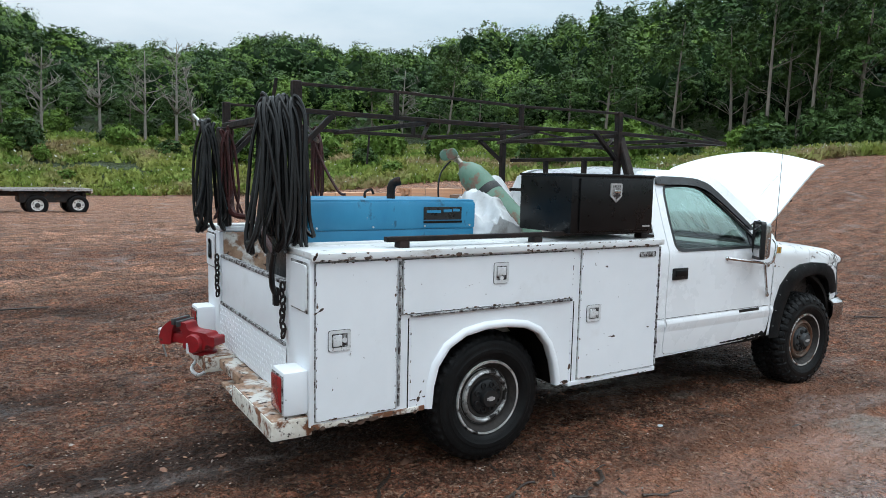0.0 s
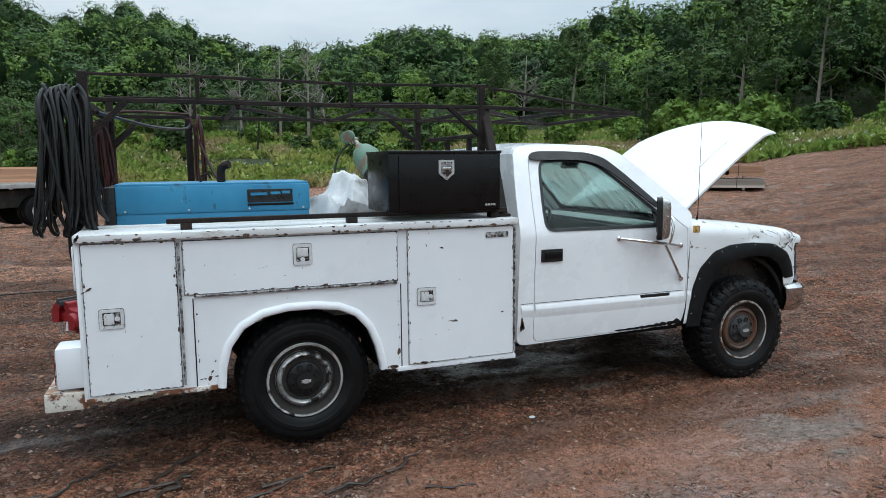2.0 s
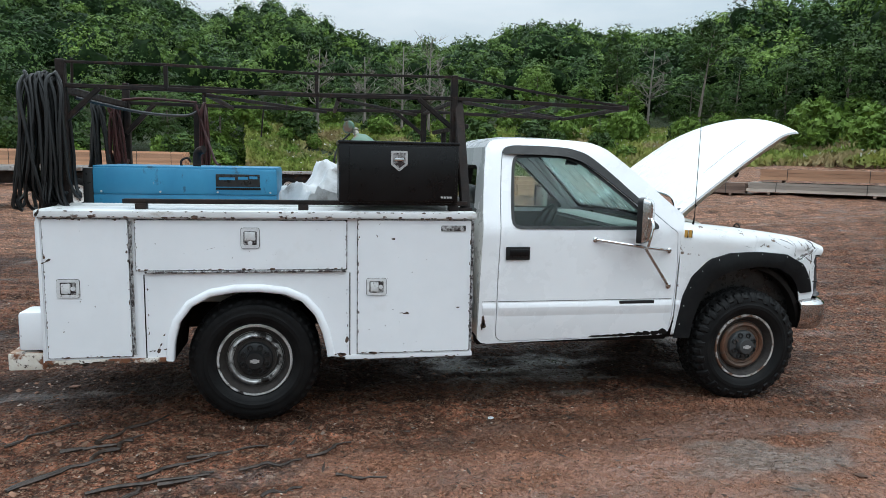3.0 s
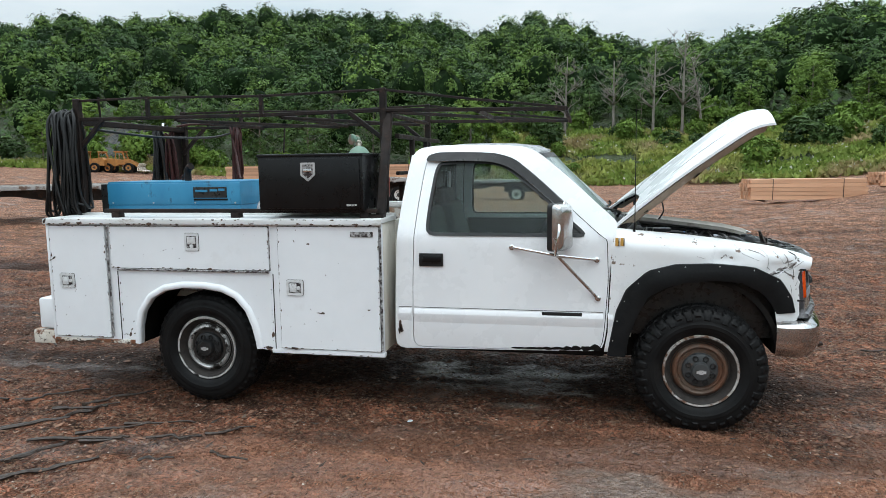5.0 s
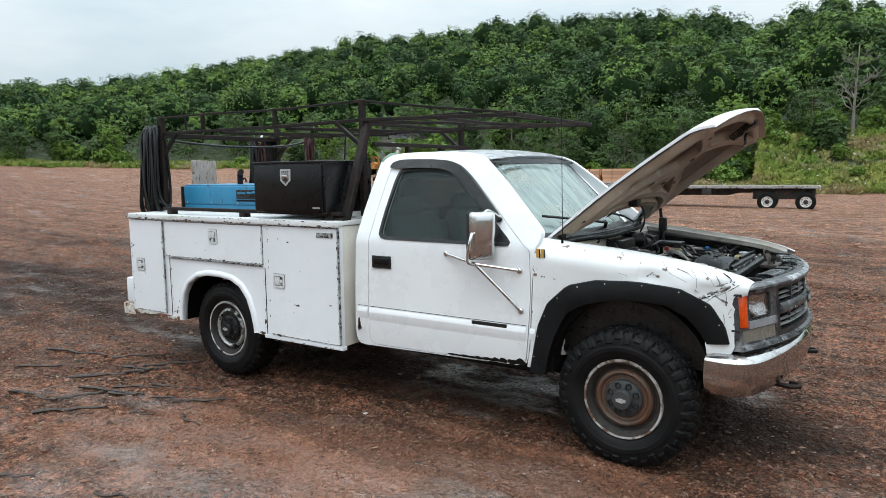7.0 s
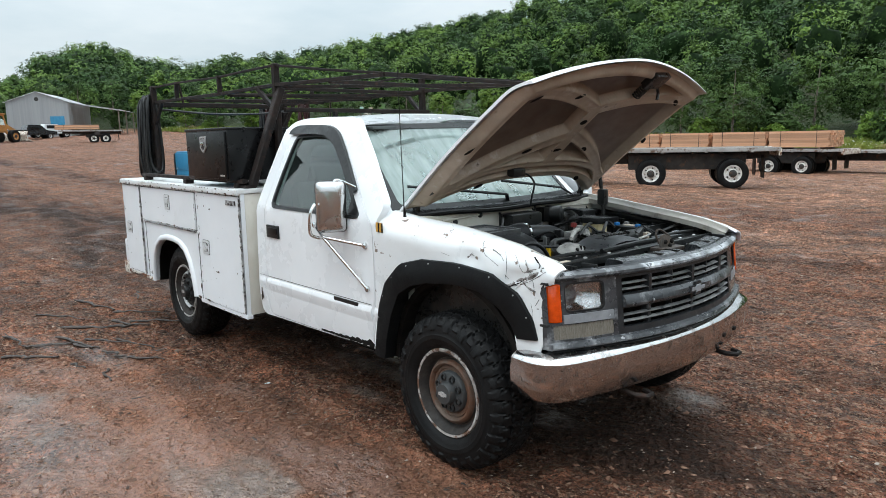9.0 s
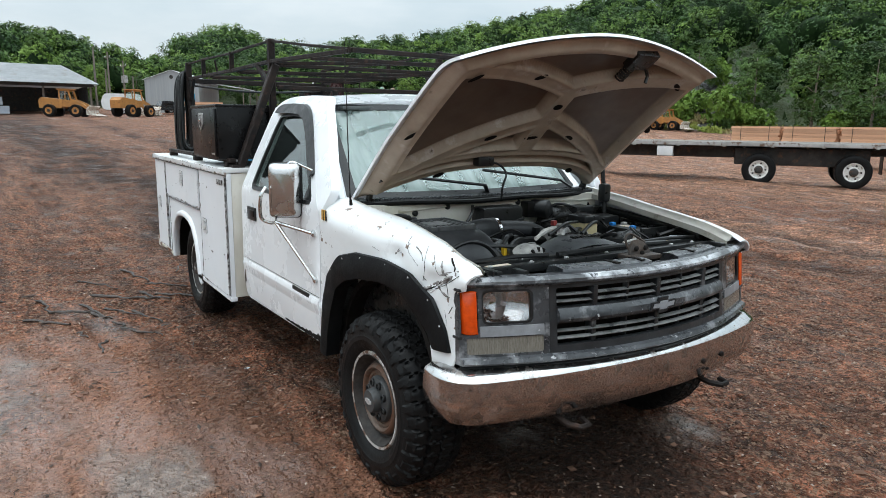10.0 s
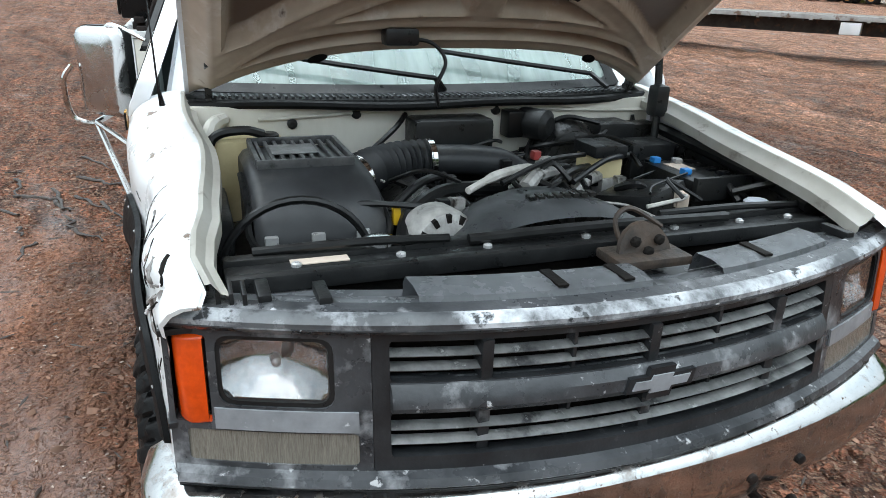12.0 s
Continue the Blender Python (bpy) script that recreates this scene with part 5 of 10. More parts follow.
def make_door(side):
    door = part("door", sheet(bm_new(), DOOR, cab_side(side, 0.001), 0.045, [PANE], 0.05, 0.06), WHITE, truck, "white door with rust along its lower edge")
    gap = part("door_gap", sheet(bm_new(), grown(DOOR, 0.012), cab_side(side, -0.018), 0.02, [grown(PANE, 0.012)], 0.06, 0), DARK, door)
    seal = part("window_seal", sheet(bm_new(), grown(PANE, 0.006), cab_side(side, 0.004), 0.02, [grown(PANE, -0.014)], 0.05, 0), BLACK_PLASTIC, door, "black window seal")
    pane = part("window", sheet(bm_new(), PANE, cab_side(side, -0.016), 0.004, (), 0.06, 0.1), SIDE_GLASS, door, "tinted window glass")
    pane.visible_shadow = False
    part("door_lining", sheet(bm_new(), [(1.56, 0.56), (1.575, 1.19), (2.64, 1.19), (2.68, 0.60)], cab_side(side, -0.052), 0.006, (), 0.08, 0), SEAT, door, "grey inner door lining")
    tri_pane = [(2.50, 1.222), (2.50, 1.352), (2.655, 1.222)]
    part("quarter_panel", sheet(bm_new(), tri_pane, cab_side(side, -0.010), 0.006, (), 0.05, 0), BLACK_PLASTIC, door)
    # smoked rain guard along the top of the window
    over = [(1.585, 1.70), (1.60, 1.738), (1.66, 1.757), (1.85, 1.757), (2.05, 1.747), (2.175, 1.71), (2.30, 1.61), (2.47, 1.455), (2.56, 1.37), (2.53, 1.35), (2.42, 1.44), (2.27, 1.565), (2.14, 1.655), (2.03, 1.690), (1.85, 1.698), (1.665, 1.697)]
    part("rain_guard", sheet(bm_new(), rounded(over, 0.05, 3), cab_side(side, 0.026), 0.02, (), 0.05, 0), BLACK_PLASTIC, door, "black plastic rain guard")
    bm = bm_new()
    y = side * 0.966
    hb = boxed(1.575, 1.735, *sorted((y, y + side * 0.012)), 1.02, 1.105, 0.005)
    handle = part("handle", hb, BLACK_PLASTIC, door, "black recessed door handle")
    part("handle_flap", boxed(1.60, 1.725, *sorted((y + side * 0.008, y + side * 0.020)), 1.045, 1.09, 0.006), BLACK, door)
    bm = bm_new()
    box(bm, 2.37, 2.62, *sorted((y + side * 0.002, y + side * 0.009)), 0.715, 0.74, 0.004)
    part("side_badge", bm, BLACK_PLASTIC, door, "dark side badge bar")
    # rust eaten patches along the bottom edge
    bm = bm_new()
    x = 2.18
    while x < 2.72:
        w = random.uniform(0.04, 0.10)
        pts = [(x + w * 0.5 + w * 0.55 * math.cos(a) * random.uniform(0.8, 1.2), 0.487 + (0.007 + 0.021 * ((x - 2.1) / 0.6) ** 2) * (1 + math.sin(a) * random.uniform(0.5, 1.1))) for a in np.linspace(0, 6.2, 11, endpoint=False)]
        sheet(bm, pts, cab_side(side, 0.0035), 0.004, (), 0.05, 0)
        x += w * 0.9
    part("rust_patch", bm, RUSTED if side > 0 else DARK, door, "rusted through lower edge")
    return door


for s in (-1, 1):
    make_door(s)


# front fenders
def fender_top(x):
    return lerp_at(x, [2.77, 2.95, 3.2, 3.5, 3.75, 3.90, 3.98], [1.268, 1.248, 1.225, 1.19, 1.155, 1.118, 1.085])


def fender_taper(x):
    """How far the fender draws in towards the nose."""
    q = max(0, min(1, (x - 2.95) / 0.55))
    return 0.05 * q * q * (3 - 2 * q)


def fender_y(x, z, dent):
    y = 0.968 + crease(z) * (1 if x < 3.0 else 0) - fender_taper(x)
    t = fender_top(x)
    if z > t - 0.11:
        q = min(1, (z - (t - 0.11)) / 0.11)
        y -= (lerp_at(x, [3.3, 3.8], [0.155, 0.10]) if dent else 0.155) * (1 - math.sqrt(max(0, 1 - q * q)))
    if x > 3.62:
        y -= 0.065 * ((x - 3.62) / 0.36) ** 2 * min(1, max(0, (t - z) / 0.11))
    if dent:
        y -= 0.03 * math.exp(-((x - 3.47) / 0.10) ** 2 - ((z - 1.09) / 0.045) ** 2)
        f = max(0, min(1, (x - 3.35) / 0.3))
        y -= f * 0.016 * abs(noise.noise((x * 8, z * 10, 1.7))) + f * 0.016 * math.exp(-((z - 1.02 - (x - 3.75) * 0.5) / 0.02) ** 2)
    return y


FENDER_ROLL = 0.11 * (math.pi / 2 - 1)


def fender_rise(x, v):
    """The height of a place on the fender whose outline is laid out flat: the top rolls over a quarter circle."""
    low = fender_top(x) - 0.11
    return v if v < low else low + 0.11 * math.sin(min(math.pi / 2, (v - low) / 0.11))


def fender_outline():
    arch = [(2.815, 0.50), (2.865, 0.72), (2.93, 0.87), (3.04, 0.965), (3.18, 1.005), (3.40, 1.01), (3.58, 0.99), (3.69, 0.92), (3.755, 0.80), (3.77, 0.70)]
    top = [(x, fender_top(x) + FENDER_ROLL) for x in (3.975, 3.94, 3.90, 3.82, 3.75, 3.6, 3.5, 3.35, 3.2, 3.05, 2.95, 2.85, 2.79)]
    return [(2.757, 0.50)] + arch + [(3.83, 0.70), (3.885, 0.715), (3.905, 0.76), (3.905, 0.835), (3.90, 0.92), (3.905, 1.015), (3.95, 1.03)] + top + [(2.787, 1.2), (2.793, 1.0), (2.777, 0.62)]


FLARE_OUT = [(2.775, 0.475), (2.80, 0.62), (2.825, 0.76), (2.885, 0.90), (3.01, 1.015), (3.17, 1.055), (3.40, 1.06), (3.63, 1.04), (3.785, 0.965), (3.855, 0.855), (3.878, 0.765)]
FLARE_IN = [(2.885, 0.475), (2.905, 0.60), (2.945, 0.72), (3.015, 0.855), (3.12, 0.915), (3.22, 0.94), (3.40, 0.955), (3.56, 0.945), (3.675, 0.885), (3.735, 0.815), (3.765, 0.755)]


def make_fender(side):
    dent = side < 0
    f = part("front_fender", sheet(bm_new(), fender_outline(), lambda u, v, d: Vector((u, side * (fender_y(u, fender_rise(u, v), dent) - d * 0.5), fender_rise(u, v) - d * 0.5)), 0.012, (), 0.03, 0.03), DENTED if dent else WHITE, truck,
             "dented white fender with scraped and cracked paint" if dent else "white front fender", angle=50)
    # shelf from the fender's crest to the engine bay
    wide = 0.5 if dent else 0.62
    bm = bm_new()
    rows = []
    for i in range(15):
        x = 2.80 + 1.13 * i / 14
        t = fender_top(x)
        yo = fender_y(x, t, dent)
        rows.append([bm.verts.new((x, side * (yo - o), t - dz)) for o, dz in ((0.0, 0.0), (0.010, -0.001), (0.018, 0.010), (0.05 * wide, 0.020), (0.080 * wide, 0.026), (0.084 * wide, 0.055))])
    for a, b in zip(rows, rows[1:]):
        for j in range(5):
            bm.faces.new((a[j], a[j + 1], b[j + 1], b[j]))
    bmesh.ops.solidify(bm, geom=bm.faces[:], thickness=0.006)
    part("fender_flange", bm, FLANGE, f, "pale dusty inner flange")
    # flare
    fo, fi = [Vector(p) for p in FLARE_OUT], [Vector(p) for p in FLARE_IN]
    bm = bm_new()
    rows = []
    n = 44
    for i in range(n + 1):
        t = i / n * (len(fo) - 1)
        k = min(int(t), len(fo) - 2)
        o, q = fo[k].lerp(fo[k + 1], t - k), fi[k].lerp(fi[k + 1], t - k)
        yo = 0.970 - fender_taper(o.x) - (0.07 * ((o.x - 3.62) / 0.36) ** 2 if o.x > 3.62 else 0)
        rows.append([bm.verts.new((*(o.lerp(q, s).x,), side * y, o.lerp(q, s).y)) for s, y in ((0, yo), (0.04, yo + 0.012), (0.35, yo + 0.022), (0.8, yo + 0.026), (1.0, yo + 0.021), (1.0, yo - 0.05))])
    for a, b in zip(rows, rows[1:]):
        for j in range(5):
            bm.faces.new((a[j], a[j + 1], b[j + 1], b[j]))
    bmesh.ops.solidify(bm, geom=bm.faces[:], thickness=0.006)
    flare = part("fender_flare", bm, FLARE, truck, "faded black plastic fender flare", angle=40)
    for i in range(3, n - 1, 4):
        bm = bm_new()
        t = i / n * (len(fo) - 1)
        k = min(int(t), len(fo) - 2)
        o, q = fo[k].lerp(fo[k + 1], t - k), fi[k].lerp(fi[k + 1], t - k)
        p = o.lerp(q, 0.16)
        yo = 0.984 - fender_taper(o.x) - (0.07 * ((o.x - 3.62) / 0.36) ** 2 if o.x > 3.62 else 0)
        lathe(bm, [(0.005, 0), (0.0035, 0.003)], Matrix.Translation((p.x, side * yo, p.y)) @ Matrix.Diagonal((1, side, 1, 1)), 8)
        part("flare_bolt", bm, STEEL, flare)
    # wheel well
    bm = bm_new()
    lathe(bm, [(0.47, -0.02), (0.47, 0.20), (0.44, 0.20), (0.44, -0.02)], Matrix.Translation((3.335, side * 0.87, 0.50)) @ Matrix.Diagonal((1, -side, 1, 1)), 40, True)
    bmesh.ops.bisect_plane(bm, geom=bm.verts[:] + bm.edges[:] + bm.faces[:], plane_co=(0, 0, 0.50), plane_no=(0, 0, -1), clear_outer=True)
    part("wheel_well", bm, DARK, truck)


for s in (-1, 1):
    make_fender(s)


def body_line(x0, x1, side, parent, out=0.0):
    """The pressed ledge along door and fender: it juts out and catches the sky."""
    bm = bm_new()
    rows = []
    for i in range(13):
        x = x0 + (x1 - x0) * i / 12
        rows.append([bm.verts.new((x, side * (flank(z) + o + out), z)) for z, o in ((0.742, -0.004), (0.735, 0.001), (0.708, 0.0115), (0.702, 0.0115), (0.670, 0.004), (0.635, -0.004))])
    for a, b in zip(rows, rows[1:]):
        for j in range(5):
            bm.faces.new((a[j], a[j + 1], b[j + 1], b[j]))
    bm.faces.new(rows[0]), bm.faces.new(rows[-1])
    bmesh.ops.recalc_face_normals(bm, faces=bm.faces[:])
    part("body_line", bm, WHITE, parent, angle=50)
    # thin dark strip above the ledge, drawn for the shade of the crease
    part("body_line_shade", boxed(x0, x1, *sorted((side * (flank(0.80) - 0.004), side * (flank(0.80) + out + 0.0009))), 0.745, 0.7482, 0), ENGINE, parent)


for s in (-1, 1):
    body_line(1.43, 1.517, s, truck)
    body_line(1.535, 2.748, s, truck, 0.002)
    body_line(2.778, 2.81, s, truck, 0.002)

# scrapes on the dented fender: torn edges and cracks
for pts in ([(3.70, 1.04), (3.75, 1.00), (3.80, 1.01), (3.86, 1.04), (3.91, 1.075)], [(3.455, 1.10), (3.475, 1.112), (3.495, 1.09)], [(3.62, 1.135), (3.66, 1.12), (3.69, 1.10)], [(3.865, 0.92), (3.88, 0.95)], [(3.82, 1.07), (3.85, 1.03), (3.855, 0.98)]):
    pl = [Vector((p.x, -fender_y(p.x, p.y, True) - 0.001, p.y)) for p in wire([(a, b, 0) for a, b in pts], 5)]
    bm = bm_new()
    tube(bm, pl, [0.0008 + 0.0018 * random.random() for _ in pl], 5, False, 0.5)
    part("paint_crack", bm, DARK, truck, "dark crack in scraped paint")
SCRAPE = mat("scraped_bare_steel", (0.34, 0.33, 0.32), (0.12, 0.10, 0.09), 30, (0.4, 0.7), spots=((0.05, 0.035, 0.03), 40, 0.52, 0.6, 0.8))
for pts, wide in (([(3.66, 0.985), (3.72, 0.99), (3.77, 1.02), (3.83, 1.04), (3.885, 1.075)], 0.011), ([(3.78, 1.03), (3.82, 1.00), (3.86, 0.98)], 0.006), ([(3.80, 1.06), (3.84, 1.075), (3.90, 1.09)], 0.008), ([(3.44, 1.085), (3.47, 1.105), (3.485, 1.085)], 0.005), ([(3.60, 1.14), (3.66, 1.12)], 0.004)):
    bm = bm_new()
    pl = [Vector((p.x, -fender_y(p.x, p.y, True) + wide * 0.2, p.y)) for p in wire([(a, b, 0) for a, b in pts], 6)]
    tube(bm, pl, [wide * random.uniform(0.35, 1.1) for _ in pl], 6)
    part("paint_scrape", bm, SCRAPE, truck, "scraped bare metal")


TORN = random.Random(5)
for pts, r0, r1, m, shift in (([(3.83, 1.128), (3.87, 1.10), (3.85, 1.065), (3.815, 1.045), (3.785, 1.015), (3.74, 0.995), (3.705, 0.975)], 0.0015, 0.0055, DARK, 0.0), ([(3.87, 1.085), (3.835, 1.045), (3.80, 1.018), (3.76, 0.985)], 0.002, 0.007, WHITE, 0.0),
                              ([(3.80, 1.115), (3.82, 1.08), (3.80, 1.05)], 0.002, 0.006, SCRAPE, 0.0), ([(3.52, 1.17), (3.56, 1.12), (3.60, 1.10), (3.66, 1.075)], 0.0004, 0.0013, DARK, 0.0), ([(3.66, 1.15), (3.70, 1.11), (3.71, 1.07), (3.70, 1.02)], 0.0004, 0.0013, DARK, 0.0),
                              ([(3.30, 1.10), (3.35, 1.085)], 0.0004, 0.0012, DARK, 0.0), ([(3.84, 0.93), (3.85, 0.88), (3.845, 0.82)], 0.0004, 0.0015, DARK, 0.0), ([(3.74, 1.13), (3.78, 1.09), (3.80, 1.05)], 0.0004, 0.0014, DARK, 0.0)):
    bm = bm_new()
    pl = [Vector((p.x, -fender_y(p.x, min(p.y, fender_top(p.x) - 0.0005), True) - 0.0005, p.y)) for p in wire([(a, b, 0) for a, b in pts], 7)]
    tube(bm, pl, [TORN.uniform(r0, r1) for _ in pl], 6, False, 0.6)
    part("paint_crack", bm, m, truck, "torn edge of cracked white paint" if m is WHITE else "")


# hood, hinged at the cowl and raised
HOOD = Matrix.Translation((2.80, 0, 1.262)) @ Matrix.Rotation(radians(-36.5), 4, "Y")


def hood_half(u):
    return lerp_at(u, [0, 0.5, 0.95, 1.12, 1.3], [0.80, 0.80, 0.785, 0.775, 0.77])


def hood_point(s, t, depth):
    """s runs from the hinge to the nose, t across from -1 to 1."""
    length = 1.135 + 0.145 * (1 - abs(t) ** 1.7)
    u = s * length + 0.27 * (1 - abs(t) ** 3.2) * (1 - s)
    crown = 0.055 * (1 - abs(t) ** 2.2) * (0.35 + 0.65 * min(1, s * 1.3)) + 0.02 * math.sin(s * math.pi)
    nose = -0.05 * max(0, (s - 0.86) / 0.14) ** 2
    return HOOD @ Vector((u, t * hood_half(u), crown + nose - depth))


def hood_depth(s, t):
    """How far a place of the inner frame lies from its nearest rib: below nought on a rib, above it in a pocket."""
    x, y = s * 1.2, abs(t) * 0.79
    d = min(x - 0.03, 1.17 - x, 0.78 - y) - 0.085
    for x0, x1 in ((0.50, 0.13), (0.74, 1.10)):
        dx, dy = x1 - x0, 0.74
        ln = math.hypot(dx, dy)
        d = min(d, abs((x - x0) * dy - y * dx) / ln - 0.046)
    if 0.2 < x < 0.74:
        d = min(d, y - 0.052)
    return min(d, abs(x - 0.205) - 0.032)


def hood_relief(s, t):
    """Depth of the stamped inner frame: ribs round the edge and crossing in the middle, pockets between."""
    d = hood_depth(s, t)
    k = max(0, min(1, d / 0.018))
    bead = 0.006 * math.exp(-((d + 0.008) / 0.007) ** 2)
    rim = min(1.17 - s * 1.2, 0.785 - abs(t) * 0.79)
    return (0.056 - 0.050 * (k * k * (3 - 2 * k)) + bead) * min(1, 0.35 + s * 14) * max(0.12, min(1, rim / 0.055))


def make_hood():
    n, w = 46, 60
    bm = bm_new()
    top = [[bm.verts.new(hood_point(i / n, j / (w / 2) - 1, 0)) for j in range(w + 1)] for i in range(n + 1)]
    low = [[bm.verts.new(hood_point(i / n, j / (w / 2) - 1, 0.016)) for j in range(w + 1)] for i in range(n + 1)]
    for a in (top, low):
        for i in range(n):
            for j in range(w):
                bm.faces.new((a[i][j], a[i][j + 1], a[i + 1][j + 1], a[i + 1][j]))
    for i in range(n):
        for j in (0, w):
            bm.faces.new((top[i][j], top[i + 1][j], low[i + 1][j], low[i][j]))
    for j in range(w):
        for i in (0, n):
            bm.faces.new((top[i][j], top[i][j + 1], low[i][j + 1], low[i][j]))
    hood = part("hood", bm, WHITE, truck, "raised white hood", angle=40)
    bm = bm_new()
    n, w = 130, 160
    g = [[bm.verts.new(hood_point(0.012 + 0.982 * i / n, (j / (w / 2) - 1) * 0.985, 0.017 + hood_relief(i / n, (j / (w / 2) - 1)))) for j in range(w + 1)] for i in range(n + 1)]
    for i in range(n):
        for j in range(w):
            bm.faces.new((g[i][j], g[i][j + 1], g[i + 1][j + 1], g[i + 1][j]))
    bare = [max(0, min(1, (hood_depth(i / n, j / (w / 2) - 1) - 0.012) / 0.014)) for i in range(n + 1) for j in range(w + 1)]
    pan = part("hood_frame", bm, PRIMER, hood, "pale dirty stamped inner frame over brown primed skin", angle=60)
    pan.data.attributes.new("bare", "FLOAT", "POINT").data.foreach_set("value", bare)
    # openings in the frame
    for s, t, a in ((0.055, -0.55, 0.1), (0.055, 0.55, -0.1), (0.305, -0.34, 0.5), (0.30, 0.30, -0.5), (0.52, 0.0, 0.0), (0.74, -0.32, 0.5), (0.84, 0.78, -0.5), (0.84, -0.80, 0.5), (0.5, -0.93, 0), (0.55, 0.93, 0), (0.29, -0.02, 1.2)):
        bm = bm_new()
        p = [hood_point(s + 0.020 * math.cos(q) * math.cos(a) - 0.012 * math.sin(q) * math.sin(a), t + 0.055 * math.cos(q) * math.sin(a) + 0.035 * math.sin(q) * math.cos(a), 0.020 + hood_relief(s, t)) for q in np.linspace(0, 6.283, 14, endpoint=False)]
        f = bm.faces.new([bm.verts.new(v) for v in p])
        bmesh.ops.solidify(bm, geom=[f], thickness=0.003)
        part("frame_slot", bm, DARK, hood)
    # latch with its spring at the nose
    bm = bm_new()
    c = hood_point(0.90, 0.30, 0.07)
    box(bm, -0.05, 0.05, -0.07, 0.07, -0.02, 0.02, 0.006, Matrix.Translation(c) @ Matrix.Rotation(radians(-36), 4, "Y"))
    q = hood_point(0.83, 0.26, 0.08)
    tube(bm, [q + HOOD.to_3x3() @ Vector((-0.07 + 0.0019 * i, 0.022 * math.cos(i * 0.85), 0.022 * math.sin(i * 0.85))) for i in range(60)], 0.0045, 6)
    tube(bm, [hood_point(0.88, 0.36, 0.07), hood_point(0.84, 0.42, 0.10), hood_point(0.82, 0.40, 0.13)], 0.009, 6)
    part("hood_latch", bm, ENGINE, hood, "greasy hood latch and spring")
    for side in (-1, 1):
        bm = bm_new()
        bar(bm, (2.84, side * 0.735, 1.16), (2.90, side * 0.735, 1.34), 0.02, 0.035)
        bar(bm, (2.90, side * 0.735, 1.33), (3.02, side * 0.735, 1.375), 0.018, 0.03)
        bar(bm, (2.95, side * 0.735, 1.10), (2.86, side * 0.735, 1.28), 0.016, 0.03)
        part("hood_hinge", bm, ENGINE, hood)
        bm = bm_new()
        tube(bm, [(2.95, side * 0.70, 1.385), (2.95, side * 0.70, 1.335), (2.955, side * 0.745, 1.335), (2.955, side * 0.745, 1.385)], 0.006, 6, True)
        part("hinge_bracket", bm, FLANGE, hood, "pale hinge bracket")
    bm = bm_new()
    tube(bm, wire([(3.07, 0.735, 1.10), (3.06, 0.74, 1.20), (3.03, 0.74, 1.40)]), [0.013] * 13, 7)
    box(bm, 3.03, 3.09, 0.71, 0.765, 1.19, 1.30, 0.018)
    part("hood_prop", bm, BLACK_PLASTIC, hood, "black hood strut")
    # lamp and its lead hanging under the hood
    bm = bm_new()
    c = hood_point(0.13, -0.28, 0.09)
    box(bm, c.x - 0.03, c.x + 0.03, c.y - 0.05, c.y + 0.05, c.z - 0.02, c.z + 0.03, 0.015)
    tube(bm, wire([c, c + Vector((0.0, 0.09, -0.01)), c + Vector((0.02, 0.13, -0.06)), c + Vector((0.03, 0.10, -0.13)), c + Vector((0.0, 0.12, -0.19))]), 0.006, 6)
    part("hood_lamp", bm, BLACK_PLASTIC, hood)


make_hood()
bm = bm_new()
tube(bm, [hood_point(s, t + 0.006 * math.sin(s * 40), -0.0008) for s, t in ((0.30, -0.655), (0.40, -0.668), (0.52, -0.672), (0.62, -0.678), (0.72, -0.684))], [0.0008, 0.0018, 0.0012, 0.0020, 0.0007], 5)
part("hood_scratch", bm, SCRAPE, truck, "long grey scratch in the hood's paint")

# wipers and aerial
for y0, y1 in ((-0.66, -0.02), (0.02, 0.62)):
    bm = bm_new()
    pts = []
    for i in range(9):
        t = i / 8
        y = y0 + (y1 - y0) * t
        v = 0.20 - 0.17 * t if y0 < 0 else 0.20 - 0.17 * t
        u = y / 0.75
        pts.append((2.735 - 0.46 * v + 0.13 * (1 - u * u) + 0.035, y, 1.262 + 0.462 * v + 0.03))
    tube(bm, pts, 0.009, 6)
    bar(bm, pts[-1], (2.86, y1 + 0.04, 1.262), 0.022, 0.012)
    part("wiper", bm, BLACK, truck, "black windscreen wiper")
bm = bm_new()
tube(bm, [(2.93, -0.86, 1.22), (2.935, -0.87, 1.30), (2.93, -0.885, 2.02)], [0.012, 0.003, 0.0017], 6)
part("aerial", bm, BLACK, truck, "thin whip aerial")


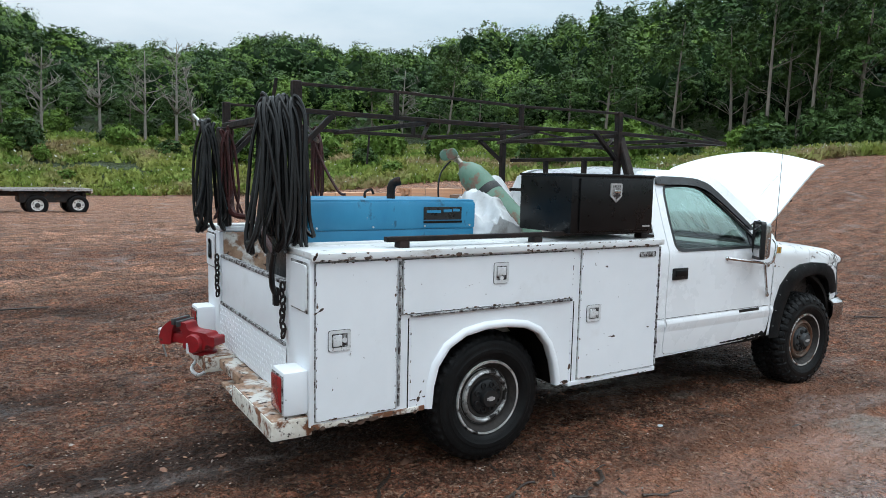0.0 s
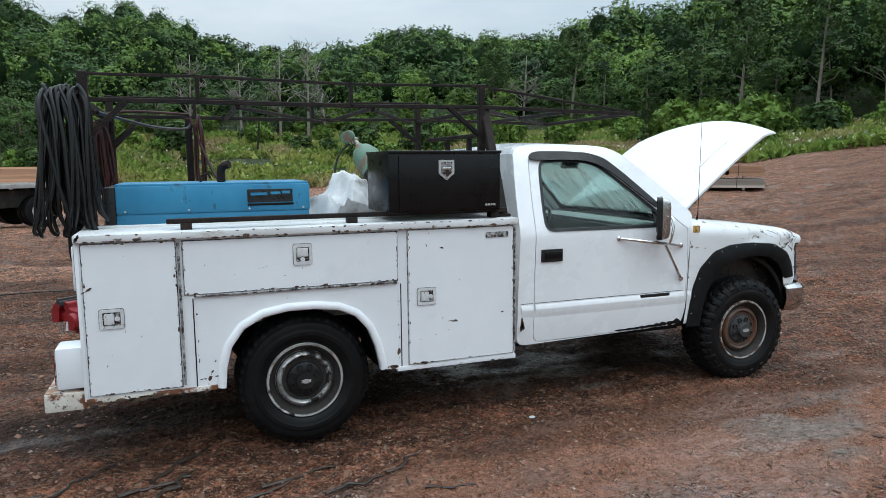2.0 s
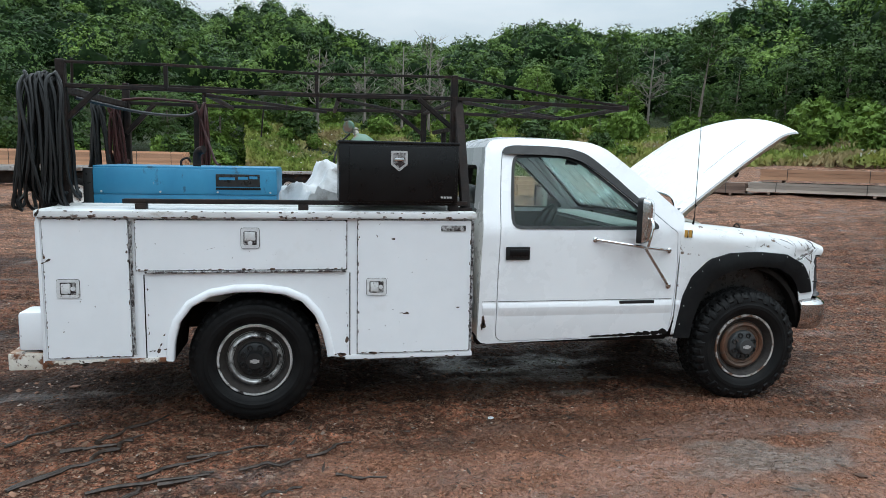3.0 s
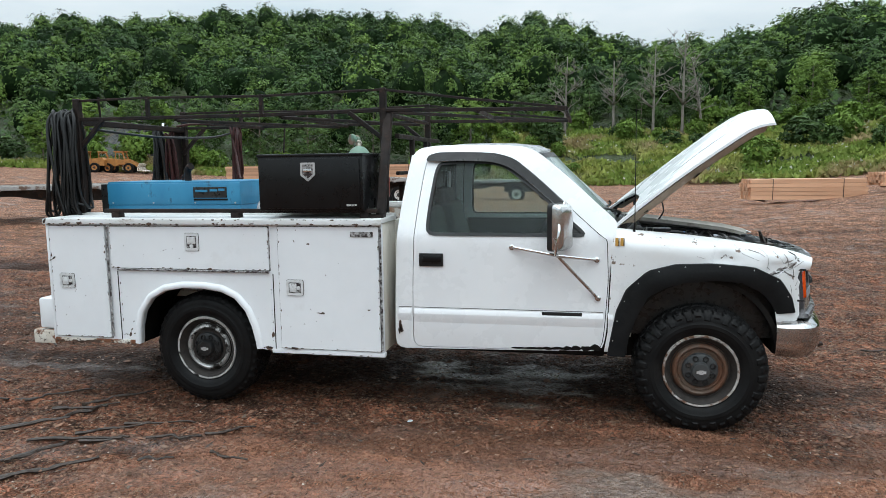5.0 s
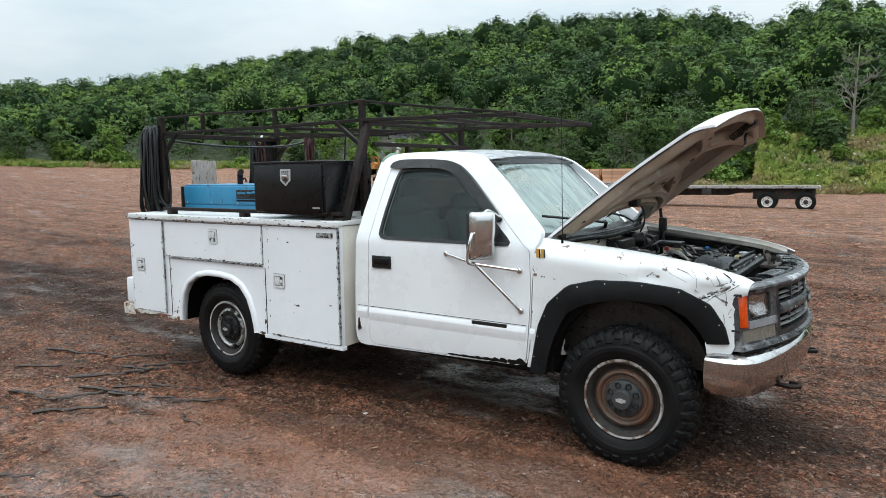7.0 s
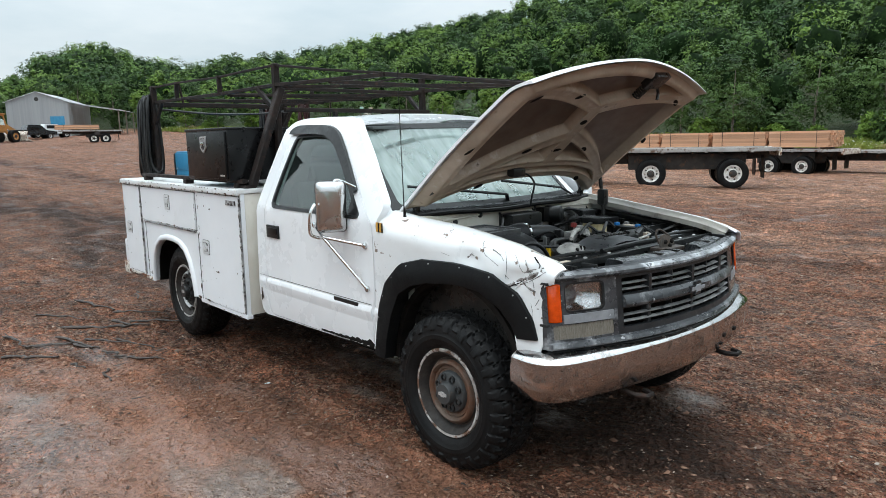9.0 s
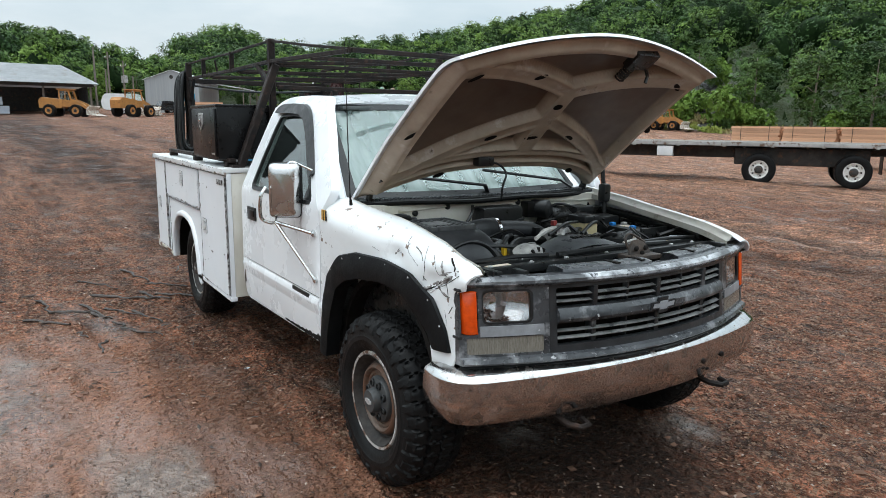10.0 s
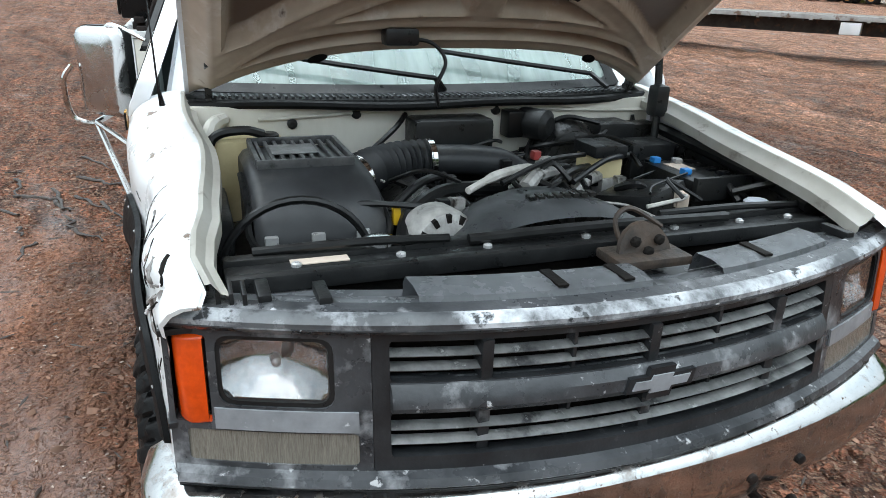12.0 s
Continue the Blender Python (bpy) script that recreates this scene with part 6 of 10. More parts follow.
# ---- wheels ----
def make_wheel(x, side, rim_mat, disc_mat, face_mat, hub_mat, z, face, wide, lug=1.0, radius=0.398):
    place = Matrix.Translation((x, side * face, z)) @ Matrix.Diagonal((1, side, 1, 1))
    bm = bm_new()
    # rim: barrel and bright lip, then the dished disc and its hub; the outside is at +y
    lathe(bm, [(0.205, -wide), (0.225, -wide + 0.01), (0.205, -wide + 0.03), (0.19, -wide * 0.5), (0.20, -0.05), (0.222, -0.022), (0.229, -0.004), (0.224, 0.004), (0.214, 0.002), (0.205, -0.010), (0.196, -0.018), (0.190, -0.032), (0.180, -0.062), (0.150, -0.07)], place, 48)
    wheel = part("wheel", bm, rim_mat, truck, "worn steel wheel", angle=38)
    bm = bm_new()
    lathe(bm, [(0.176, -0.052), (0.170, -0.046), (0.163, -0.030), (0.156, -0.021), (0.147, -0.018), (0.139, -0.023), (0.134, -0.036), (0.130, -0.05)], place, 48)
    part("wheel_disc", bm, disc_mat, wheel, "worn rolled edge of the wheel disc", angle=38)
    bm = bm_new()
    lathe(bm, [(0.137, -0.040), (0.129, -0.034), (0.120, -0.036), (0.112, -0.046), (0.02, -0.048)], place, 40)
    part("disc_face", bm, face_mat, wheel, "grimy sunken wheel face", angle=38)
    bm = bm_new()
    lathe(bm, [(0.212, 0.001), (0.203, -0.011), (0.192, -0.028), (0.183, -0.052), (0.172, -0.0545), (0.166, -0.042), (0.1665, -0.038), (0.173, -0.0505), (0.181, -0.048), (0.190, -0.025), (0.201, -0.0085), (0.210, 0.0035)], place, 48, True)
    part("brake_dust", bm, DUST, wheel, "dark grime in the dished rim")
    # tyre: sidewalls and a rounded tread moulded in zigzag blocks, with lugs down its shoulders
    n, rows = 40 * 8, []
    side_in = [(0.222, -0.10), (0.222, -0.016), (0.240, 0.008), (0.262, 0.018), (0.275, 0.022), (0.279, 0.0245), (0.300, 0.0245), (0.304, 0.022), (0.322, 0.020)]
    side_out = [(0.352, -wide - 0.014), (0.30, -wide - 0.024), (0.25, -wide - 0.01), (0.222, -wide + 0.012)]
    shoulder = [(0.328, 0.0195), (0.340, 0.016), (0.352, 0.0115)]
    cuts = (0.0, 0.02, 0.045, 0.075, 0.11, 0.15, 0.19, 0.215, 0.23, 0.255, 0.27, 0.33, 0.40, 0.455, 0.47, 0.50, 0.515, 0.58, 0.65, 0.725, 0.74, 0.765, 0.78, 0.85, 0.92, 0.96, 0.98, 1.0)
    tread = [(0.390 - (0.030 + 0.008 * (1 - lug)) * abs(2 * s - 1) ** 5, 0.006 - (wide + 0.012) * s) for s in cuts]
    bm = bm_new()
    for r, y in side_in + shoulder + tread + side_out:
        s, ring = (0.006 - y) / (wide + 0.012), []
        for j in range(n):
            lift, out, saw = 0.0, 0.0, abs((j % 8) / 4 - 1) * 2 - 1
            if (r, y) in tread:
                row = 0 if s < 0.243 else 1 if s < 0.485 else 2 if s < 0.752 else 3
                lean = (s * 9 if s < 0.5 else 9 - s * 9) * (0.6 if row in (0, 3) else 1.0) + (1.2 if int(s * 14) % 2 else 0.0)
                gap = (j + 4 * (row % 2) + round(lean)) % 8
                groove = any(lo < s < hi for lo, hi in ((0.222, 0.262), (0.462, 0.508), (0.732, 0.772)))
                lift = -0.003 if groove or gap == 0 and (lug > 0.5 or 0.1 < s < 0.9) else 0.0115
                if gap == 4 and 0.28 < s < 0.72:
                    lift = 0.006
                if s < 0.03 or s > 0.97:
                    lift *= 1.0 if (j // 8) % 2 and lug > 0.5 else 0.3
                elif 0.03 < s < 0.97:
                    out = 0.007 * saw * (1 if row % 2 else -1)
            elif (r, y) in shoulder:
                out = 0.0075 * lug if (j + 1) % 8 > 2 and ((j // 8) % 2 or r > 0.345) else 0.0
            a = 2 * math.pi * j / n
            q = r * radius / 0.398 + lift
            ring.append(bm.verts.new(place @ Vector((q * math.cos(a), y + out, q * math.sin(a)))))
        rows.append(ring)
    for a, b in zip(rows, rows[1:]):
        for j in range(n):
            bm.faces.new((a[j], a[(j + 1) % n], b[(j + 1) % n], b[j]))
    part("tyre", bm, RUBBER, wheel, "black all-terrain tyre with muddy tread", angle=30)
    bm = bm_new()
    lathe(bm, [(0.108, -0.052), (0.108, -0.030), (0.102, -0.020), (0.088, -0.014), (0.058, -0.010), (0.054, 0.018), (0.050, 0.024), (0.01, 0.026)], place, 32)
    cap = part("hub_cap", bm, hub_mat, wheel, "dark grey hub cap")
    for i in range(8):
        a = 2 * math.pi * (i + 0.5) / 8
        m = place @ Matrix.Translation((0.079 * math.cos(a), -0.016, 0.079 * math.sin(a)))
        bm = bm_new()
        lathe(bm, [(0.0185, -0.006), (0.0185, 0.008), (0.0165, 0.011), (0.0125, 0.011), (0.0115, 0.002), (0.002, 0.002)], m, 14)
        part("lug_boss", bm, BLACK_PLASTIC, cap)
    bm = bm_new()
    box(bm, -0.028, 0.028, 0.024, 0.029, -0.008, 0.008, 0.0, place)
    box(bm, -0.012, 0.012, 0.0245, 0.0295, -0.013, 0.013, 0.0, place)
    part("cap_emblem", bm, STEEL, wheel, "pale cap emblem")
    return wheel


for s in (-1, 1):
    make_wheel(0.0, s, RIM, RIM_DISC, DUST, BLACK_PLASTIC, 0.402, 0.955, 0.25, 0.15)
    make_wheel(3.338, s, RUSTY_LIP, RUSTY_RIM, RUSTY_RIM, HUB_GREY, 0.392, 0.952, 0.25)

# chassis under the truck
for y in (-0.42, 0.42):
    part("chassis_rail", boxed(-1.12, 3.85, y - 0.04, y + 0.04, 0.50, 0.66, 0.01), DARK, truck)
for x in (0.0, 3.338):
    bm = bm_new()
    tube(bm, [(x, -0.72, 0.40), (x, 0.72, 0.40)], 0.05, 10)
    bmesh.ops.create_icosphere(bm, subdivisions=2, radius=0.15, matrix=Matrix.Translation((x, 0.05, 0.40)))
    part("axle", bm, DARK, truck)
part("underbody", boxed(1.5, 3.75, -0.72, 0.72, 0.40, 0.60, 0.04), DARK, truck)

LATCH_PLATE = mat("scuffed_latch_paint", (0.74, 0.75, 0.76), (0.60, 0.60, 0.60), 30, (0.3, 0.5), metal=0.1, spots=((0.16, 0.14, 0.12), 45, 0.60, 0.68, 0.7))
DEEP_RUST = mat("deep_rust_plate", (0.40, 0.25, 0.16), (0.19, 0.092, 0.052), 10, (0.5, 0.8), spots=((0.60, 0.57, 0.53), 9, 0.47, 0.58, 0.8), fine=((0.045, 0.026, 0.02), 24, 0.56, 0.64, 0.9), bump=0.4, bump_scale=60)
# ---- service body ----
BODY_ARCH = [(-0.455, 0.44), (-0.445, 0.56), (-0.415, 0.67), (-0.345, 0.765), (-0.235, 0.825), (-0.10, 0.848), (0.05, 0.848), (0.19, 0.83), (0.29, 0.785), (0.365, 0.70), (0.41, 0.59), (0.435, 0.48), (0.44, 0.44)]


def on_side(side, y):
    return lambda u, v, d: Vector((u, side * (y - d), v))


def latch(x, y, z, side, parent, w=0.12, h=0.105, tall=False, rear=False):
    """A chromed paddle latch in its dished plate."""
    if tall:
        w, h = h, w
    def to(u, v, d):
        return Vector((y - d, -u, v)) if rear else Vector((u, side * (y - d), v))
    ring = rounded([(x - w / 2, z - h / 2), (x + w / 2, z - h / 2), (x + w / 2, z + h / 2), (x - w / 2, z + h / 2)], 0.015)
    hole = rounded([(x - w * 0.36, z - h * 0.34), (x + w * 0.36, z - h * 0.34), (x + w * 0.36, z + h * 0.34), (x - w * 0.36, z + h * 0.34)], 0.008)
    sgn = -1 if rear else 1
    bm = sheet(bm_new(), ring, lambda u, v, d: to(u, v, sgn * (-0.006 + d)), 0.007, [hole], 0.03, 0)
    sheet(bm, hole, lambda u, v, d: to(u, v, sgn * (-0.0008 + d)), 0.002, (), 0.03, 0)
    plate = part("latch", bm, LATCH_PLATE, parent, "white-painted paddle latch")
    rim = rounded([(x - w / 2 - 0.002, z - h / 2 - 0.002), (x + w / 2 + 0.002, z - h / 2 - 0.002), (x + w / 2 + 0.002, z + h / 2 + 0.002), (x - w / 2 - 0.002, z + h / 2 + 0.002)], 0.016)
    part("latch_gasket", sheet(bm_new(), rim, lambda u, v, d: to(u, v, sgn * (-0.0015 + d)), 0.002, (), 0.05, 0), DARK, plate)
    dark = rounded([(x - w * 0.34, z - h * 0.32), (x + w * 0.34, z - h * 0.32), (x + w * 0.34, z + h * 0.32), (x - w * 0.34, z + h * 0.32)], 0.008)
    part("latch_recess", sheet(bm_new(), dark, lambda u, v, d: to(u, v, sgn * (-0.0022 + d)), 0.002, (), 0.05, 0), WORN, plate)
    bm = bm_new()
    p = to(x - (0 if tall else w * 0.10), z + (h * 0.09 if tall else 0), sgn * -0.005)
    pu, pv = (w * 0.29, h * 0.20) if tall else (w * 0.20, h * 0.27)
    if rear:
        box(bm, p.x - 0.006, p.x + 0.004, p.y - pu, p.y + pu, p.z - pv, p.z + pv, 0.004)
    else:
        box(bm, p.x - pu, p.x + pu, p.y - 0.006, p.y + 0.006, p.z - pv, p.z + pv, 0.004)
    q = to(x + (0 if tall else w * 0.22), z - (h * 0.24 if tall else 0), sgn * -0.003)
    m = Matrix.Translation(q)
    lathe(bm, [(0.013, -0.006), (0.013, 0.006), (0.009, 0.008)], m @ (Matrix.Rotation(radians(90), 4, "Z") if rear else Matrix()), 12)
    part("latch_paddle", bm, LATCH_PLATE, parent)


def compartment_door(name, x0, x1, z0, z1, side, label=""):
    poly = rounded([(x0, z0), (x1, z0), (x1, z1), (x0, z1)], 0.012)
    d = part(name, sheet(bm_new(), poly, on_side(side, 1.052), 0.016, (), 0.12, 0.15), BODY_WHITE, truck, label)
    gap = [(x0 - 0.006, z0 - 0.006), (x1 + 0.006, z0 - 0.006), (x1 + 0.006, z1 + 0.006), (x0 - 0.006, z1 + 0.006)]
    part("door_gap", sheet(bm_new(), gap, on_side(side, 1.0425), 0.004, (), 0.2, 0), WORN, d, "dark worn joint round the door")
    return d


CHIPPED = mat("paint_chipped_to_rust", (0.030, 0.022, 0.019), (0.12, 0.065, 0.042), 40, (0.5, 0.8), bump=0.3, bump_scale=90)
FLAKES = random.Random(11)


def chips(parent, runs, y, side):
    """Flakes of paint gone along edges: each run is its two ends, their number and their usual size."""
    bm = bm_new()
    for (x0, z0), (x1, z1), count, size in runs:
        along = Vector((x1 - x0, z1 - z0)).normalized()
        for _ in range(count):
            k, s = FLAKES.random(), size * math.exp(FLAKES.gauss(0, 0.55))
            cx, cz = x0 + (x1 - x0) * k + FLAKES.gauss(0, size * 0.25), z0 + (z1 - z0) * k + FLAKES.gauss(0, size * 0.25)
            slim, n = FLAKES.uniform(0.2, 0.6), FLAKES.randint(6, 9)
            ring = []
            for i in range(n):
                a, q = 2 * math.pi * i / n, s * FLAKES.uniform(0.5, 1.1)
                u, w = q * math.cos(a), q * slim * math.sin(a)
                ring.append((cx + along.x * u - along.y * w, cz + along.y * u + along.x * w))
            bm.faces.new([bm.verts.new((px, side * y, pz)) for px, pz in ring])
    bmesh.ops.recalc_face_normals(bm, faces=bm.faces[:])
    bmesh.ops.solidify(bm, geom=bm.faces[:], thickness=0.0012)
    tagged(part("paint_wear", bm, CHIPPED, parent), "dark flakes where the paint is gone", kind="stuff")


def hinge(parent, a, b, y, side):
    """A piano hinge: a knuckled rod and leaf."""
    bm = bm_new()
    a, b = Vector(a), Vector(b)
    n = int((b - a).length / 0.035)
    pts, radii = [], []
    for i in range(n):
        for f, r in ((0.02, 0.0048), (0.06, 0.007 + 0.001 * (i % 2)), (0.92, 0.007 + 0.001 * (i % 2)), (0.96, 0.0048)):
            p = a.lerp(b, (i + f) / n)
            pts.append((p.x, side * y, p.y)), radii.append(r)
    tube(bm, pts, radii, 6)
    part("hinge", bm, WORN, parent, "worn piano hinge")


def make_pack(side):
    outline = [(-1.155, 0.455), (-0.60, 0.44)] + BODY_ARCH + [(0.55, 0.43), (1.343, 0.43), (1.343, 1.30), (-1.148, 1.30)]
    part("side_panel", sheet(bm_new(), outline, on_side(side, 1.04), 0.03, (), 0.08, 0.12), BODY_WHITE, truck, "white service body side with worn paint")
    # box behind the panel
    y0, y1 = sorted((side * 0.70, side * 1.008))
    for x0, x1, z0 in ((-1.15, -0.47, 0.46), (0.46, 1.34, 0.44), (-0.47, 0.46, 0.95)):
        part("compartment", boxed(x0, x1, y0, y1, z0, 1.298, 0.004), DIRTY_WHITE if x1 > 1 else BODY_WHITE, truck)
    bm = bm_new()
    n = len(BODY_ARCH)
    rows = []
    for i, (x, z) in enumerate(BODY_ARCH):
        a = Vector(BODY_ARCH[min(i + 1, n - 1)]) - Vector(BODY_ARCH[max(i - 1, 0)])
        nr = Vector((-a.y, a.x)).normalized()
        rows.append([bm.verts.new((x + nr.x * o, side * y, z + nr.y * o)) for o, y in ((0.0, 1.01), (0.0, 1.052), (0.005, 1.060), (0.028, 1.060), (0.042, 1.052), (0.047, 1.038))])
    for a, b in zip(rows, rows[1:]):
        for j in range(5):
            bm.faces.new((a[j], a[j + 1], b[j + 1], b[j]))
    bmesh.ops.recalc_face_normals(bm, faces=bm.faces[:])
    bmesh.ops.solidify(bm, geom=bm.faces[:], thickness=0.004)
    bmesh.ops.recalc_face_normals(bm, faces=bm.faces[:])
    part("arch_lip", bm, BODY_WHITE, truck, angle=60)
    bm = bm_new()
    rows = [[bm.verts.new((x, side * y, z)) for y in (1.005, 0.60)] for x, z in BODY_ARCH]
    for a, b in zip(rows, rows[1:]):
        bm.faces.new((a[0], a[1], b[1], b[0]))
    bmesh.ops.solidify(bm, geom=bm.faces[:], thickness=0.006)
    part("wheel_well", bm, DARK, truck)
    d = compartment_door("compartment_door", -1.135, -0.685, 0.478, 1.28, side, "white vertical compartment door")
    latch(-1.012, 1.053, 0.885, side, d)
    hinge(d, (-0.668, 0.485), (-0.668, 1.275), 1.052, side)
    chips(d, [((-1.133, 0.50), (-1.133, 1.27), 16, 0.008), ((-1.12, 0.481), (-0.70, 0.481), 14, 0.010), ((-1.12, 1.278), (-0.70, 1.278), 9, 0.006), ((-0.688, 0.49), (-0.688, 1.27), 18, 0.006), ((-1.11, 0.52), (-0.72, 1.24), 5, 0.004), ((-1.14, 1.03), (-1.10, 1.05), 3, 0.010)], 1.0529, side)
    d = compartment_door("compartment_door", -0.645, 0.555, 0.985, 1.276, side, "white drop-down compartment door over the wheel")
    latch(-0.007, 1.053, 1.173, side, d, tall=True)
    hinge(d, (-0.60, 0.972), (0.555, 0.972), 1.05, side)
    chips(d, [((-0.63, 0.988), (0.54, 0.988), 26, 0.007), ((-0.642, 1.0), (-0.642, 1.27), 9, 0.006), ((0.552, 1.0), (0.552, 1.27), 7, 0.006), ((-0.55, 1.05), (0.5, 1.25), 6, 0.004)], 1.0529, side)
    d = compartment_door("compartment_door", 0.625, 1.325, 0.455, 1.28, side, "white vertical compartment door next to the cab")
    latch(0.738, 1.053, 0.872, side, d)
    hinge(d, (1.337, 0.46), (1.337, 1.28), 1.05, side)
    chips(d, [((0.64, 0.458), (1.31, 0.458), 18, 0.009), ((0.628, 0.48), (0.628, 1.26), 14, 0.006), ((1.322, 0.48), (1.322, 1.26), 16, 0.006), ((0.68, 0.60), (1.28, 0.74), 4, 0.005), ((0.80, 1.17), (1.0, 1.14), 2, 0.010), ((0.86, 0.70), (0.94, 0.705), 2, 0.012)], 1.0529, side)
    bm = bm_new()
    box(bm, 1.135, 1.29, *sorted((side * 1.052, side * 1.058)), 1.215, 1.25, 0.004)
    part("maker_plate", bm, WORN, d, "small scuffed maker plate")
    # joints of the panel below the drop-down door
    for x in (-0.607, 0.577):
        part("panel_joint", boxed(x - 0.003, x + 0.003, *sorted((side * 1.036, side * 1.0425)), 0.45, 0.96, 0), DARK, truck)
    # rusty lower edge
    for x0, x1, z in ((-1.16, -0.50, 0.435), (0.55, 1.35, 0.415)):
        part("lower_edge", boxed(x0, x1, *sorted((side * 1.0, side * 1.046)), z, z + 0.028, 0.004), RUSTED if x0 < 0 else BODY_WHITE, truck, "rust-streaked lower edge")
    # lid with a rolled drip edge
    bm = bm_new()
    box(bm, -1.165, 1.35, *sorted((side * 0.69, side * 1.055)), 1.302, 1.335, 0.006)
    lid = part("lid", bm, LID, truck, "worn white lid with flaking paint and water stains")
    bm = bm_new()
    box(bm, -1.168, 1.353, *sorted((side * 1.052, side * 1.072)), 1.292, 1.331, 0.007)
    part("drip_edge", bm, LID, lid)
    chips(lid, [((-1.15, 1.296), (1.34, 1.296), 60, 0.010), ((-1.15, 1.327), (1.34, 1.327), 34, 0.008), ((-1.16, 1.29), (-1.14, 1.33), 5, 0.010)], 1.0727, side)
    chips(truck, [((-0.60, 0.50), (-0.47, 0.52), 6, 0.012), ((-0.55, 0.47), (-0.50, 0.62), 5, 0.009), ((-0.59, 0.55), (-0.59, 0.93), 10, 0.007), ((0.56, 0.46), (0.56, 0.93), 8, 0.006), ((0.46, 0.45), (0.58, 0.45), 5, 0.010)], 1.0409, side)
    chips(truck, [((-1.15, 0.44), (-0.52, 0.44), 22, 0.016), ((0.56, 0.42), (1.34, 0.42), 9, 0.009)], 1.0468, side)
    bm = bm_new()
    box(bm, -1.166, 1.351, *sorted((side * 0.700, side * 0.725)), 1.330, 1.350, 0.006)
    part("lid_rib", bm, LID, lid)


for s in (-1, 1):
    make_pack(s)
part("bed_floor", boxed(-1.14, 1.35, -0.70, 0.70, 0.72, 0.76, 0.004), DIRTY_WHITE, truck, "grimy bed floor")
part("bed_front", boxed(1.325, 1.35, -0.70, 0.70, 0.76, 1.30, 0.004), DIRTY_WHITE, truck)
for s in (-1, 1):
    part("bed_wall", boxed(-1.14, 1.32, *sorted((s * 0.688, s * 0.699)), 0.76, 1.295, 0.002), DEEP_RUST, truck, "peeling rust-brown bed wall")

# rear: tailgate, tread plate, step bumper, lamps
tg = part("tailgate", boxed(-1.165, -1.13, -0.69, 0.66, 0.80, 1.13, 0.010), BODY_WHITE, truck, "white tailgate with chipped edges")
part("tailgate_edge", boxed(-1.172, -1.125, -0.692, 0.662, 1.122, 1.145, 0.008), WORN, tg, "chipped top edge")
part("tailgate_foot", boxed(-1.178, -1.125, -0.692, 0.662, 0.792, 0.812, 0.006), WORN, tg)
# rust hole low on the cab's rear corner
chips(truck, [((1.436, 0.575), (1.440, 0.635), 9, 0.020)], flank(0.605) + 0.0015, -1)
bm = bm_new()
box(bm, -1.168, -1.15, -0.72, 0.72, 0.50, 0.792, 0.004)
riser = part("tread_plate", bm, BODY_WHITE, truck, "white painted tread plate")
bm = bm_new()
for i in range(34):
    for j in range(8):
        y, z = -0.70 + i * 0.0418, 0.52 + j * 0.034
        box(bm, -0.002, 0.001, -0.011, 0.011, -0.003, 0.003, 0, Matrix.Translation((-1.1685, y, z)) @ Matrix.Rotation(radians(45 if (i + j) % 2 else -45), 4, "X"))
tagged(part("tread_lugs", bm, BODY_WHITE, riser), kind="stuff")
for side in (-1, 1):
    y0, y1 = sorted((side * 0.70, side * 1.045))
    rear = part("rear_panel", boxed(-1.168, -1.148, y0, y1, 0.45, 1.30, 0.004), BODY_WHITE, truck)
    poly = rounded([(-1.02, 1.04), (-0.80, 1.04), (-0.80, 1.27), (-1.02, 1.27)], 0.02)
    d = part("rear_door", sheet(bm_new(), [(-side * u, v) for u, v in poly] if side > 0 else poly, lambda u, v, dd: Vector((-1.182 + dd, u, v)), 0.012, (), 0.08, 0), BODY_WHITE, truck, "small white rear compartment door")
    part("rear_door_gap", sheet(bm_new(), [(u * 1.0, v) for u, v in ([(-1.032, 1.028), (-0.788, 1.028), (-0.788, 1.282), (-1.032, 1.282)] if side < 0 else [(0.788, 1.028), (1.032, 1.028), (1.032, 1.282), (0.788, 1.282)])], lambda u, v, dd: Vector((-1.172 + dd, u, v)), 0.003, (), 0.2, 0), WORN, d)
    latch(-side * 0.91 * -1 if side < 0 else -0.91, -1.183, 1.16, side, d, w=0.14, h=0.08, tall=True, rear=True)
    # lamp housing
    lamp = part("tail_lamp", boxed(-1.295, -1.165, *sorted((side * 0.845, side * 1.03)), 0.52, 0.745, 0.018), BODY_WHITE, truck, "white tail lamp box with red lens")
    part("lamp_lens", boxed(-1.305, -1.285, *sorted((side * 0.862, side * 1.010)), 0.54, 0.715, 0.008), RED_LENS, lamp, "red tail lamp lens")
    part("lamp_bezel", boxed(-1.299, -1.288, *sorted((side * 0.853, side * 1.02)), 0.53, 0.726, 0.006), WORN, lamp)
    # step
    bm = bm_new()
    box(bm, -1.36, -1.145, *sorted((side * 0.32, side * 1.03)), 0.405, 0.505, 0.012)
    step = part("step_bumper", bm, RUSTED, truck, "rusted white step bumper")
    part("step_tread", boxed(-1.352, -1.15, *sorted((side * 0.326, side * 1.022)), 0.503, 0.509, 0.002), DEEP_RUST, step, "rusted tread of the step")
bm = bm_new()
box(bm, -1.27, -1.15, -0.33, 0.33, 0.43, 0.49, 0.01)
box(bm, -1.30, -1.18, -0.16, 0.16, 0.36, 0.385, 0.006)
part("hitch_plate", bm, DEEP_RUST, truck, "rusted hitch plate")
bm = bm_new()
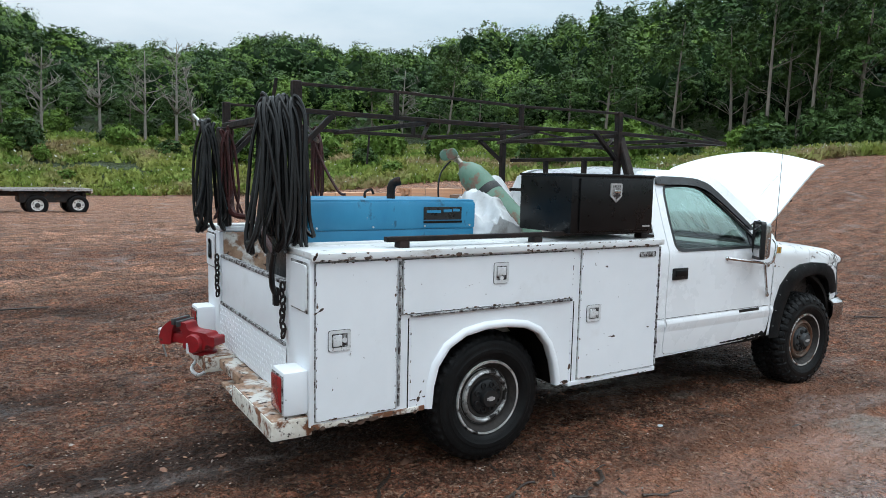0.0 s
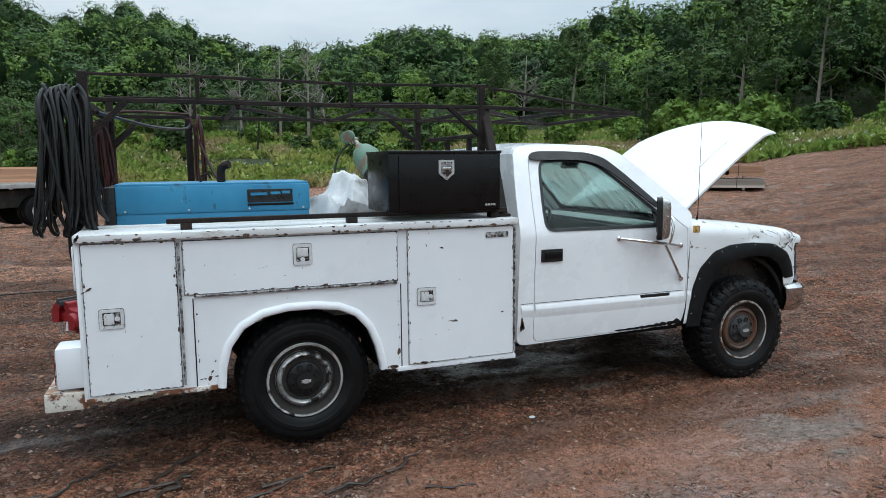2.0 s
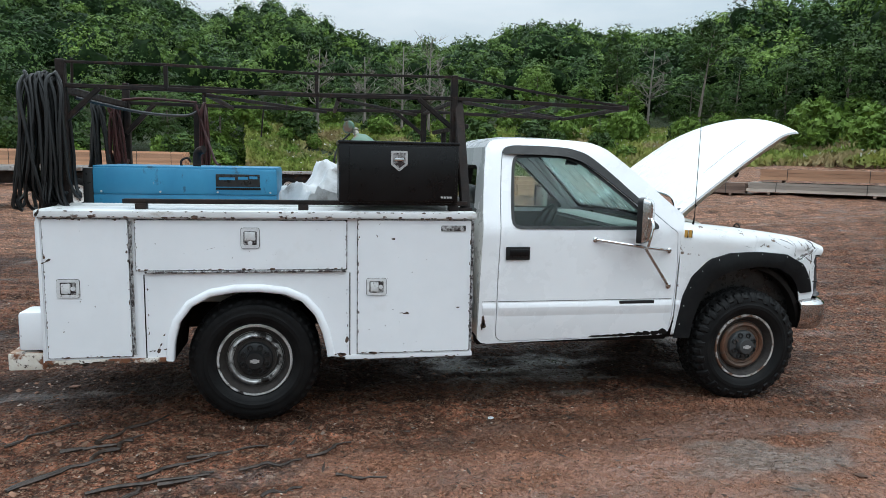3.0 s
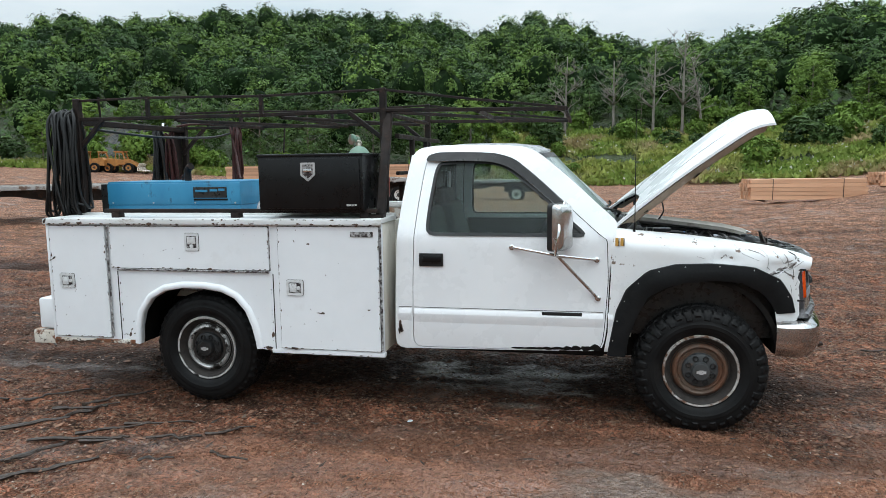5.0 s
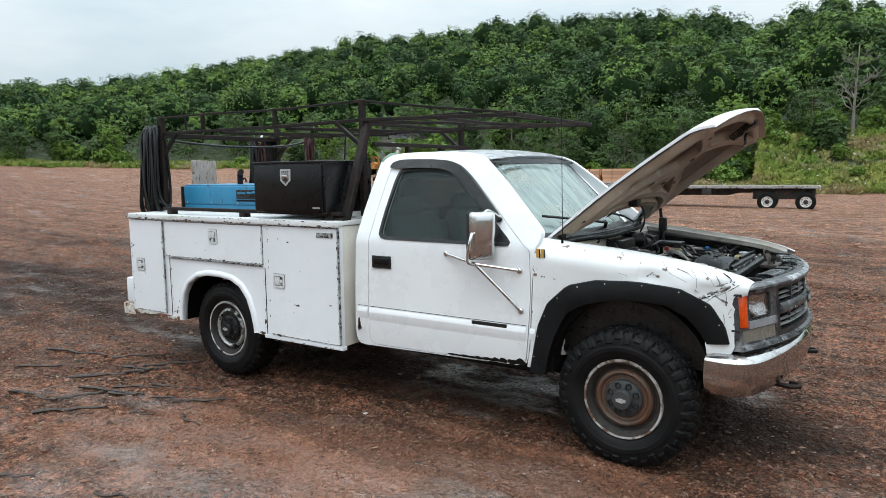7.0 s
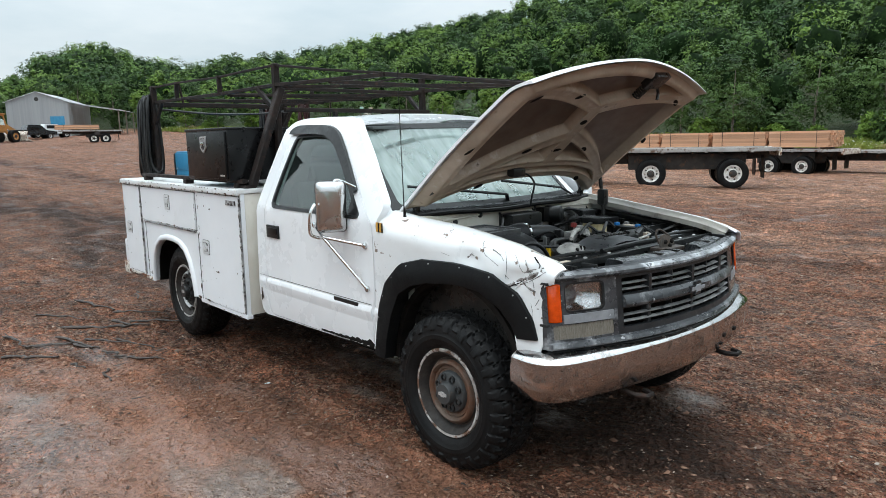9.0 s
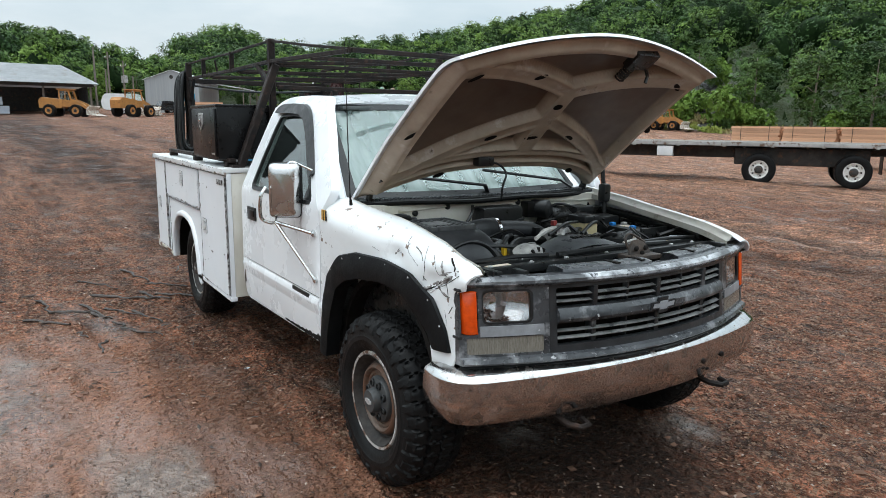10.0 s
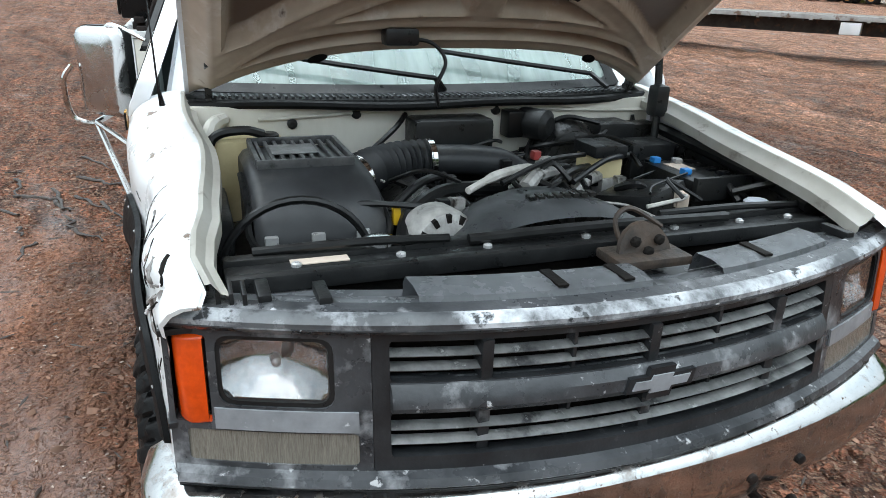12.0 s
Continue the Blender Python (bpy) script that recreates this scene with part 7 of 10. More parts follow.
tube(bm, wire([(-1.35, 0.62, 0.42), (-1.40, 0.55, 0.38), (-1.38, 0.42, 0.37), (-1.33, 0.36, 0.42)]), 0.012, 7)
part("hitch_ring", bm, STEEL, truck)
for y in (-0.71, 0.68):
    bm = bm_new()
    for i in range(8):
        m = pose(-1.19, y + 0.012 * math.sin(i * 1.7), 1.12 - i * 0.036, 0, 20 * math.sin(i * 2.3), 90 + 90 * (i % 2) + 35)
        tube(bm, [m @ Vector((0.014 * math.cos(a), 0, 0.026 * math.sin(a))) for a in np.linspace(0, 6.283, 10, endpoint=False)], 0.0065, 6, True)
    part("tailgate_chain", bm, RACK, truck, "black tailgate chain")

# ---- things carried on the body ----
vise = thing("bench_vise", "red bench vise bolted to the step bumper", "vise", (-1.30, 0.47, 0.505))


def own(name, bm, m, parent, label=""):
    """A part whose mesh is given in the world's axes, under a thing that stands elsewhere."""
    ob = part(name, bm, m, parent, label)
    ob.matrix_parent_inverse = parent.matrix_basis.inverted()
    return ob


bm = bm_new()
lathe(bm, [(0.082, 0), (0.084, 0.016), (0.066, 0.024), (0.064, 0.062), (0.05, 0.066)], Matrix.Translation((-1.33, 0.47, 0.505)) @ Matrix.Rotation(radians(90), 4, "X"), 24)
own("swivel_base", bm, RED, vise)
V = Matrix.Translation((-1.40, 0.50, 0.612)) @ Matrix.Rotation(radians(-52), 4, "Z") @ Matrix.Scale(1.12, 4)


def cast_shape(bm, outline, half):
    """A casting with the given side view, half as wide to each side of the vise's middle."""
    sheet(bm, rounded(outline, 0.010), lambda u, v, d: V @ Vector((u, half - d, v)), 2 * half, (), 0.03, 0)
    bmesh.ops.bevel(bm, geom=[e for e in bm.edges if e.is_manifold and e.calc_face_angle() > 1.2], offset=0.006, segments=2, affect="EDGES")


bm = bm_new()
cast_shape(bm, [(-0.03, -0.060), (0.12, -0.060), (0.135, -0.020), (0.165, -0.028), (0.195, -0.028), (0.195, 0.026), (0.150, 0.026), (0.135, 0.044), (0.03, 0.048), (0.002, 0.056), (-0.010, 0.092), (-0.050, 0.098), (-0.056, 0.062), (-0.034, 0.030)], 0.048)
lathe(bm, [(0.050, -0.075), (0.058, -0.062), (0.058, 0.062), (0.050, 0.075)], V @ Matrix.Translation((0.055, 0, -0.022)), 20)
own("fixed_jaw", bm, RED, vise)
bm = bm_new()
box(bm, -0.15, 0.0, -0.030, 0.030, -0.038, 0.022, 0.008, V)
own("slide_bar", bm, RED, vise)
bm = bm_new()
cast_shape(bm, [(-0.205, -0.052), (-0.125, -0.048), (-0.118, 0.006), (-0.112, 0.045), (-0.090, 0.085), (-0.070, 0.112), (-0.105, 0.106), (-0.155, 0.080), (-0.192, 0.044), (-0.210, 0.0)], 0.046)
own("moving_jaw", bm, RED, vise)
bm = bm_new()
box(bm, -0.096, -0.074, -0.072, 0.072, 0.080, 0.116, 0.004, V)
box(bm, -0.062, -0.044, -0.072, 0.072, 0.070, 0.104, 0.004, V)
own("jaw_plates", bm, HUB_GREY, vise, "dull steel jaw plates")
bm = bm_new()
tube(bm, [V @ Vector((-0.20, 0, -0.005)), V @ Vector((-0.245, 0, -0.005))], 0.017, 10)
tube(bm, [V @ Vector((-0.232, 0.0, 0.02)), V @ Vector((-0.232, 0.012, -0.08)), V @ Vector((-0.226, 0.03, -0.15))], 0.0075, 7)
bmesh.ops.create_icosphere(bm, subdivisions=2, radius=0.020, matrix=Matrix.Translation(V @ Vector((-0.236, 0, 0.02))))
own("screw_handle", bm, STEEL, vise, "steel screw and handle")
bm = bm_new()
tube(bm, [V @ Vector((0.02, -0.072, -0.02)), V @ Vector((0.035, -0.085, -0.075))], 0.008, 8)
own("lock_lever", bm, STEEL, vise, "bright steel lock lever")

# toolbox
toolbox = thing("truck_toolbox", "glossy black steel toolbox standing on the body lid", "toolbox", (0.87, -0.81, 1.375))
own("box_body", boxed(0.51, 1.235, -1.055, -0.55, 1.385, 1.75, 0.010), BLACK, toolbox)
own("box_lid", boxed(0.505, 1.24, -1.063, -0.545, 1.738, 1.757, 0.006), BLACK, toolbox)
own("drop_door", boxed(0.57, 1.215, -1.070, -1.052, 1.40, 1.728, 0.007), BLACK, toolbox)
shield = [(0.818, 1.70), (0.918, 1.70), (0.918, 1.618), (0.868, 1.578), (0.818, 1.618)]
own("latch_plate", sheet(bm_new(), rounded(shield, 0.008), lambda u, v, d: Vector((u, -1.078 + d, v)), 0.01, (), 0.03, 0), STEEL, toolbox, "steel latch plate")
inner = [(0.832, 1.688), (0.904, 1.688), (0.904, 1.625), (0.868, 1.597), (0.832, 1.625)]
own("latch_dish", sheet(bm_new(), inner, lambda u, v, d: Vector((u, -1.0795 + d, v)), 0.002, (), 0.03, 0), WORN, toolbox)
own("latch_handle", boxed(0.84, 0.896, -1.088, -1.079, 1.64, 1.656, 0.003), CHROME, toolbox)
bm = bm_new()
for i in range(4):
    box(bm, 1.125 + i * 0.018, 1.139 + i * 0.018, -1.0725, -1.0700, 1.418, 1.430, 0)
own("maker_mark", bm, STEEL, toolbox, "small pale maker mark bars")

# rail on feet along the lid
for side in (-1,):
    rail = thing("lid_rail", "black steel rail on short feet along the lid", "rail", (0.3, -0.98, 1.337))
    bm = bm_new()
    box(bm, -0.72, 1.31, -1.00, -0.955, 1.368, 1.395, 0.004)
    own("rail_bar", bm, RACK, rail)
    for x in (-0.62, 0.30, 1.22):
        own("rail_foot", boxed(x - 0.03, x + 0.03, -1.01, -0.945, 1.335, 1.37, 0.004), RACK, rail)

# ladder rack
rack = thing("ladder_rack", "rusty black steel ladder rack over the truck bed and cab", "ladder rack", (0.7, 0, 1.34))
YN = 0.70


def rack_bar(name, a, b, w, h=None):
    bm = bm_new()
    bar(bm, a, b, w, h)
    return own(name, bm, RACK, rack)


def rack_line(name, pts, w):
    bm = bm_new()
    for a, b in zip(pts, pts[1:]):
        bar(bm, a, b, w)
    return own(name, bm, RACK, rack)


for side in (-1, 1):
    y = side * YN
    tip = (2.50, side * 0.66, 2.025)
    rack_line("upper_rail", [(-1.11, y, 2.185), (-0.52, y, 2.19), (0.38, y, 2.172 if side < 0 else 2.165), (0.80, y, 2.18), (1.27, y * 0.97, 2.188), (1.90, y * 0.95, 2.105), (2.50, side * 0.66, 2.035)], 0.016)
    rack_line("lower_rail", [(-1.12, y, 2.048), (0.4, y, 2.04), (1.27, y * 0.98, 2.05), tip], 0.025)
    for x in (-0.52, 0.38):
        rack_bar("rail_post", (x, y, 2.04), (x, y, 2.185), 0.035, 0.022)
    rack_bar("rear_post", (-1.11, y, 1.34), (-1.11, y, 2.20), 0.05)
    rack_bar("front_post", (1.27, y * 0.97, 1.34), (1.27, y * 0.97, 2.20), 0.045)
    rack_bar("brace", (-1.10, y, 1.84), (-0.90, y, 2.04), 0.03)
    rack_bar("brace", (1.26, y * 0.97, 1.86), (1.03, y, 2.04), 0.03)
    if side > 0:
        rack_bar("middle_post", (-0.57, 0.66, 1.34), (-0.57, 0.66, 2.04), 0.05)
        rack_bar("brace", (-1.11, 0.66, 1.80), (-0.95, 0.66, 1.97), 0.03)
        rack_bar("side_plate", (-1.16, 0.62, 1.345), (-1.16, 0.62, 2.02), 0.13, 0.05)
    else:
        # leaning headache post beside the cab
        rack_bar("leaning_post", (1.31, -0.93, 1.345), (1.30, -0.66, 2.03), 0.06, 0.05)
        rack_bar("post_foot", (1.24, -0.95, 1.345), (1.34, -0.95, 1.345), 0.08, 0.02)
for i, x in enumerate((-1.12, -0.30, 0.52, 1.27, 1.92, 2.50)):
    rack_bar("cross_bar", (x, -YN + (0.05 if x > 1.9 else 0), 2.03), (x, YN - (0.05 if x > 1.9 else 0), 2.03 if x < 2.4 else 2.02), 0.026 if i else 0.045)
rack_bar("diagonal", (-0.30, -0.68, 2.02), (0.45, 0.68, 2.02), 0.022)
rack_bar("diagonal", (0.52, -0.68, 2.02), (1.20, 0.66, 2.02), 0.022)
rack_bar("diagonal", (1.27, -0.66, 2.04), (2.45, 0.64, 2.02), 0.022)
rack_bar("cab_guard", (1.36, -0.67, 1.875), (1.36, 0.67, 1.875), 0.030)
rack_bar("cab_guard", (1.36, -0.67, 1.62), (1.36, 0.67, 1.62), 0.026)
for y in (-0.25, 0.20):
    rack_bar("guard_post", (1.36, y, 1.33), (1.36, y, 1.87), 0.035)
rack_bar("hanging_rod", (-0.05, 0.62, 2.02), (-0.07, 0.62, 1.80), 0.012)
rack_bar("hook_rod", (-1.15, -0.40, 2.05), (-1.13, -0.44, 2.24), 0.016)

# welder
welder = thing("engine_welder", "blue engine-driven welder in the truck bed", "welder", (-0.43, -0.3, 0.76))
own("lower_case", boxed(-1.0, 0.12, -0.578, 0.0, 0.765, 1.40, 0.012), BLUE, welder)
own("side_cover", boxed(-1.0, 0.125, -0.585, 0.005, 1.395, 1.565, 0.018), BLUE, welder, "blue side cover with a label panel")
own("top_cover", boxed(-1.0, 0.12, -0.57, -0.01, 1.555, 1.577, 0.008), BLUE, welder)
own("end_panel", boxed(-1.06, -0.998, -0.575, -0.01, 0.80, 1.56, 0.01), BLACK_PLASTIC, welder, "black control end panel")
own("name_panel", boxed(-0.26, 0.015, -0.590, -0.584, 1.452, 1.532, 0.002), ENGINE, welder, "dark worn label panel")
bm = bm_new()
for i, (a, b) in enumerate(((-0.24, -0.14), (-0.12, -0.06), (-0.05, 0.0))):
    box(bm, a, b, -0.5925, -0.5895, 1.495 + 0.004 * i, 1.512 + 0.004 * i, 0)
own("label_bars", bm, BLUE, welder)
own("vent_slot", boxed(-0.26, 0.02, -0.5895, -0.584, 1.432, 1.445, 0.001), DARK, welder)
bm = bm_new()
for x in (-0.95, -0.60, -0.25, 0.08):
    lathe(bm, [(0.007, 0), (0.006, 0.004)], Matrix.Translation((x, -0.585, 1.415)) @ Matrix.Diagonal((1, -1, 1, 1)), 8)
own("bolts", bm, STEEL, welder)
bm = bm_new()
tube(bm, wire([(-0.40, -0.42, 1.56), (-0.40, -0.42, 1.64), (-0.385, -0.43, 1.675), (-0.35, -0.45, 1.688)], 5), 0.026, 12)
own("exhaust_pipe", bm, RACK, welder, "black exhaust stub")
bm = bm_new()
tube(bm, wire([(-0.52, -0.30, 1.575), (-0.52, -0.30, 1.61), (-0.48, -0.30, 1.63), (-0.46, -0.30, 1.60)], 4), 0.008, 6)
own("fuel_cap", bm, RACK, welder)

# gas cylinder with regulator
cyl = thing("gas_cylinder", "worn green gas cylinder leaning in the bed with a regulator", "gas cylinder", (0.78, 0.05, 0.76))
ax = (Vector((0.71, 0.44, 1.80)) - Vector((1.03, -0.46, 0.98)))
CM = Matrix.Translation((1.03, -0.46, 0.98)) @ ax.to_track_quat("Y", "Z").to_matrix().to_4x4()
L = ax.length
bm = bm_new()
lathe(bm, [(0.08, -0.1), (0.115, -0.08), (0.115, L - 0.18), (0.108, L - 0.10), (0.08, L - 0.03), (0.045, L + 0.005), (0.035, L + 0.03)], CM, 28)
own("bottle", bm, GREEN, cyl)
bm = bm_new()
lathe(bm, [(0.116, L - 0.36), (0.118, L - 0.35), (0.118, L - 0.30), (0.116, L - 0.29)], CM, 28)
own("strap", bm, BLACK_PLASTIC, cyl, "black strap")
bm = bm_new()
lathe(bm, [(0.022, L + 0.02), (0.022, L + 0.09), (0.03, L + 0.095), (0.03, L + 0.115)], CM, 12)
c = CM @ Vector((0, L + 0.07, 0))
for dy, dz in ((0.05, 0.055), (0.13, 0.05)):
    q = c + Vector((-0.05, dy, dz))
    tube(bm, [c, q], 0.012, 7)
own("valve", bm, ALUMINIUM, cyl, "brass and steel valve")
for dy, dz in ((0.03, 0.055), (0.13, 0.05)):
    bm = bm_new()
    q = c + Vector((-0.05, dy, dz))
    lathe(bm, [(0.042, 0.0), (0.048, 0.006), (0.048, 0.03), (0.040, 0.036)], Matrix.Translation(q) @ Matrix.Rotation(radians(-35), 4, "Z") @ Matrix.Diagonal((1, -1, 1, 1)), 20)
    own("gauge", bm, GREEN, cyl, "green gauge")
bm = bm_new()
tube(bm, wire([c + Vector((-0.05, 0.05, 0.0)), c + Vector((-0.14, 0.05, -0.10)), c + Vector((-0.18, 0.02, -0.25)), c + Vector((-0.16, 0.0, -0.45))]), 0.008, 6)
own("gauge_hose", bm, HOSE, cyl)

# crumpled sheet
def make_tarp():
    t = thing("tarpaulin", "crumpled grey plastic sheet heaped in the bed", "tarpaulin", (0.38, -0.12, 1.0))
    bm = bm_new()
    n = 34
    g = []
    for i in range(n + 1):
        row = []
        for j in range(n + 1):
            u, v = i / n, j / n
            x, y = 0.13 + 0.46 * u, -0.50 + 0.75 * v
            peak = 1.675 - 0.30 * abs(u - 0.72) ** 1.2 - 0.42 * abs(v - 0.5) ** 1.3
            fold = 0.15 * abs(noise.noise((x * 5.2, y * 4.2, 0.3))) + 0.07 * abs(noise.noise((x * 11, y * 9, 4.1))) + 0.02 * abs(noise.noise((x * 26, y * 24, 2.1)))
            row.append(bm.verts.new((x + 0.05 * noise.noise((x * 5, y * 5, 9)), y, max(1.30, peak - fold))))
        g.append(row)
    for i in range(n):
        for j in range(n):
            bm.faces.new((g[i][j], g[i][j + 1], g[i + 1][j + 1], g[i + 1][j]))
    rim = [e for e in bm.edges if e.is_boundary]
    ret = bmesh.ops.extrude_edge_only(bm, edges=rim)
    for v in [v for v in ret["geom"] if isinstance(v, bmesh.types.BMVert)]:
        v.co.z = 0.80
    own("sheet", bm, TARP, t)


make_tarp()
bag = thing("canvas_bag", "dark grey canvas bag leaning beside the gas cylinder", "bag", (0.95, 0.2, 0.8))
bm = bm_new()
tube(bm, wire([(0.98, -0.05, 0.85), (0.93, 0.10, 1.25), (0.86, 0.26, 1.62), (0.84, 0.30, 1.72)], 5), [0.13, 0.14, 0.14, 0.14, 0.14, 0.13, 0.14, 0.13, 0.14, 0.13, 0.12, 0.11, 0.10, 0.09, 0.07, 0.03], 14)
own("bag_body", bm, TARP, bag)
jug = thing("red_jug", "red plastic jug in the bed", "jug", (0.92, 0.45, 1.5))
own("jug_body", boxed(0.88, 0.97, 0.40, 0.50, 1.40, 1.58, 0.02), RED, jug)


# hoses
def coil(name, label, cx, cy, top, bottom, loops, width, depth, material, r=0.0125, axis="x"):
    """Loops of hose hung over a hook."""
    t = thing(name, label, "hose", (cx, cy, bottom))
    for i in range(loops):
        w = width * (0.25 + 0.75 * random.random()) / 2
        off = depth * (i / max(1, loops - 1) - 0.5) + random.uniform(-0.012, 0.012)
        zt, zb = top - random.uniform(0.0, 0.05), bottom + random.uniform(0, 0.16) * (1 if i % 3 else 0.2)
        ph, sway = random.uniform(-0.04, 0.04), random.uniform(-0.13, 0.13)
        pts = []
        for k in range(26):
            a = 2 * math.pi * k / 26
            c, s = math.cos(a), math.sin(a)
            z = (zt + zb) / 2 + (zt - zb) / 2 * math.copysign(abs(c) ** 0.55, c)
            q = w * math.copysign(abs(s) ** 0.8, s) * (0.70 + 0.55 * (1 - (z - zb) / (zt - zb)))
            o = off + sway * (zt - z) + 0.016 * math.sin(3 * a + ph * 50)
            pts.append((cx + (q if axis == "x" else o), cy + (o if axis == "x" else q), z))
        bm = bm_new()
        tube(bm, pts, r, 7, True)
        own("hose_loop", bm, material, t)
    return t


coil("hose_coil", "thick bundle of black welding cable hung on the rack", -1.21, -0.73, 2.12, 1.30, 24, 0.18, 0.19, HOSE, 0.0105, "y")
coil("hose_coil", "black cable coil hung on the far rack post", -1.28, 0.53, 2.07, 1.31, 8, 0.075, 0.06, HOSE, 0.012, "y")
coil("hose_coil", "red and black gas hose coil hung on the rack post", -0.50, 0.58, 2.06, 1.50, 5, 0.07, 0.08, RED_HOSE, 0.009, "x")
coil("hose_coil", "dark red hose coil hung behind the rear rack post", -1.15, 0.52, 2.03, 1.40, 4, 0.05, 0.05, RED_HOSE, 0.009, "y")
for label, pts, r, m in (("black cable hanging below the coil", [(-1.22, -0.70, 1.35), (-1.23, -0.66, 1.22), (-1.22, -0.63, 1.12), (-1.19, -0.60, 1.06)], 0.016, HOSE),
                         ("long black cable end hanging from the coil", [(-1.30, 0.60, 2.02), (-1.34, 0.66, 1.80), (-1.34, 0.66, 1.45), (-1.32, 0.56, 1.33), (-1.29, 0.48, 1.36)], 0.010, HOSE),
                         ("black cable strung across the rack", [(-1.05, -0.66, 1.98), (-0.8, -0.2, 1.93), (-0.6, 0.3, 1.94), (-0.55, 0.62, 2.0)], 0.010, HOSE),
                         ("red hose laid along the rack", [(-1.12, 0.60, 2.06), (-0.95, 0.56, 2.075), (-0.75, 0.58, 2.07), (-0.56, 0.60, 2.06)], 0.011, RED_HOSE),
                         ("pale red hose end looped from the rack", [(-0.56, 0.56, 2.04), (-0.48, 0.50, 1.80), (-0.40, 0.40, 1.60), (-0.36, 0.36, 1.575)], 0.010, RED_HOSE),
                         ("dark red hoses lying in the bed by the tailgate", [(-1.10, -0.30, 1.25), (-1.08, 0.05, 1.38), (-1.05, 0.3, 1.42), (-1.12, 0.5, 1.44), (-1.10, 0.62, 1.60)], 0.02, RED_HOSE)):
    t = thing("hose", label, "hose", pts[-1])
    bm = bm_new()
    tube(bm, wire(pts, 7), r, 8)
    own("hose_line", bm, m, t)
clamp = thing("ground_clamp", "steel cable clamp hanging from the welding cable", "clamp", (-1.30, 0.62, 2.03))
bm = bm_new()
box(bm, -1.32, -1.28, 0.56, 0.66, 2.02, 2.06, 0.008)
bar(bm, (-1.30, 0.64, 2.05), (-1.33, 0.70, 2.10), 0.02, 0.012)
own("clamp_jaw", bm, STEEL, clamp)
bm = bm_new()
bar(bm, (-1.19, -0.60, 1.10), (-1.19, -0.60, 1.00), 0.035, 0.03)
holder = thing("electrode_holder", "black electrode holder at the end of the cable", "welding tool", (-1.19, -0.60, 1.0))
own("grip", bm, RACK, holder)

# towing mirrors on braced arms
def make_mirror(side):
    c = Vector((2.50, side * 1.05, 1.285))
    bm = bm_new()
    shape = rounded([(-0.085, -0.145), (0.085, -0.145), (0.085, 0.145), (-0.085, 0.145)], 0.03)
    turned = Matrix.Translation(c) @ Matrix.Rotation(side * radians(35), 4, "Z")
    rows = [[bm.verts.new(turned @ Vector((dx, u * k, v * q))) for u, v in shape] for dx, k, q in ((-0.048, 0.93, 0.96), (-0.04, 1, 1), (-0.012, 0.98, 0.99), (0.010, 0.92, 0.95), (0.024, 0.82, 0.88), (0.032, 0.68, 0.77), (0.036, 0.5, 0.62))]
    for r0, r1 in zip(rows, rows[1:]):
        for i in range(len(shape)):
            k = (i + 1) % len(shape)
            bm.faces.new((r0[i], r0[k], r1[k], r1[i]))
    bm.faces.new(rows[0][::-1]), bm.faces.new(rows[-1])
    bmesh.ops.recalc_face_normals(bm, faces=bm.faces[:])
    head = part("side_mirror", bm, HAZED, truck, "chromed towing mirror on braced arms", angle=25)
    facing = lambda u, v, d: turned @ Vector((-0.054 + d, u, v))
    part("mirror_frame", sheet(bm_new(), [(u * 1.02, v * 1.012) for u, v in shape], facing, 0.034, [[(-0.067, -0.125), (0.067, -0.125), (0.067, 0.125), (-0.067, 0.125)]], 0.05, 0), BLACK_PLASTIC, head, "black mirror frame")
    part("mirror_glass", boxed(-0.050, -0.047, -0.069, 0.069, -0.062, 0.127, 0.0, turned), CHROME, head)
    part("spot_mirror", boxed(-0.052, -0.047, -0.069, 0.069, -0.127, -0.070, 0.001, turned), CHROME, head)
    bm = bm_new()
    tube(bm, wire([(c.x, c.y - side * 0.02, c.z + 0.13), (c.x + 0.01, c.y - side * 0.05, c.z + 0.15), (c.x + 0.04, side * 0.905, c.z + 0.105)], 4), 0.007, 7)
    part("upper_arm", bm, CHROME, head)
    e = Vector((2.47, side * 1.09, 1.115))
    bm = bm_new()
    tube(bm, wire([(c.x - 0.02, side * 1.14, c.z + 0.02), (c.x - 0.02, side * 1.17, c.z - 0.03), (e.x - 0.01, side * 1.165, e.z + 0.03), (e.x, side * 1.12, e.z), e], 5), 0.009, 8)
    part("bow", bm, CHROME, head)
    for p, w in (((2.18, side * 0.968, 1.15), 0.010), ((2.705, side * 0.972, 1.077), 0.010), ((2.715, side * 0.972, 0.835), 0.010)):
        bm = bm_new()
        tube(bm, [e, p], w, 8)
        lathe(bm, [(0.018, -0.012), (0.018, 0.006), (0.010, 0.012)], Matrix.Translation(p) @ Matrix.Diagonal((1, side, 1, 1)), 10)
        part("brace_rod", bm, HAZED, head)


for s in (-1, 1):
    make_mirror(s)
# unit mark on the fender, shown as plain bars
bm = bm_new()
for x in (2.815, 2.845):
    box(bm, x, x + 0.018, -0.972, -0.9665, 1.165, 1.215, 0)
part("fender_mark", bm, STICKER, truck, "two small orange and black bars")
bm = bm_new()
for x in (2.8335, 2.8635):
    box(bm, x, x + 0.006, -0.972, -0.9665, 1.163, 1.213, 0)
part("mark_shadow", bm, BLACK, truck)

# ---- front end ----
def nose_x(y):
    return 4.125 - 0.275 * y * y


def nose(off=0.0):
    return lambda u, v, d: Vector((nose_x(u) + off - d - (v - 0.90) * 0.10, u, v))


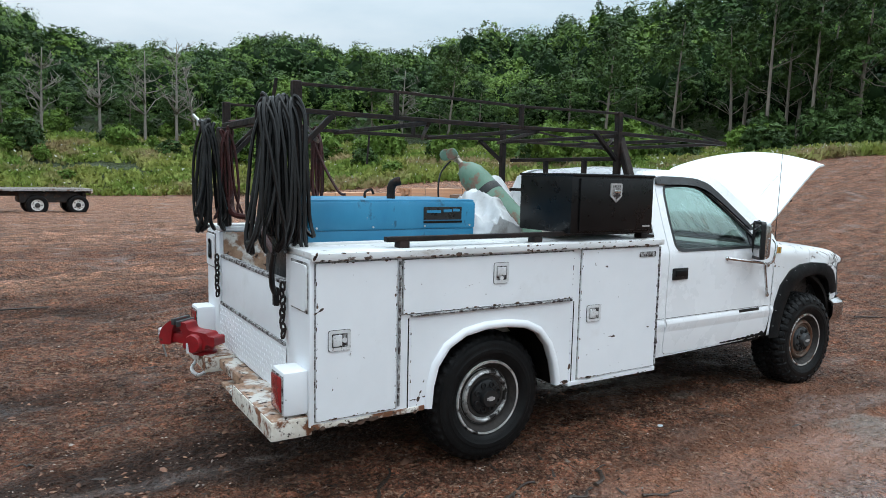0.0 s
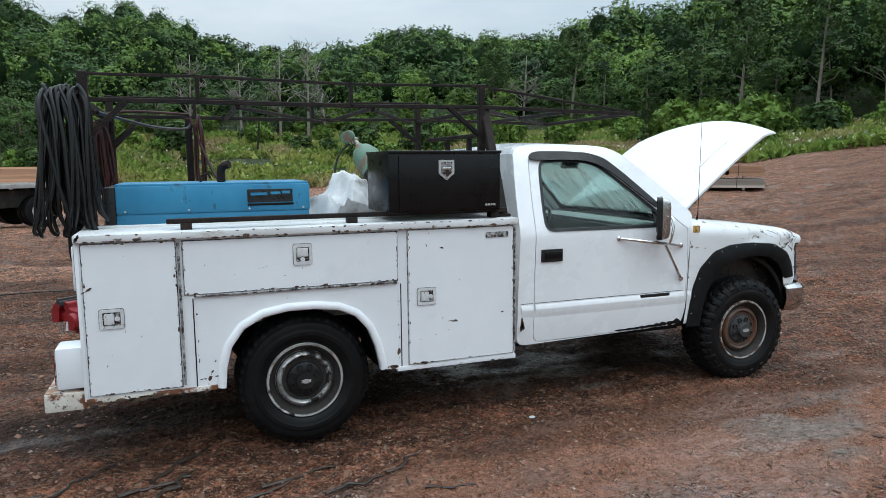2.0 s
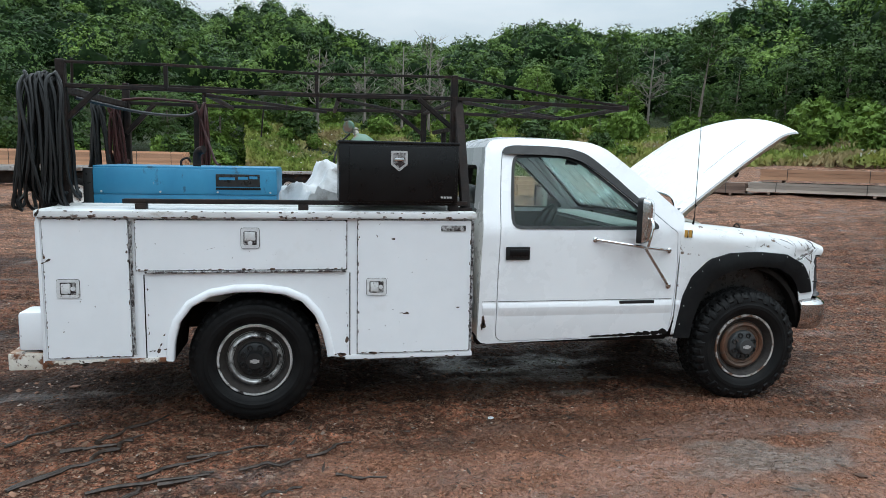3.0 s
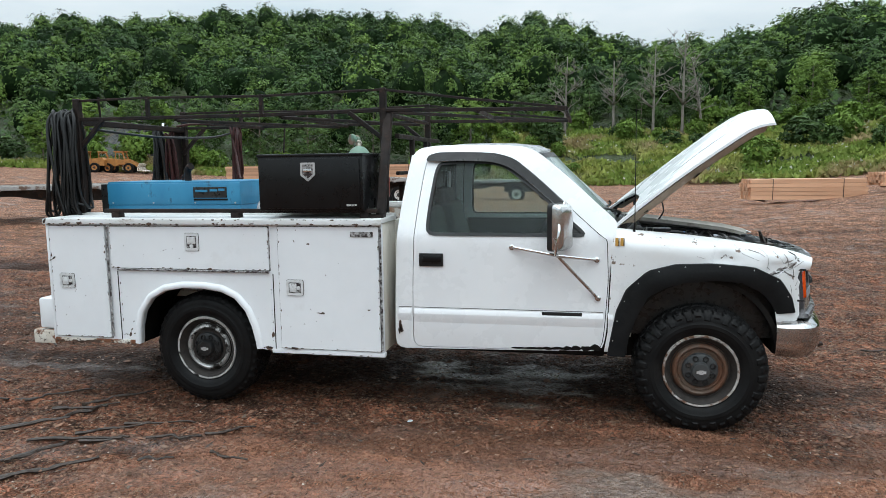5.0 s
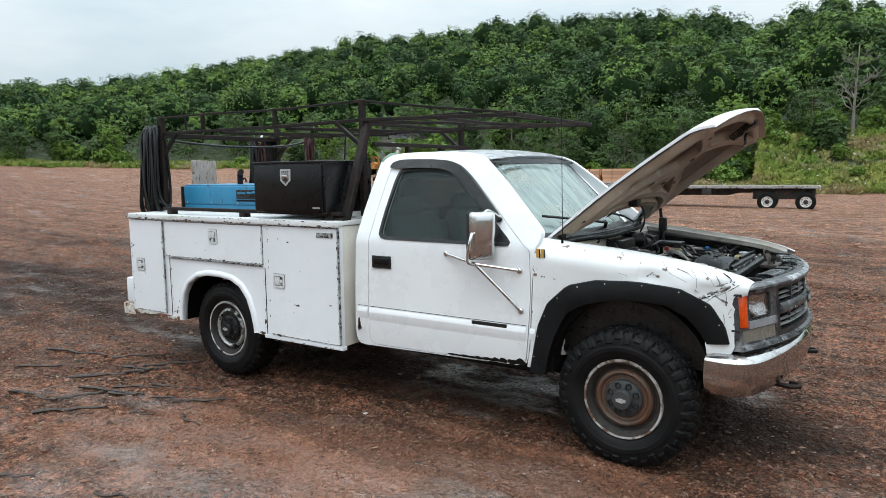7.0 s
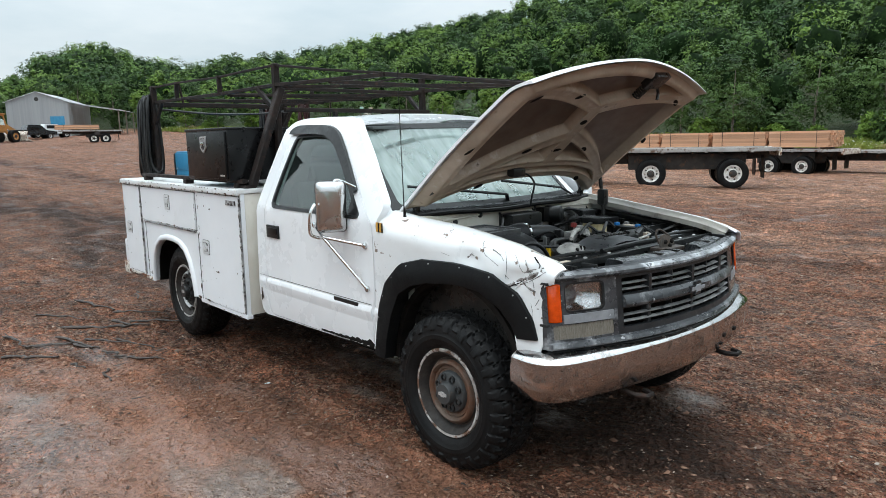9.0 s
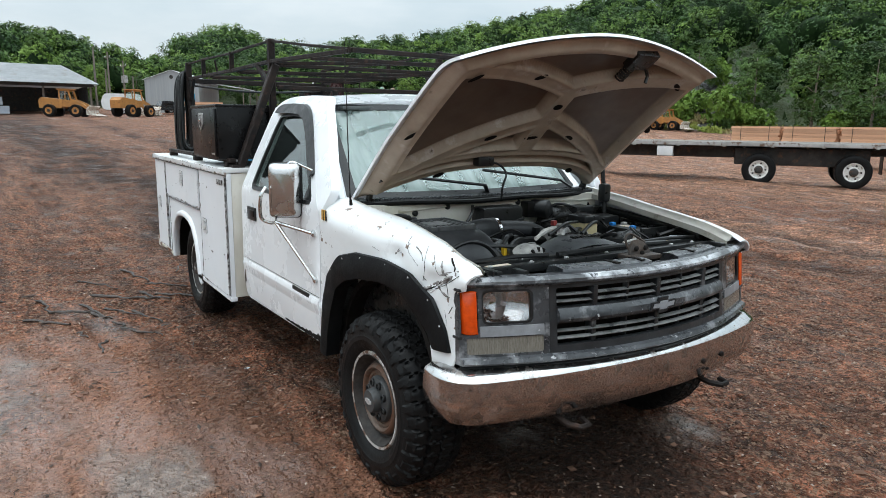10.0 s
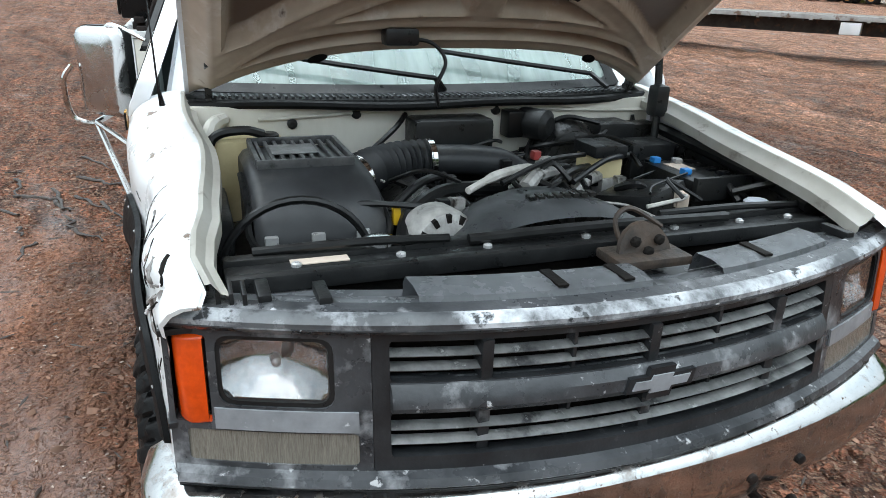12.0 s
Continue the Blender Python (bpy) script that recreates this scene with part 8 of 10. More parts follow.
grille = part("grille", sheet(bm_new(), rounded([(-0.535, 0.745), (0.535, 0.745), (0.535, 1.035), (-0.535, 1.035)], 0.02), nose(), 0.03,
              [rounded([(-0.505, 0.935), (0.505, 0.935), (0.505, 1.012), (-0.505, 1.012)], 0.008), rounded([(-0.505, 0.785), (0.505, 0.785), (0.505, 0.872), (-0.505, 0.872)], 0.008)], 0.05, 0), GRILLE, truck, "weathered black plastic grille with chalky edges")


def swept(bm, ys, section, dx=0.0):
    """A bar along the nose, its section given as (forward, up)."""
    rows = [[bm.verts.new((nose_x(y) + dx + f - (z - 0.90) * 0.10, y, z)) for f, z in section] for y in ys]
    for a, b in zip(rows, rows[1:]):
        for j in range(len(section)):
            k = (j + 1) % len(section)
            bm.faces.new((a[j], a[k], b[k], b[j]))
    bm.faces.new(rows[0][::-1]), bm.faces.new(rows[-1])
    return bm


YS = [(-0.505 + 1.01 * i / 20) for i in range(21)]
for z in (0.958, 0.985, 0.812, 0.841):
    part("slat", swept(bm_new(), YS, [(-0.004, z - 0.005), (-0.001, z - 0.002), (-0.020, z + 0.004), (-0.026, z + 0.003), (-0.026, z - 0.001)]), SLAT, grille)
for y in (-0.335, -0.165, 0.0, 0.165, 0.335):
    wd = 0.011 if abs(y) in (0.335, 0.0) else 0.004
    for z0, z1 in ((0.785, 0.872), (0.935, 1.012)):
        x = nose_x(y)
        part("divider", boxed(x - 0.045, x - (0.004 if wd > 0.01 else 0.015), y - wd, y + wd, z0, z1, 0.001), GRILLE, grille)
part("centre_bar", swept(bm_new(), YS, [(-0.02, 0.872), (0.012, 0.880), (0.020, 0.892), (0.018, 0.915), (0.004, 0.932), (-0.02, 0.936)]), GREYED, grille, "grey weathered centre bar")
YW = [(-0.875 + 1.75 * i / 34) for i in range(35)]
part("grille_top", swept(bm_new(), YW, [(-0.03, 1.028), (0.012, 1.030), (0.022, 1.040), (0.020, 1.052), (0.005, 1.062), (-0.04, 1.066)]), GREYED, grille, "faded dark top moulding")
part("worn_edge", swept(bm_new(), YW, [(0.0215, 1.0425), (0.0222, 1.052), (0.008, 1.0632), (-0.004, 1.0645), (-0.004, 1.058), (0.012, 1.046)]), WORN_EDGE, grille, "top edge worn to silver")
part("grille_base", swept(bm_new(), YW, [(-0.05, 0.725), (0.015, 0.728), (0.026, 0.738), (0.020, 0.752), (-0.03, 0.765)]), GREYED, grille)
part("radiator_dark", swept(bm_new(), YS, [(-0.13, 0.74), (-0.12, 0.74), (-0.12, 1.03), (-0.13, 1.03)]), DARK, grille)
# emblem: a plain slanted cross shape
bow = [(-0.075, 0.888), (-0.025, 0.888), (-0.030, 0.872), (0.024, 0.872), (0.030, 0.888), (0.075, 0.888), (0.085, 0.918), (0.032, 0.918), (0.036, 0.934), (-0.020, 0.934), (-0.026, 0.918), (-0.066, 0.918)]
part("emblem", sheet(bm_new(), bow, nose(0.026), 0.012, (), 0.03, 0), GRILLE, grille)
bow2 = [(u * 0.82, 0.903 + (v - 0.903) * 0.55) for u, v in bow]
part("emblem_face", sheet(bm_new(), bow2, nose(0.029), 0.006, (), 0.03, 0), SILVERED, grille, "worn silver emblem face")

for side in (-1, 1):
    S = lambda u, v, d, o=0.0: Vector((nose_x(u) + o - d - (v - 0.90) * 0.10, side * u, v))
    hole1 = rounded([(0.598, 0.882), (0.792, 0.882), (0.792, 1.016), (0.598, 1.016)], 0.028)
    hole2 = rounded([(0.560, 0.768), (0.850, 0.768), (0.850, 0.832), (0.560, 0.832)], 0.01)
    hole3 = rounded([(0.806, 0.845), (0.868, 0.845), (0.868, 1.012), (0.806, 1.012)], 0.006)
    bez = part("lamp_bezel", sheet(bm_new(), [(0.536, 0.745), (0.878, 0.745), (0.878, 1.036), (0.536, 1.036)], lambda u, v, d: S(u, v, d), 0.04, [hole1, hole2, hole3], 0.04, 0), GREYED, truck, "weathered dark lamp surround")
    part("bezel_sill", sheet(bm_new(), [(0.560, 0.837), (0.802, 0.837), (0.802, 0.877), (0.560, 0.877)], lambda u, v, d: S(u, v, d, 0.0045), 0.02, (), 0.05, 0), SILVERED, bez)
    def dish(u, v, d):
        r = ((u - 0.695) / 0.10) ** 2 + ((v - 0.96) / 0.075) ** 2
        return S(u, v, d, -0.075 + 0.062 * min(1.25, r) * 0.8)
    head = part("headlight", sheet(bm_new(), hole1, dish, 0.004, (), 0.03, 0.02), REFLECTOR, truck, "rectangular headlight with a clear lens")
    part("lens", sheet(bm_new(), rounded([(0.603, 0.887), (0.787, 0.887), (0.787, 1.011), (0.603, 1.011)], 0.025), lambda u, v, d: S(u, v, d, -0.008), 0.004, (), 0.03, 0.04), LAMP_GLASS, head).visible_shadow = False
    part("lens_rim", sheet(bm_new(), hole1, lambda u, v, d: S(u, v, d, -0.004), 0.014, [rounded([(0.606, 0.890), (0.784, 0.890), (0.784, 1.008), (0.606, 1.008)], 0.025)], 0.03, 0), BLACK_PLASTIC, head)
    bm = bm_new()
    lathe(bm, [(0.010, 0), (0.009, 0.022), (0.003, 0.028)], Matrix.Translation((nose_x(0.69) - 0.055, side * 0.69, 0.955)) @ Matrix.Rotation(radians(-90), 4, "Z"), 12)
    part("bulb", bm, STEEL, head)
    part("turn_lamp", sheet(bm_new(), hole2, lambda u, v, d: S(u, v, d, -0.003), 0.02, (), 0.04, 0), LENS, truck, "yellowed clear parking lamp")
    # amber lamp, wrapping round the corner to the fender
    plan = [(nose_x(0.812) + 0.004, 0.812), (3.945, 0.832), (3.940, 0.845), (3.930, 0.853), (3.918, 0.858), (3.902, 0.862)]
    bm = bm_new()
    rows = [[bm.verts.new((x - (z - 0.90) * 0.10 - e * 0.6, side * (y - e), z)) for z, e in ((0.845, 0.010), (0.848, 0.002), (0.852, 0.0), (1.008, 0.0), (1.012, 0.002), (1.015, 0.010))] for x, y in plan]
    for r0, r1 in zip(rows, rows[1:]):
        for j in range(5):
            bm.faces.new((r0[j], r0[j + 1], r1[j + 1], r1[j]))
    bmesh.ops.recalc_face_normals(bm, faces=bm.faces[:])
    bmesh.ops.solidify(bm, geom=bm.faces[:], thickness=0.012)
    part("marker_lamp", bm, AMBER, truck, "amber wraparound marker lamp", angle=50)
    bm = bm_new()
    box(bm, 3.80, 3.90, *sorted((side * 0.80, side * 0.862)), 0.75, 1.03, 0.01)
    part("lamp_housing", bm, GREYED, truck)
    for z in (0.835, 1.022):
        part("marker_frame", boxed(nose_x(0.86) - 0.06, nose_x(0.86) + 0.004, *sorted((side * 0.805, side * 0.882)), z - 0.006, z + 0.006, 0.002), GRILLE, truck)

# header panel over the grille, latch and radiator support
def ridge(name, y0, y1, line, material, label="", n=30, solid=0.006):
    """A pressed panel along the nose: its line is given as (behind the nose, height)."""
    bm = bm_new()
    rows = [[bm.verts.new((nose_x(y) - o, y, z)) for o, z in line] for y in [y0 + (y1 - y0) * i / n for i in range(n + 1)]]
    for a, b in zip(rows, rows[1:]):
        for j in range(len(line) - 1):
            bm.faces.new((a[j], a[j + 1], b[j + 1], b[j]))
    bmesh.ops.solidify(bm, geom=bm.faces[:], thickness=solid)
    return part(name, bm, material, truck, label)


head_panel = ridge("header_panel", -0.85, 0.85, [(0.03, 1.063), (0.05, 1.060), (0.085, 1.058), (0.12, 1.050), (0.135, 1.03), (0.20, 1.028)], PANEL, "glossy black panel behind the grille")
for y0, y1, z in ((-0.44, 0.02, 1.074), (0.20, 0.56, 1.074)):
    plate = ridge("raised_plate", y0, y1, [(0.060, 1.060), (0.066, z), (0.10, z + 0.006), (0.150, z + 0.003), (0.160, z - 0.012), (0.165, 1.03)], PANEL, "raised black cover plate", 12)
    for y in ((-0.17, -0.03) if y0 < 0 else (0.34,)):
        part("panel_slot", boxed(nose_x(y) - 0.146, nose_x(y) - 0.068, y - 0.011, y + 0.011, z + 0.004, z + 0.0085, 0), DARK, truck, "dark slot")
for y in (-0.60, -0.70, 0.66):
    part("panel_clip", boxed(nose_x(y) - 0.13, nose_x(y) - 0.05, y - 0.012, y + 0.012, 1.058, 1.078, 0.004), BLACK_PLASTIC, truck)
for i in range(4):
    y = -0.80 + i * 0.022
    part("bracket_rib", boxed(nose_x(y) - 0.10, nose_x(y) - 0.035, y - 0.004, y + 0.004, 1.06, 1.085, 0.002), BLACK_PLASTIC, truck)
support = part("radiator_support", boxed(3.735, 3.80, -0.76, 0.76, 1.02, 1.055, 0.006), BLACK_PLASTIC, truck, "black radiator support")
part("support_rail", boxed(3.70, 3.734, -0.76, 0.76, 1.03, 1.066, 0.006), BLACK_PLASTIC, support)
part("support_rail", boxed(3.801, 3.83, -0.76, 0.76, 1.03, 1.066, 0.006), BLACK_PLASTIC, support)
part("radiator_core", boxed(3.76, 3.80, -0.74, 0.74, 0.60, 1.015, 0.0), DARK, support)
for i, (x0, y0, x1, y1) in enumerate(((3.71, -0.70, 3.73, -0.28), (3.75, -0.24, 3.76, 0.46), (3.70, 0.30, 3.72, 0.74))):
    bm = bm_new()
    tube(bm, wire([(x0, y0, 1.072), ((x0 + x1) / 2 + 0.012, (y0 + y1) / 2, 1.082), (x1, y1, 1.072)], 6), 0.010 + 0.003 * (i == 1), 8)
    part("support_hose", bm, HOSE, truck)
for y in (-0.62, -0.40, -0.2, 0.05, 0.3, 0.5, 0.66):
    bm = bm_new()
    lathe(bm, [(0.011, 0), (0.011, 0.006), (0.006, 0.009)], Matrix.Translation((3.765, y, 1.055)) @ Matrix.Rotation(radians(90), 4, "X"), 8)
    part("support_bolt", bm, STEEL, truck)
bm = bm_new()
disc = [(0.066 * math.cos(q), 0.066 * math.sin(q)) for q in np.linspace(-0.35, math.pi + 0.35, 18)]
sheet(bm, disc, lambda u, v, d: Vector((3.925 - v * 0.35 - d, 0.10 + u, 1.068 + v)), 0.012, (), 0.04, 0)
box(bm, 3.87, 3.97, 0.01, 0.19, 1.052, 1.074, 0.006)
LATCH = mat("rusty_latch_steel", (0.022, 0.018, 0.016), (0.07, 0.048, 0.035), 20, (0.45, 0.65), bump=0.25)
part("hood_striker", bm, LATCH, truck, "rusty hood latch plate")
for y, z in ((0.07, 1.10), (0.13, 1.10), (0.10, 1.078)):
    bm = bm_new()
    lathe(bm, [(0.012, 0), (0.012, 0.008), (0.006, 0.012)], Matrix.Translation((3.927 - (z - 1.085) * 0.35, y, z)) @ Matrix.Rotation(radians(-90), 4, "Z"), 8)
    part("latch_bolt", bm, DARK, truck)
bm = bm_new()
tube(bm, wire([(3.90, 0.05, 1.09), (3.885, 0.04, 1.14), (3.88, 0.08, 1.16), (3.90, 0.15, 1.12)], 5), 0.006, 6)
part("latch_spring", bm, LATCH, truck)

# bumper
BX = [(3.765, -0.935), (3.84, -0.945), (3.90, -0.942), (3.95, -0.924), (3.995, -0.884), (4.03, -0.82), (4.075, -0.66), (4.11, -0.50), (4.145, -0.25), (4.155, 0.0)]
LINE = BX + [(x, -y) for x, y in BX[-2::-1]]
SECTION = [(-0.085, 0.722), (-0.045, 0.720), (-0.004, 0.696), (0.003, 0.686), (0.010, 0.62), (0.006, 0.575), (-0.016, 0.525), (-0.03, 0.505), (-0.045, 0.505), (-0.035, 0.525), (-0.010, 0.575), (-0.004, 0.62), (-0.012, 0.68), (-0.085, 0.708)]
bm = bm_new()
line = [Vector((p.x, p.y)) for p in wire([(a, b, 0) for a, b in LINE], 3)]
rows = []
for i, p in enumerate(line):
    a = line[min(i + 1, len(line) - 1)] - line[max(i - 1, 0)]
    nr = Vector((a.y, -a.x)).normalized()
    dip = 0.016 * (abs(p.y) / 0.95) ** 2
    rows.append([bm.verts.new((p.x + nr.x * o, p.y + nr.y * o, z - dip * 0.6)) for o, z in SECTION])
for a, b in zip(rows, rows[1:]):
    for j in range(len(SECTION)):
        k = (j + 1) % len(SECTION)
        bm.faces.new((a[j], a[k], b[k], b[j]))
bm.faces.new(rows[0][::-1]), bm.faces.new(rows[-1])
bump = part("front_bumper", bm, BUMPER, truck, "pitted chrome front bumper", angle=28)
for y in (0.30, 0.46):
    bm = bm_new()
    lathe(bm, [(0.014, -0.004), (0.012, 0.006), (0.004, 0.009)], Matrix.Translation((4.163 - 0.17 * y * y, y, 0.60)) @ Matrix.Rotation(radians(-90), 4, "Z"), 10)
    part("bumper_bolt", bm, RACK, bump)
bm = bm_new()
rows = [[bm.verts.new((nose_x(y) + o, y, z)) for o, z in ((0.0, 0.735), (0.02, 0.715), (0.0, 0.69), (-0.12, 0.68), (-0.12, 0.735))] for y in YW]
for a, b in zip(rows, rows[1:]):
    for j in range(5):
        bm.faces.new((a[j], a[(j + 1) % 5], b[(j + 1) % 5], b[j]))
part("filler_panel", bm, FLARE, truck, "dark filler panel above the bumper")
for y in (-0.44, 0.44):
    bm = bm_new()
    tube(bm, [(4.02, y - 0.035, 0.475), (4.12, y - 0.04, 0.468), (4.165, y - 0.01, 0.466), (4.16, y + 0.03, 0.466), (4.11, y + 0.045, 0.468)], 0.013, 8)
    bar(bm, (3.85, y - 0.03, 0.50), (4.03, y - 0.03, 0.475), 0.05, 0.025)
    part("tow_hook", bm, RACK, truck, "black tow hook")
part("valance", boxed(3.78, 3.98, -0.80, 0.80, 0.47, 0.72, 0.03), DARK, truck)

# ---- engine bay ----
CAST = mat("dirty_cast_metal", (0.50, 0.49, 0.47), (0.26, 0.25, 0.24), 18, (0.4, 0.6), metal=0.3, spots=((0.05, 0.042, 0.036), 14, 0.56, 0.66))
PALE = mat("pale_loom_tape", (0.62, 0.60, 0.57), (0.4, 0.38, 0.35), 20, (0.5, 0.7))
for side in (-1, 1):
    bm = bm_new()
    box(bm, 2.93, 3.80, *sorted((side * 0.79, side * 0.81)), 0.58, 1.10, 0.004)
    box(bm, 2.93, 3.80, *sorted((side * 0.62, side * 0.80)), 0.70, 0.92, 0.05)
    box(bm, 2.93, 3.02, *sorted((side * 0.60, side * 0.80)), 0.80, 1.16, 0.03)
    part("inner_fender", bm, ENGINE, truck, "grimy dark inner fender")
bm = bm_new()
tube(bm, wire([(3.02, 0.79, 1.14), (3.30, 0.785, 1.115), (3.60, 0.775, 1.09), (3.76, 0.74, 1.075)], 6), 0.020, 8)
part("fender_loom", bm, HOSE, truck, "black wiring loom along the fender")
for x, y in ((3.34, 0.83), (3.62, 0.80)):
    part("loom_clip", boxed(x - 0.015, x + 0.015, y - 0.03, y + 0.02, 1.155 - (x - 3.3) * 0.1, 1.19 - (x - 3.3) * 0.12, 0.006), BLACK_PLASTIC, truck)
part("bay_floor", boxed(2.92, 3.78, -0.80, 0.80, 0.58, 0.62, 0.0), DARK, truck)
bm = bm_new()
box(bm, 3.00, 3.45, -0.24, 0.24, 0.62, 0.94, 0.05)
for side in (-1, 1):
    box(bm, -0.23, 0.23, -0.085, 0.085, -0.07, 0.08, 0.035, pose(3.22, side * 0.23, 0.97, side * -28, 0, 0), 3)
part("engine_block", bm, ENGINE, truck, "greasy black engine block and valve covers")
# air cleaner: a ribbed lid that runs into a drum
bm = bm_new()
prof = [(3.05, 0.86), (3.05, 1.115), (3.08, 1.145), (3.26, 1.155), (3.34, 1.15), (3.42, 1.125), (3.485, 1.07), (3.515, 0.99), (3.515, 0.86)]
rows = [[bm.verts.new((x, y, z - 0.02 * k)) for x, z in prof] for y, k in ((-0.675, 1.2), (-0.662, 0.3), (-0.645, 0), (-0.40, 0), (-0.372, 0.5), (-0.355, 1.6))]
for a, b in zip(rows, rows[1:]):
    for j in range(len(prof) - 1):
        bm.faces.new((a[j], b[j], b[j + 1], a[j + 1]))
bm.faces.new(rows[0]), bm.faces.new(rows[-1][::-1])
ac = part("air_cleaner", bm, DUCT, truck, "black plastic air cleaner housing", angle=35)
LID_DUST = mat("dusty_black_lid", (0.045, 0.047, 0.05), (0.10, 0.10, 0.10), 14, (0.35, 0.55), spots=((0.02, 0.02, 0.022), 20, 0.55, 0.65))
for i in range(9):
    part("lid_rib", boxed(3.085, 3.325, -0.632 + i * 0.0255, -0.622 + i * 0.0255, 1.150, 1.163, 0.002), LID_DUST, ac)
for x0, x1, y0, y1 in ((3.066, 3.078, -0.648, -0.40), (3.332, 3.346, -0.648, -0.40), (3.079, 3.331, -0.650, -0.638), (3.079, 3.331, -0.410, -0.398)):
    part("lid_frame", boxed(x0, x1, y0, y1, 1.146, 1.170, 0.003), LID_DUST, ac)
part("lid_label", boxed(3.15, 3.26, -0.60, -0.48, 1.1635, 1.166, 0.001), mat("dull_grey_label", (0.22, 0.22, 0.22), (0.10, 0.10, 0.10), 20, (0.4, 0.5)), ac, "scuffed grey label")
for y in (-0.64, -0.53, -0.42):
    part("lid_clip", boxed(3.505, 3.523, y - 0.016, y + 0.016, 0.97, 1.03, 0.004), STEEL, ac)
bm = bm_new()
tube(bm, wire([(3.20, -0.68, 1.10), (3.38, -0.68, 1.075), (3.53, -0.66, 1.0), (3.53, -0.38, 1.0), (3.40, -0.345, 1.06), (3.10, -0.345, 1.11)], 5), 0.009, 6)
part("lid_seam", bm, BLACK_PLASTIC, ac)
bm = bm_new()
tube(bm, [(3.56, -0.585 + 0.175 * math.cos(q), 0.955 + 0.175 * math.sin(q)) for q in np.linspace(-0.2, math.pi + 0.2, 22)], 0.010, 8)
part("bay_hose", bm, HOSE, truck, "thin black hose looped over the intake")
part("side_box", boxed(3.575, 3.69, -0.73, -0.38, 0.80, 0.995, 0.02), BLACK, truck, "black plastic box beside the radiator")
for y, z in ((-0.69, 1.0), (-0.60, 0.985), (-0.50, 0.985), (-0.41, 1.0)):
    part("box_clip", boxed(3.62, 3.65, y - 0.014, y + 0.014, z - 0.006, z + 0.010, 0.003), STEEL, truck)
part("jack_box", boxed(3.20, 3.50, -0.79, -0.72, 0.80, 1.075, 0.02), BLACK_PLASTIC, truck, "black tray beside the air cleaner")
# ribbed intake hose and duct
bm = bm_new()
line = wire([(3.22, -0.37, 1.075), (3.16, -0.30, 1.085), (3.12, -0.20, 1.09), (3.11, -0.11, 1.09)], 9)
tube(bm, line, [0.058 + (0.008 if i % 2 else -0.005) for i in range(len(line))], 18)
part("intake_hose", bm, DUCT, truck, "ribbed black intake hose", angle=80)
bm = bm_new()
line = wire([(3.11, -0.11, 1.09), (3.11, 0.0, 1.085), (3.12, 0.12, 1.07), (3.16, 0.19, 1.03)], 5)
tube(bm, line, [0.054] * len(line), 16, False, 0.85)
part("intake_duct", bm, DUCT, truck, "smooth black intake duct")
for p, q in (((3.215, -0.365, 1.075), (-0.5, 0.8, 0.1)), ((3.11, -0.115, 1.09), (0, 1, 0))):
    bm = bm_new()
    m = Matrix.Translation(p) @ Vector(q).to_track_quat("Y", "Z").to_matrix().to_4x4()
    lathe(bm, [(0.063, -0.01), (0.065, -0.009), (0.065, 0.009), (0.063, 0.01)], m, 24)
    part("hose_clamp", bm, CHROME, truck, "shiny hose clamp")
part("blower_case", boxed(2.925, 3.05, -0.14, 0.13, 0.95, 1.198, 0.02), BLACK_PLASTIC, truck, "black heater box on the firewall")
for y, z in ((-0.50, 1.18), (-0.30, 1.205), (0.40, 1.15), (0.18, 1.205)):
    bm = bm_new()
    lathe(bm, [(0.016, 0), (0.016, 0.010), (0.008, 0.016)], Matrix.Translation((2.93, y, z)) @ Matrix.Rotation(radians(-90), 4, "Z"), 10)
    part("firewall_plug", bm, BLACK_PLASTIC, truck)
# coolant tank
bm = bm_new()
box(bm, 2.945, 3.055, -0.745, -0.54, 0.86, 1.165, 0.025, None, 3)
tank = part("coolant_tank", bm, TANK, truck, "yellowed translucent coolant tank")
bm = bm_new()
lathe(bm, [(0.026, 0), (0.026, 0.02), (0.018, 0.026)], Matrix.Translation((3.04, -0.58, 1.152)) @ Matrix.Rotation(radians(90), 4, "X"), 14)
part("tank_cap", bm, BLACK_PLASTIC, tank)
bm = bm_new()
tube(bm, wire([(3.05, -0.60, 1.175), (3.06, -0.66, 1.19), (3.05, -0.74, 1.165), (3.10, -0.765, 1.06), (3.2, -0.77, 1.0)], 5), 0.014, 8)
part("tank_hose", bm, HOSE, tank)
bm = bm_new()
tube(bm, wire([(2.94, -0.70, 1.20), (3.0, -0.74, 1.19), (3.06, -0.77, 1.12)], 4), 0.02, 8)
part("pale_hose", bm, FLANGE, truck, "pale hose by the hinge")
# fan shroud: a wide flat dome
bm = bm_new()
rows = []
for i in range(29):
    a = math.pi * i / 28
    y, z = 0.35 * math.cos(a), 0.27 * math.sin(a) ** 0.72
    rows.append([bm.verts.new((x, 0.03 + y * s, 0.845 + z * k)) for x, s, k in ((3.715, 1.06, 0.90), (3.70, 1.0, 0.955), (3.60, 0.90, 1.0), (3.52, 0.84, 0.985), (3.49, 0.80, 0.90))])
for a, b in zip(rows, rows[1:]):
    for j in range(4):
        bm.faces.new((a[j], a[j + 1], b[j + 1], b[j]))
bmesh.ops.solidify(bm, geom=bm.faces[:], thickness=0.008)
shroud = part("fan_shroud", bm, SHROUD, truck, "grey-black domed fan shroud", angle=50)
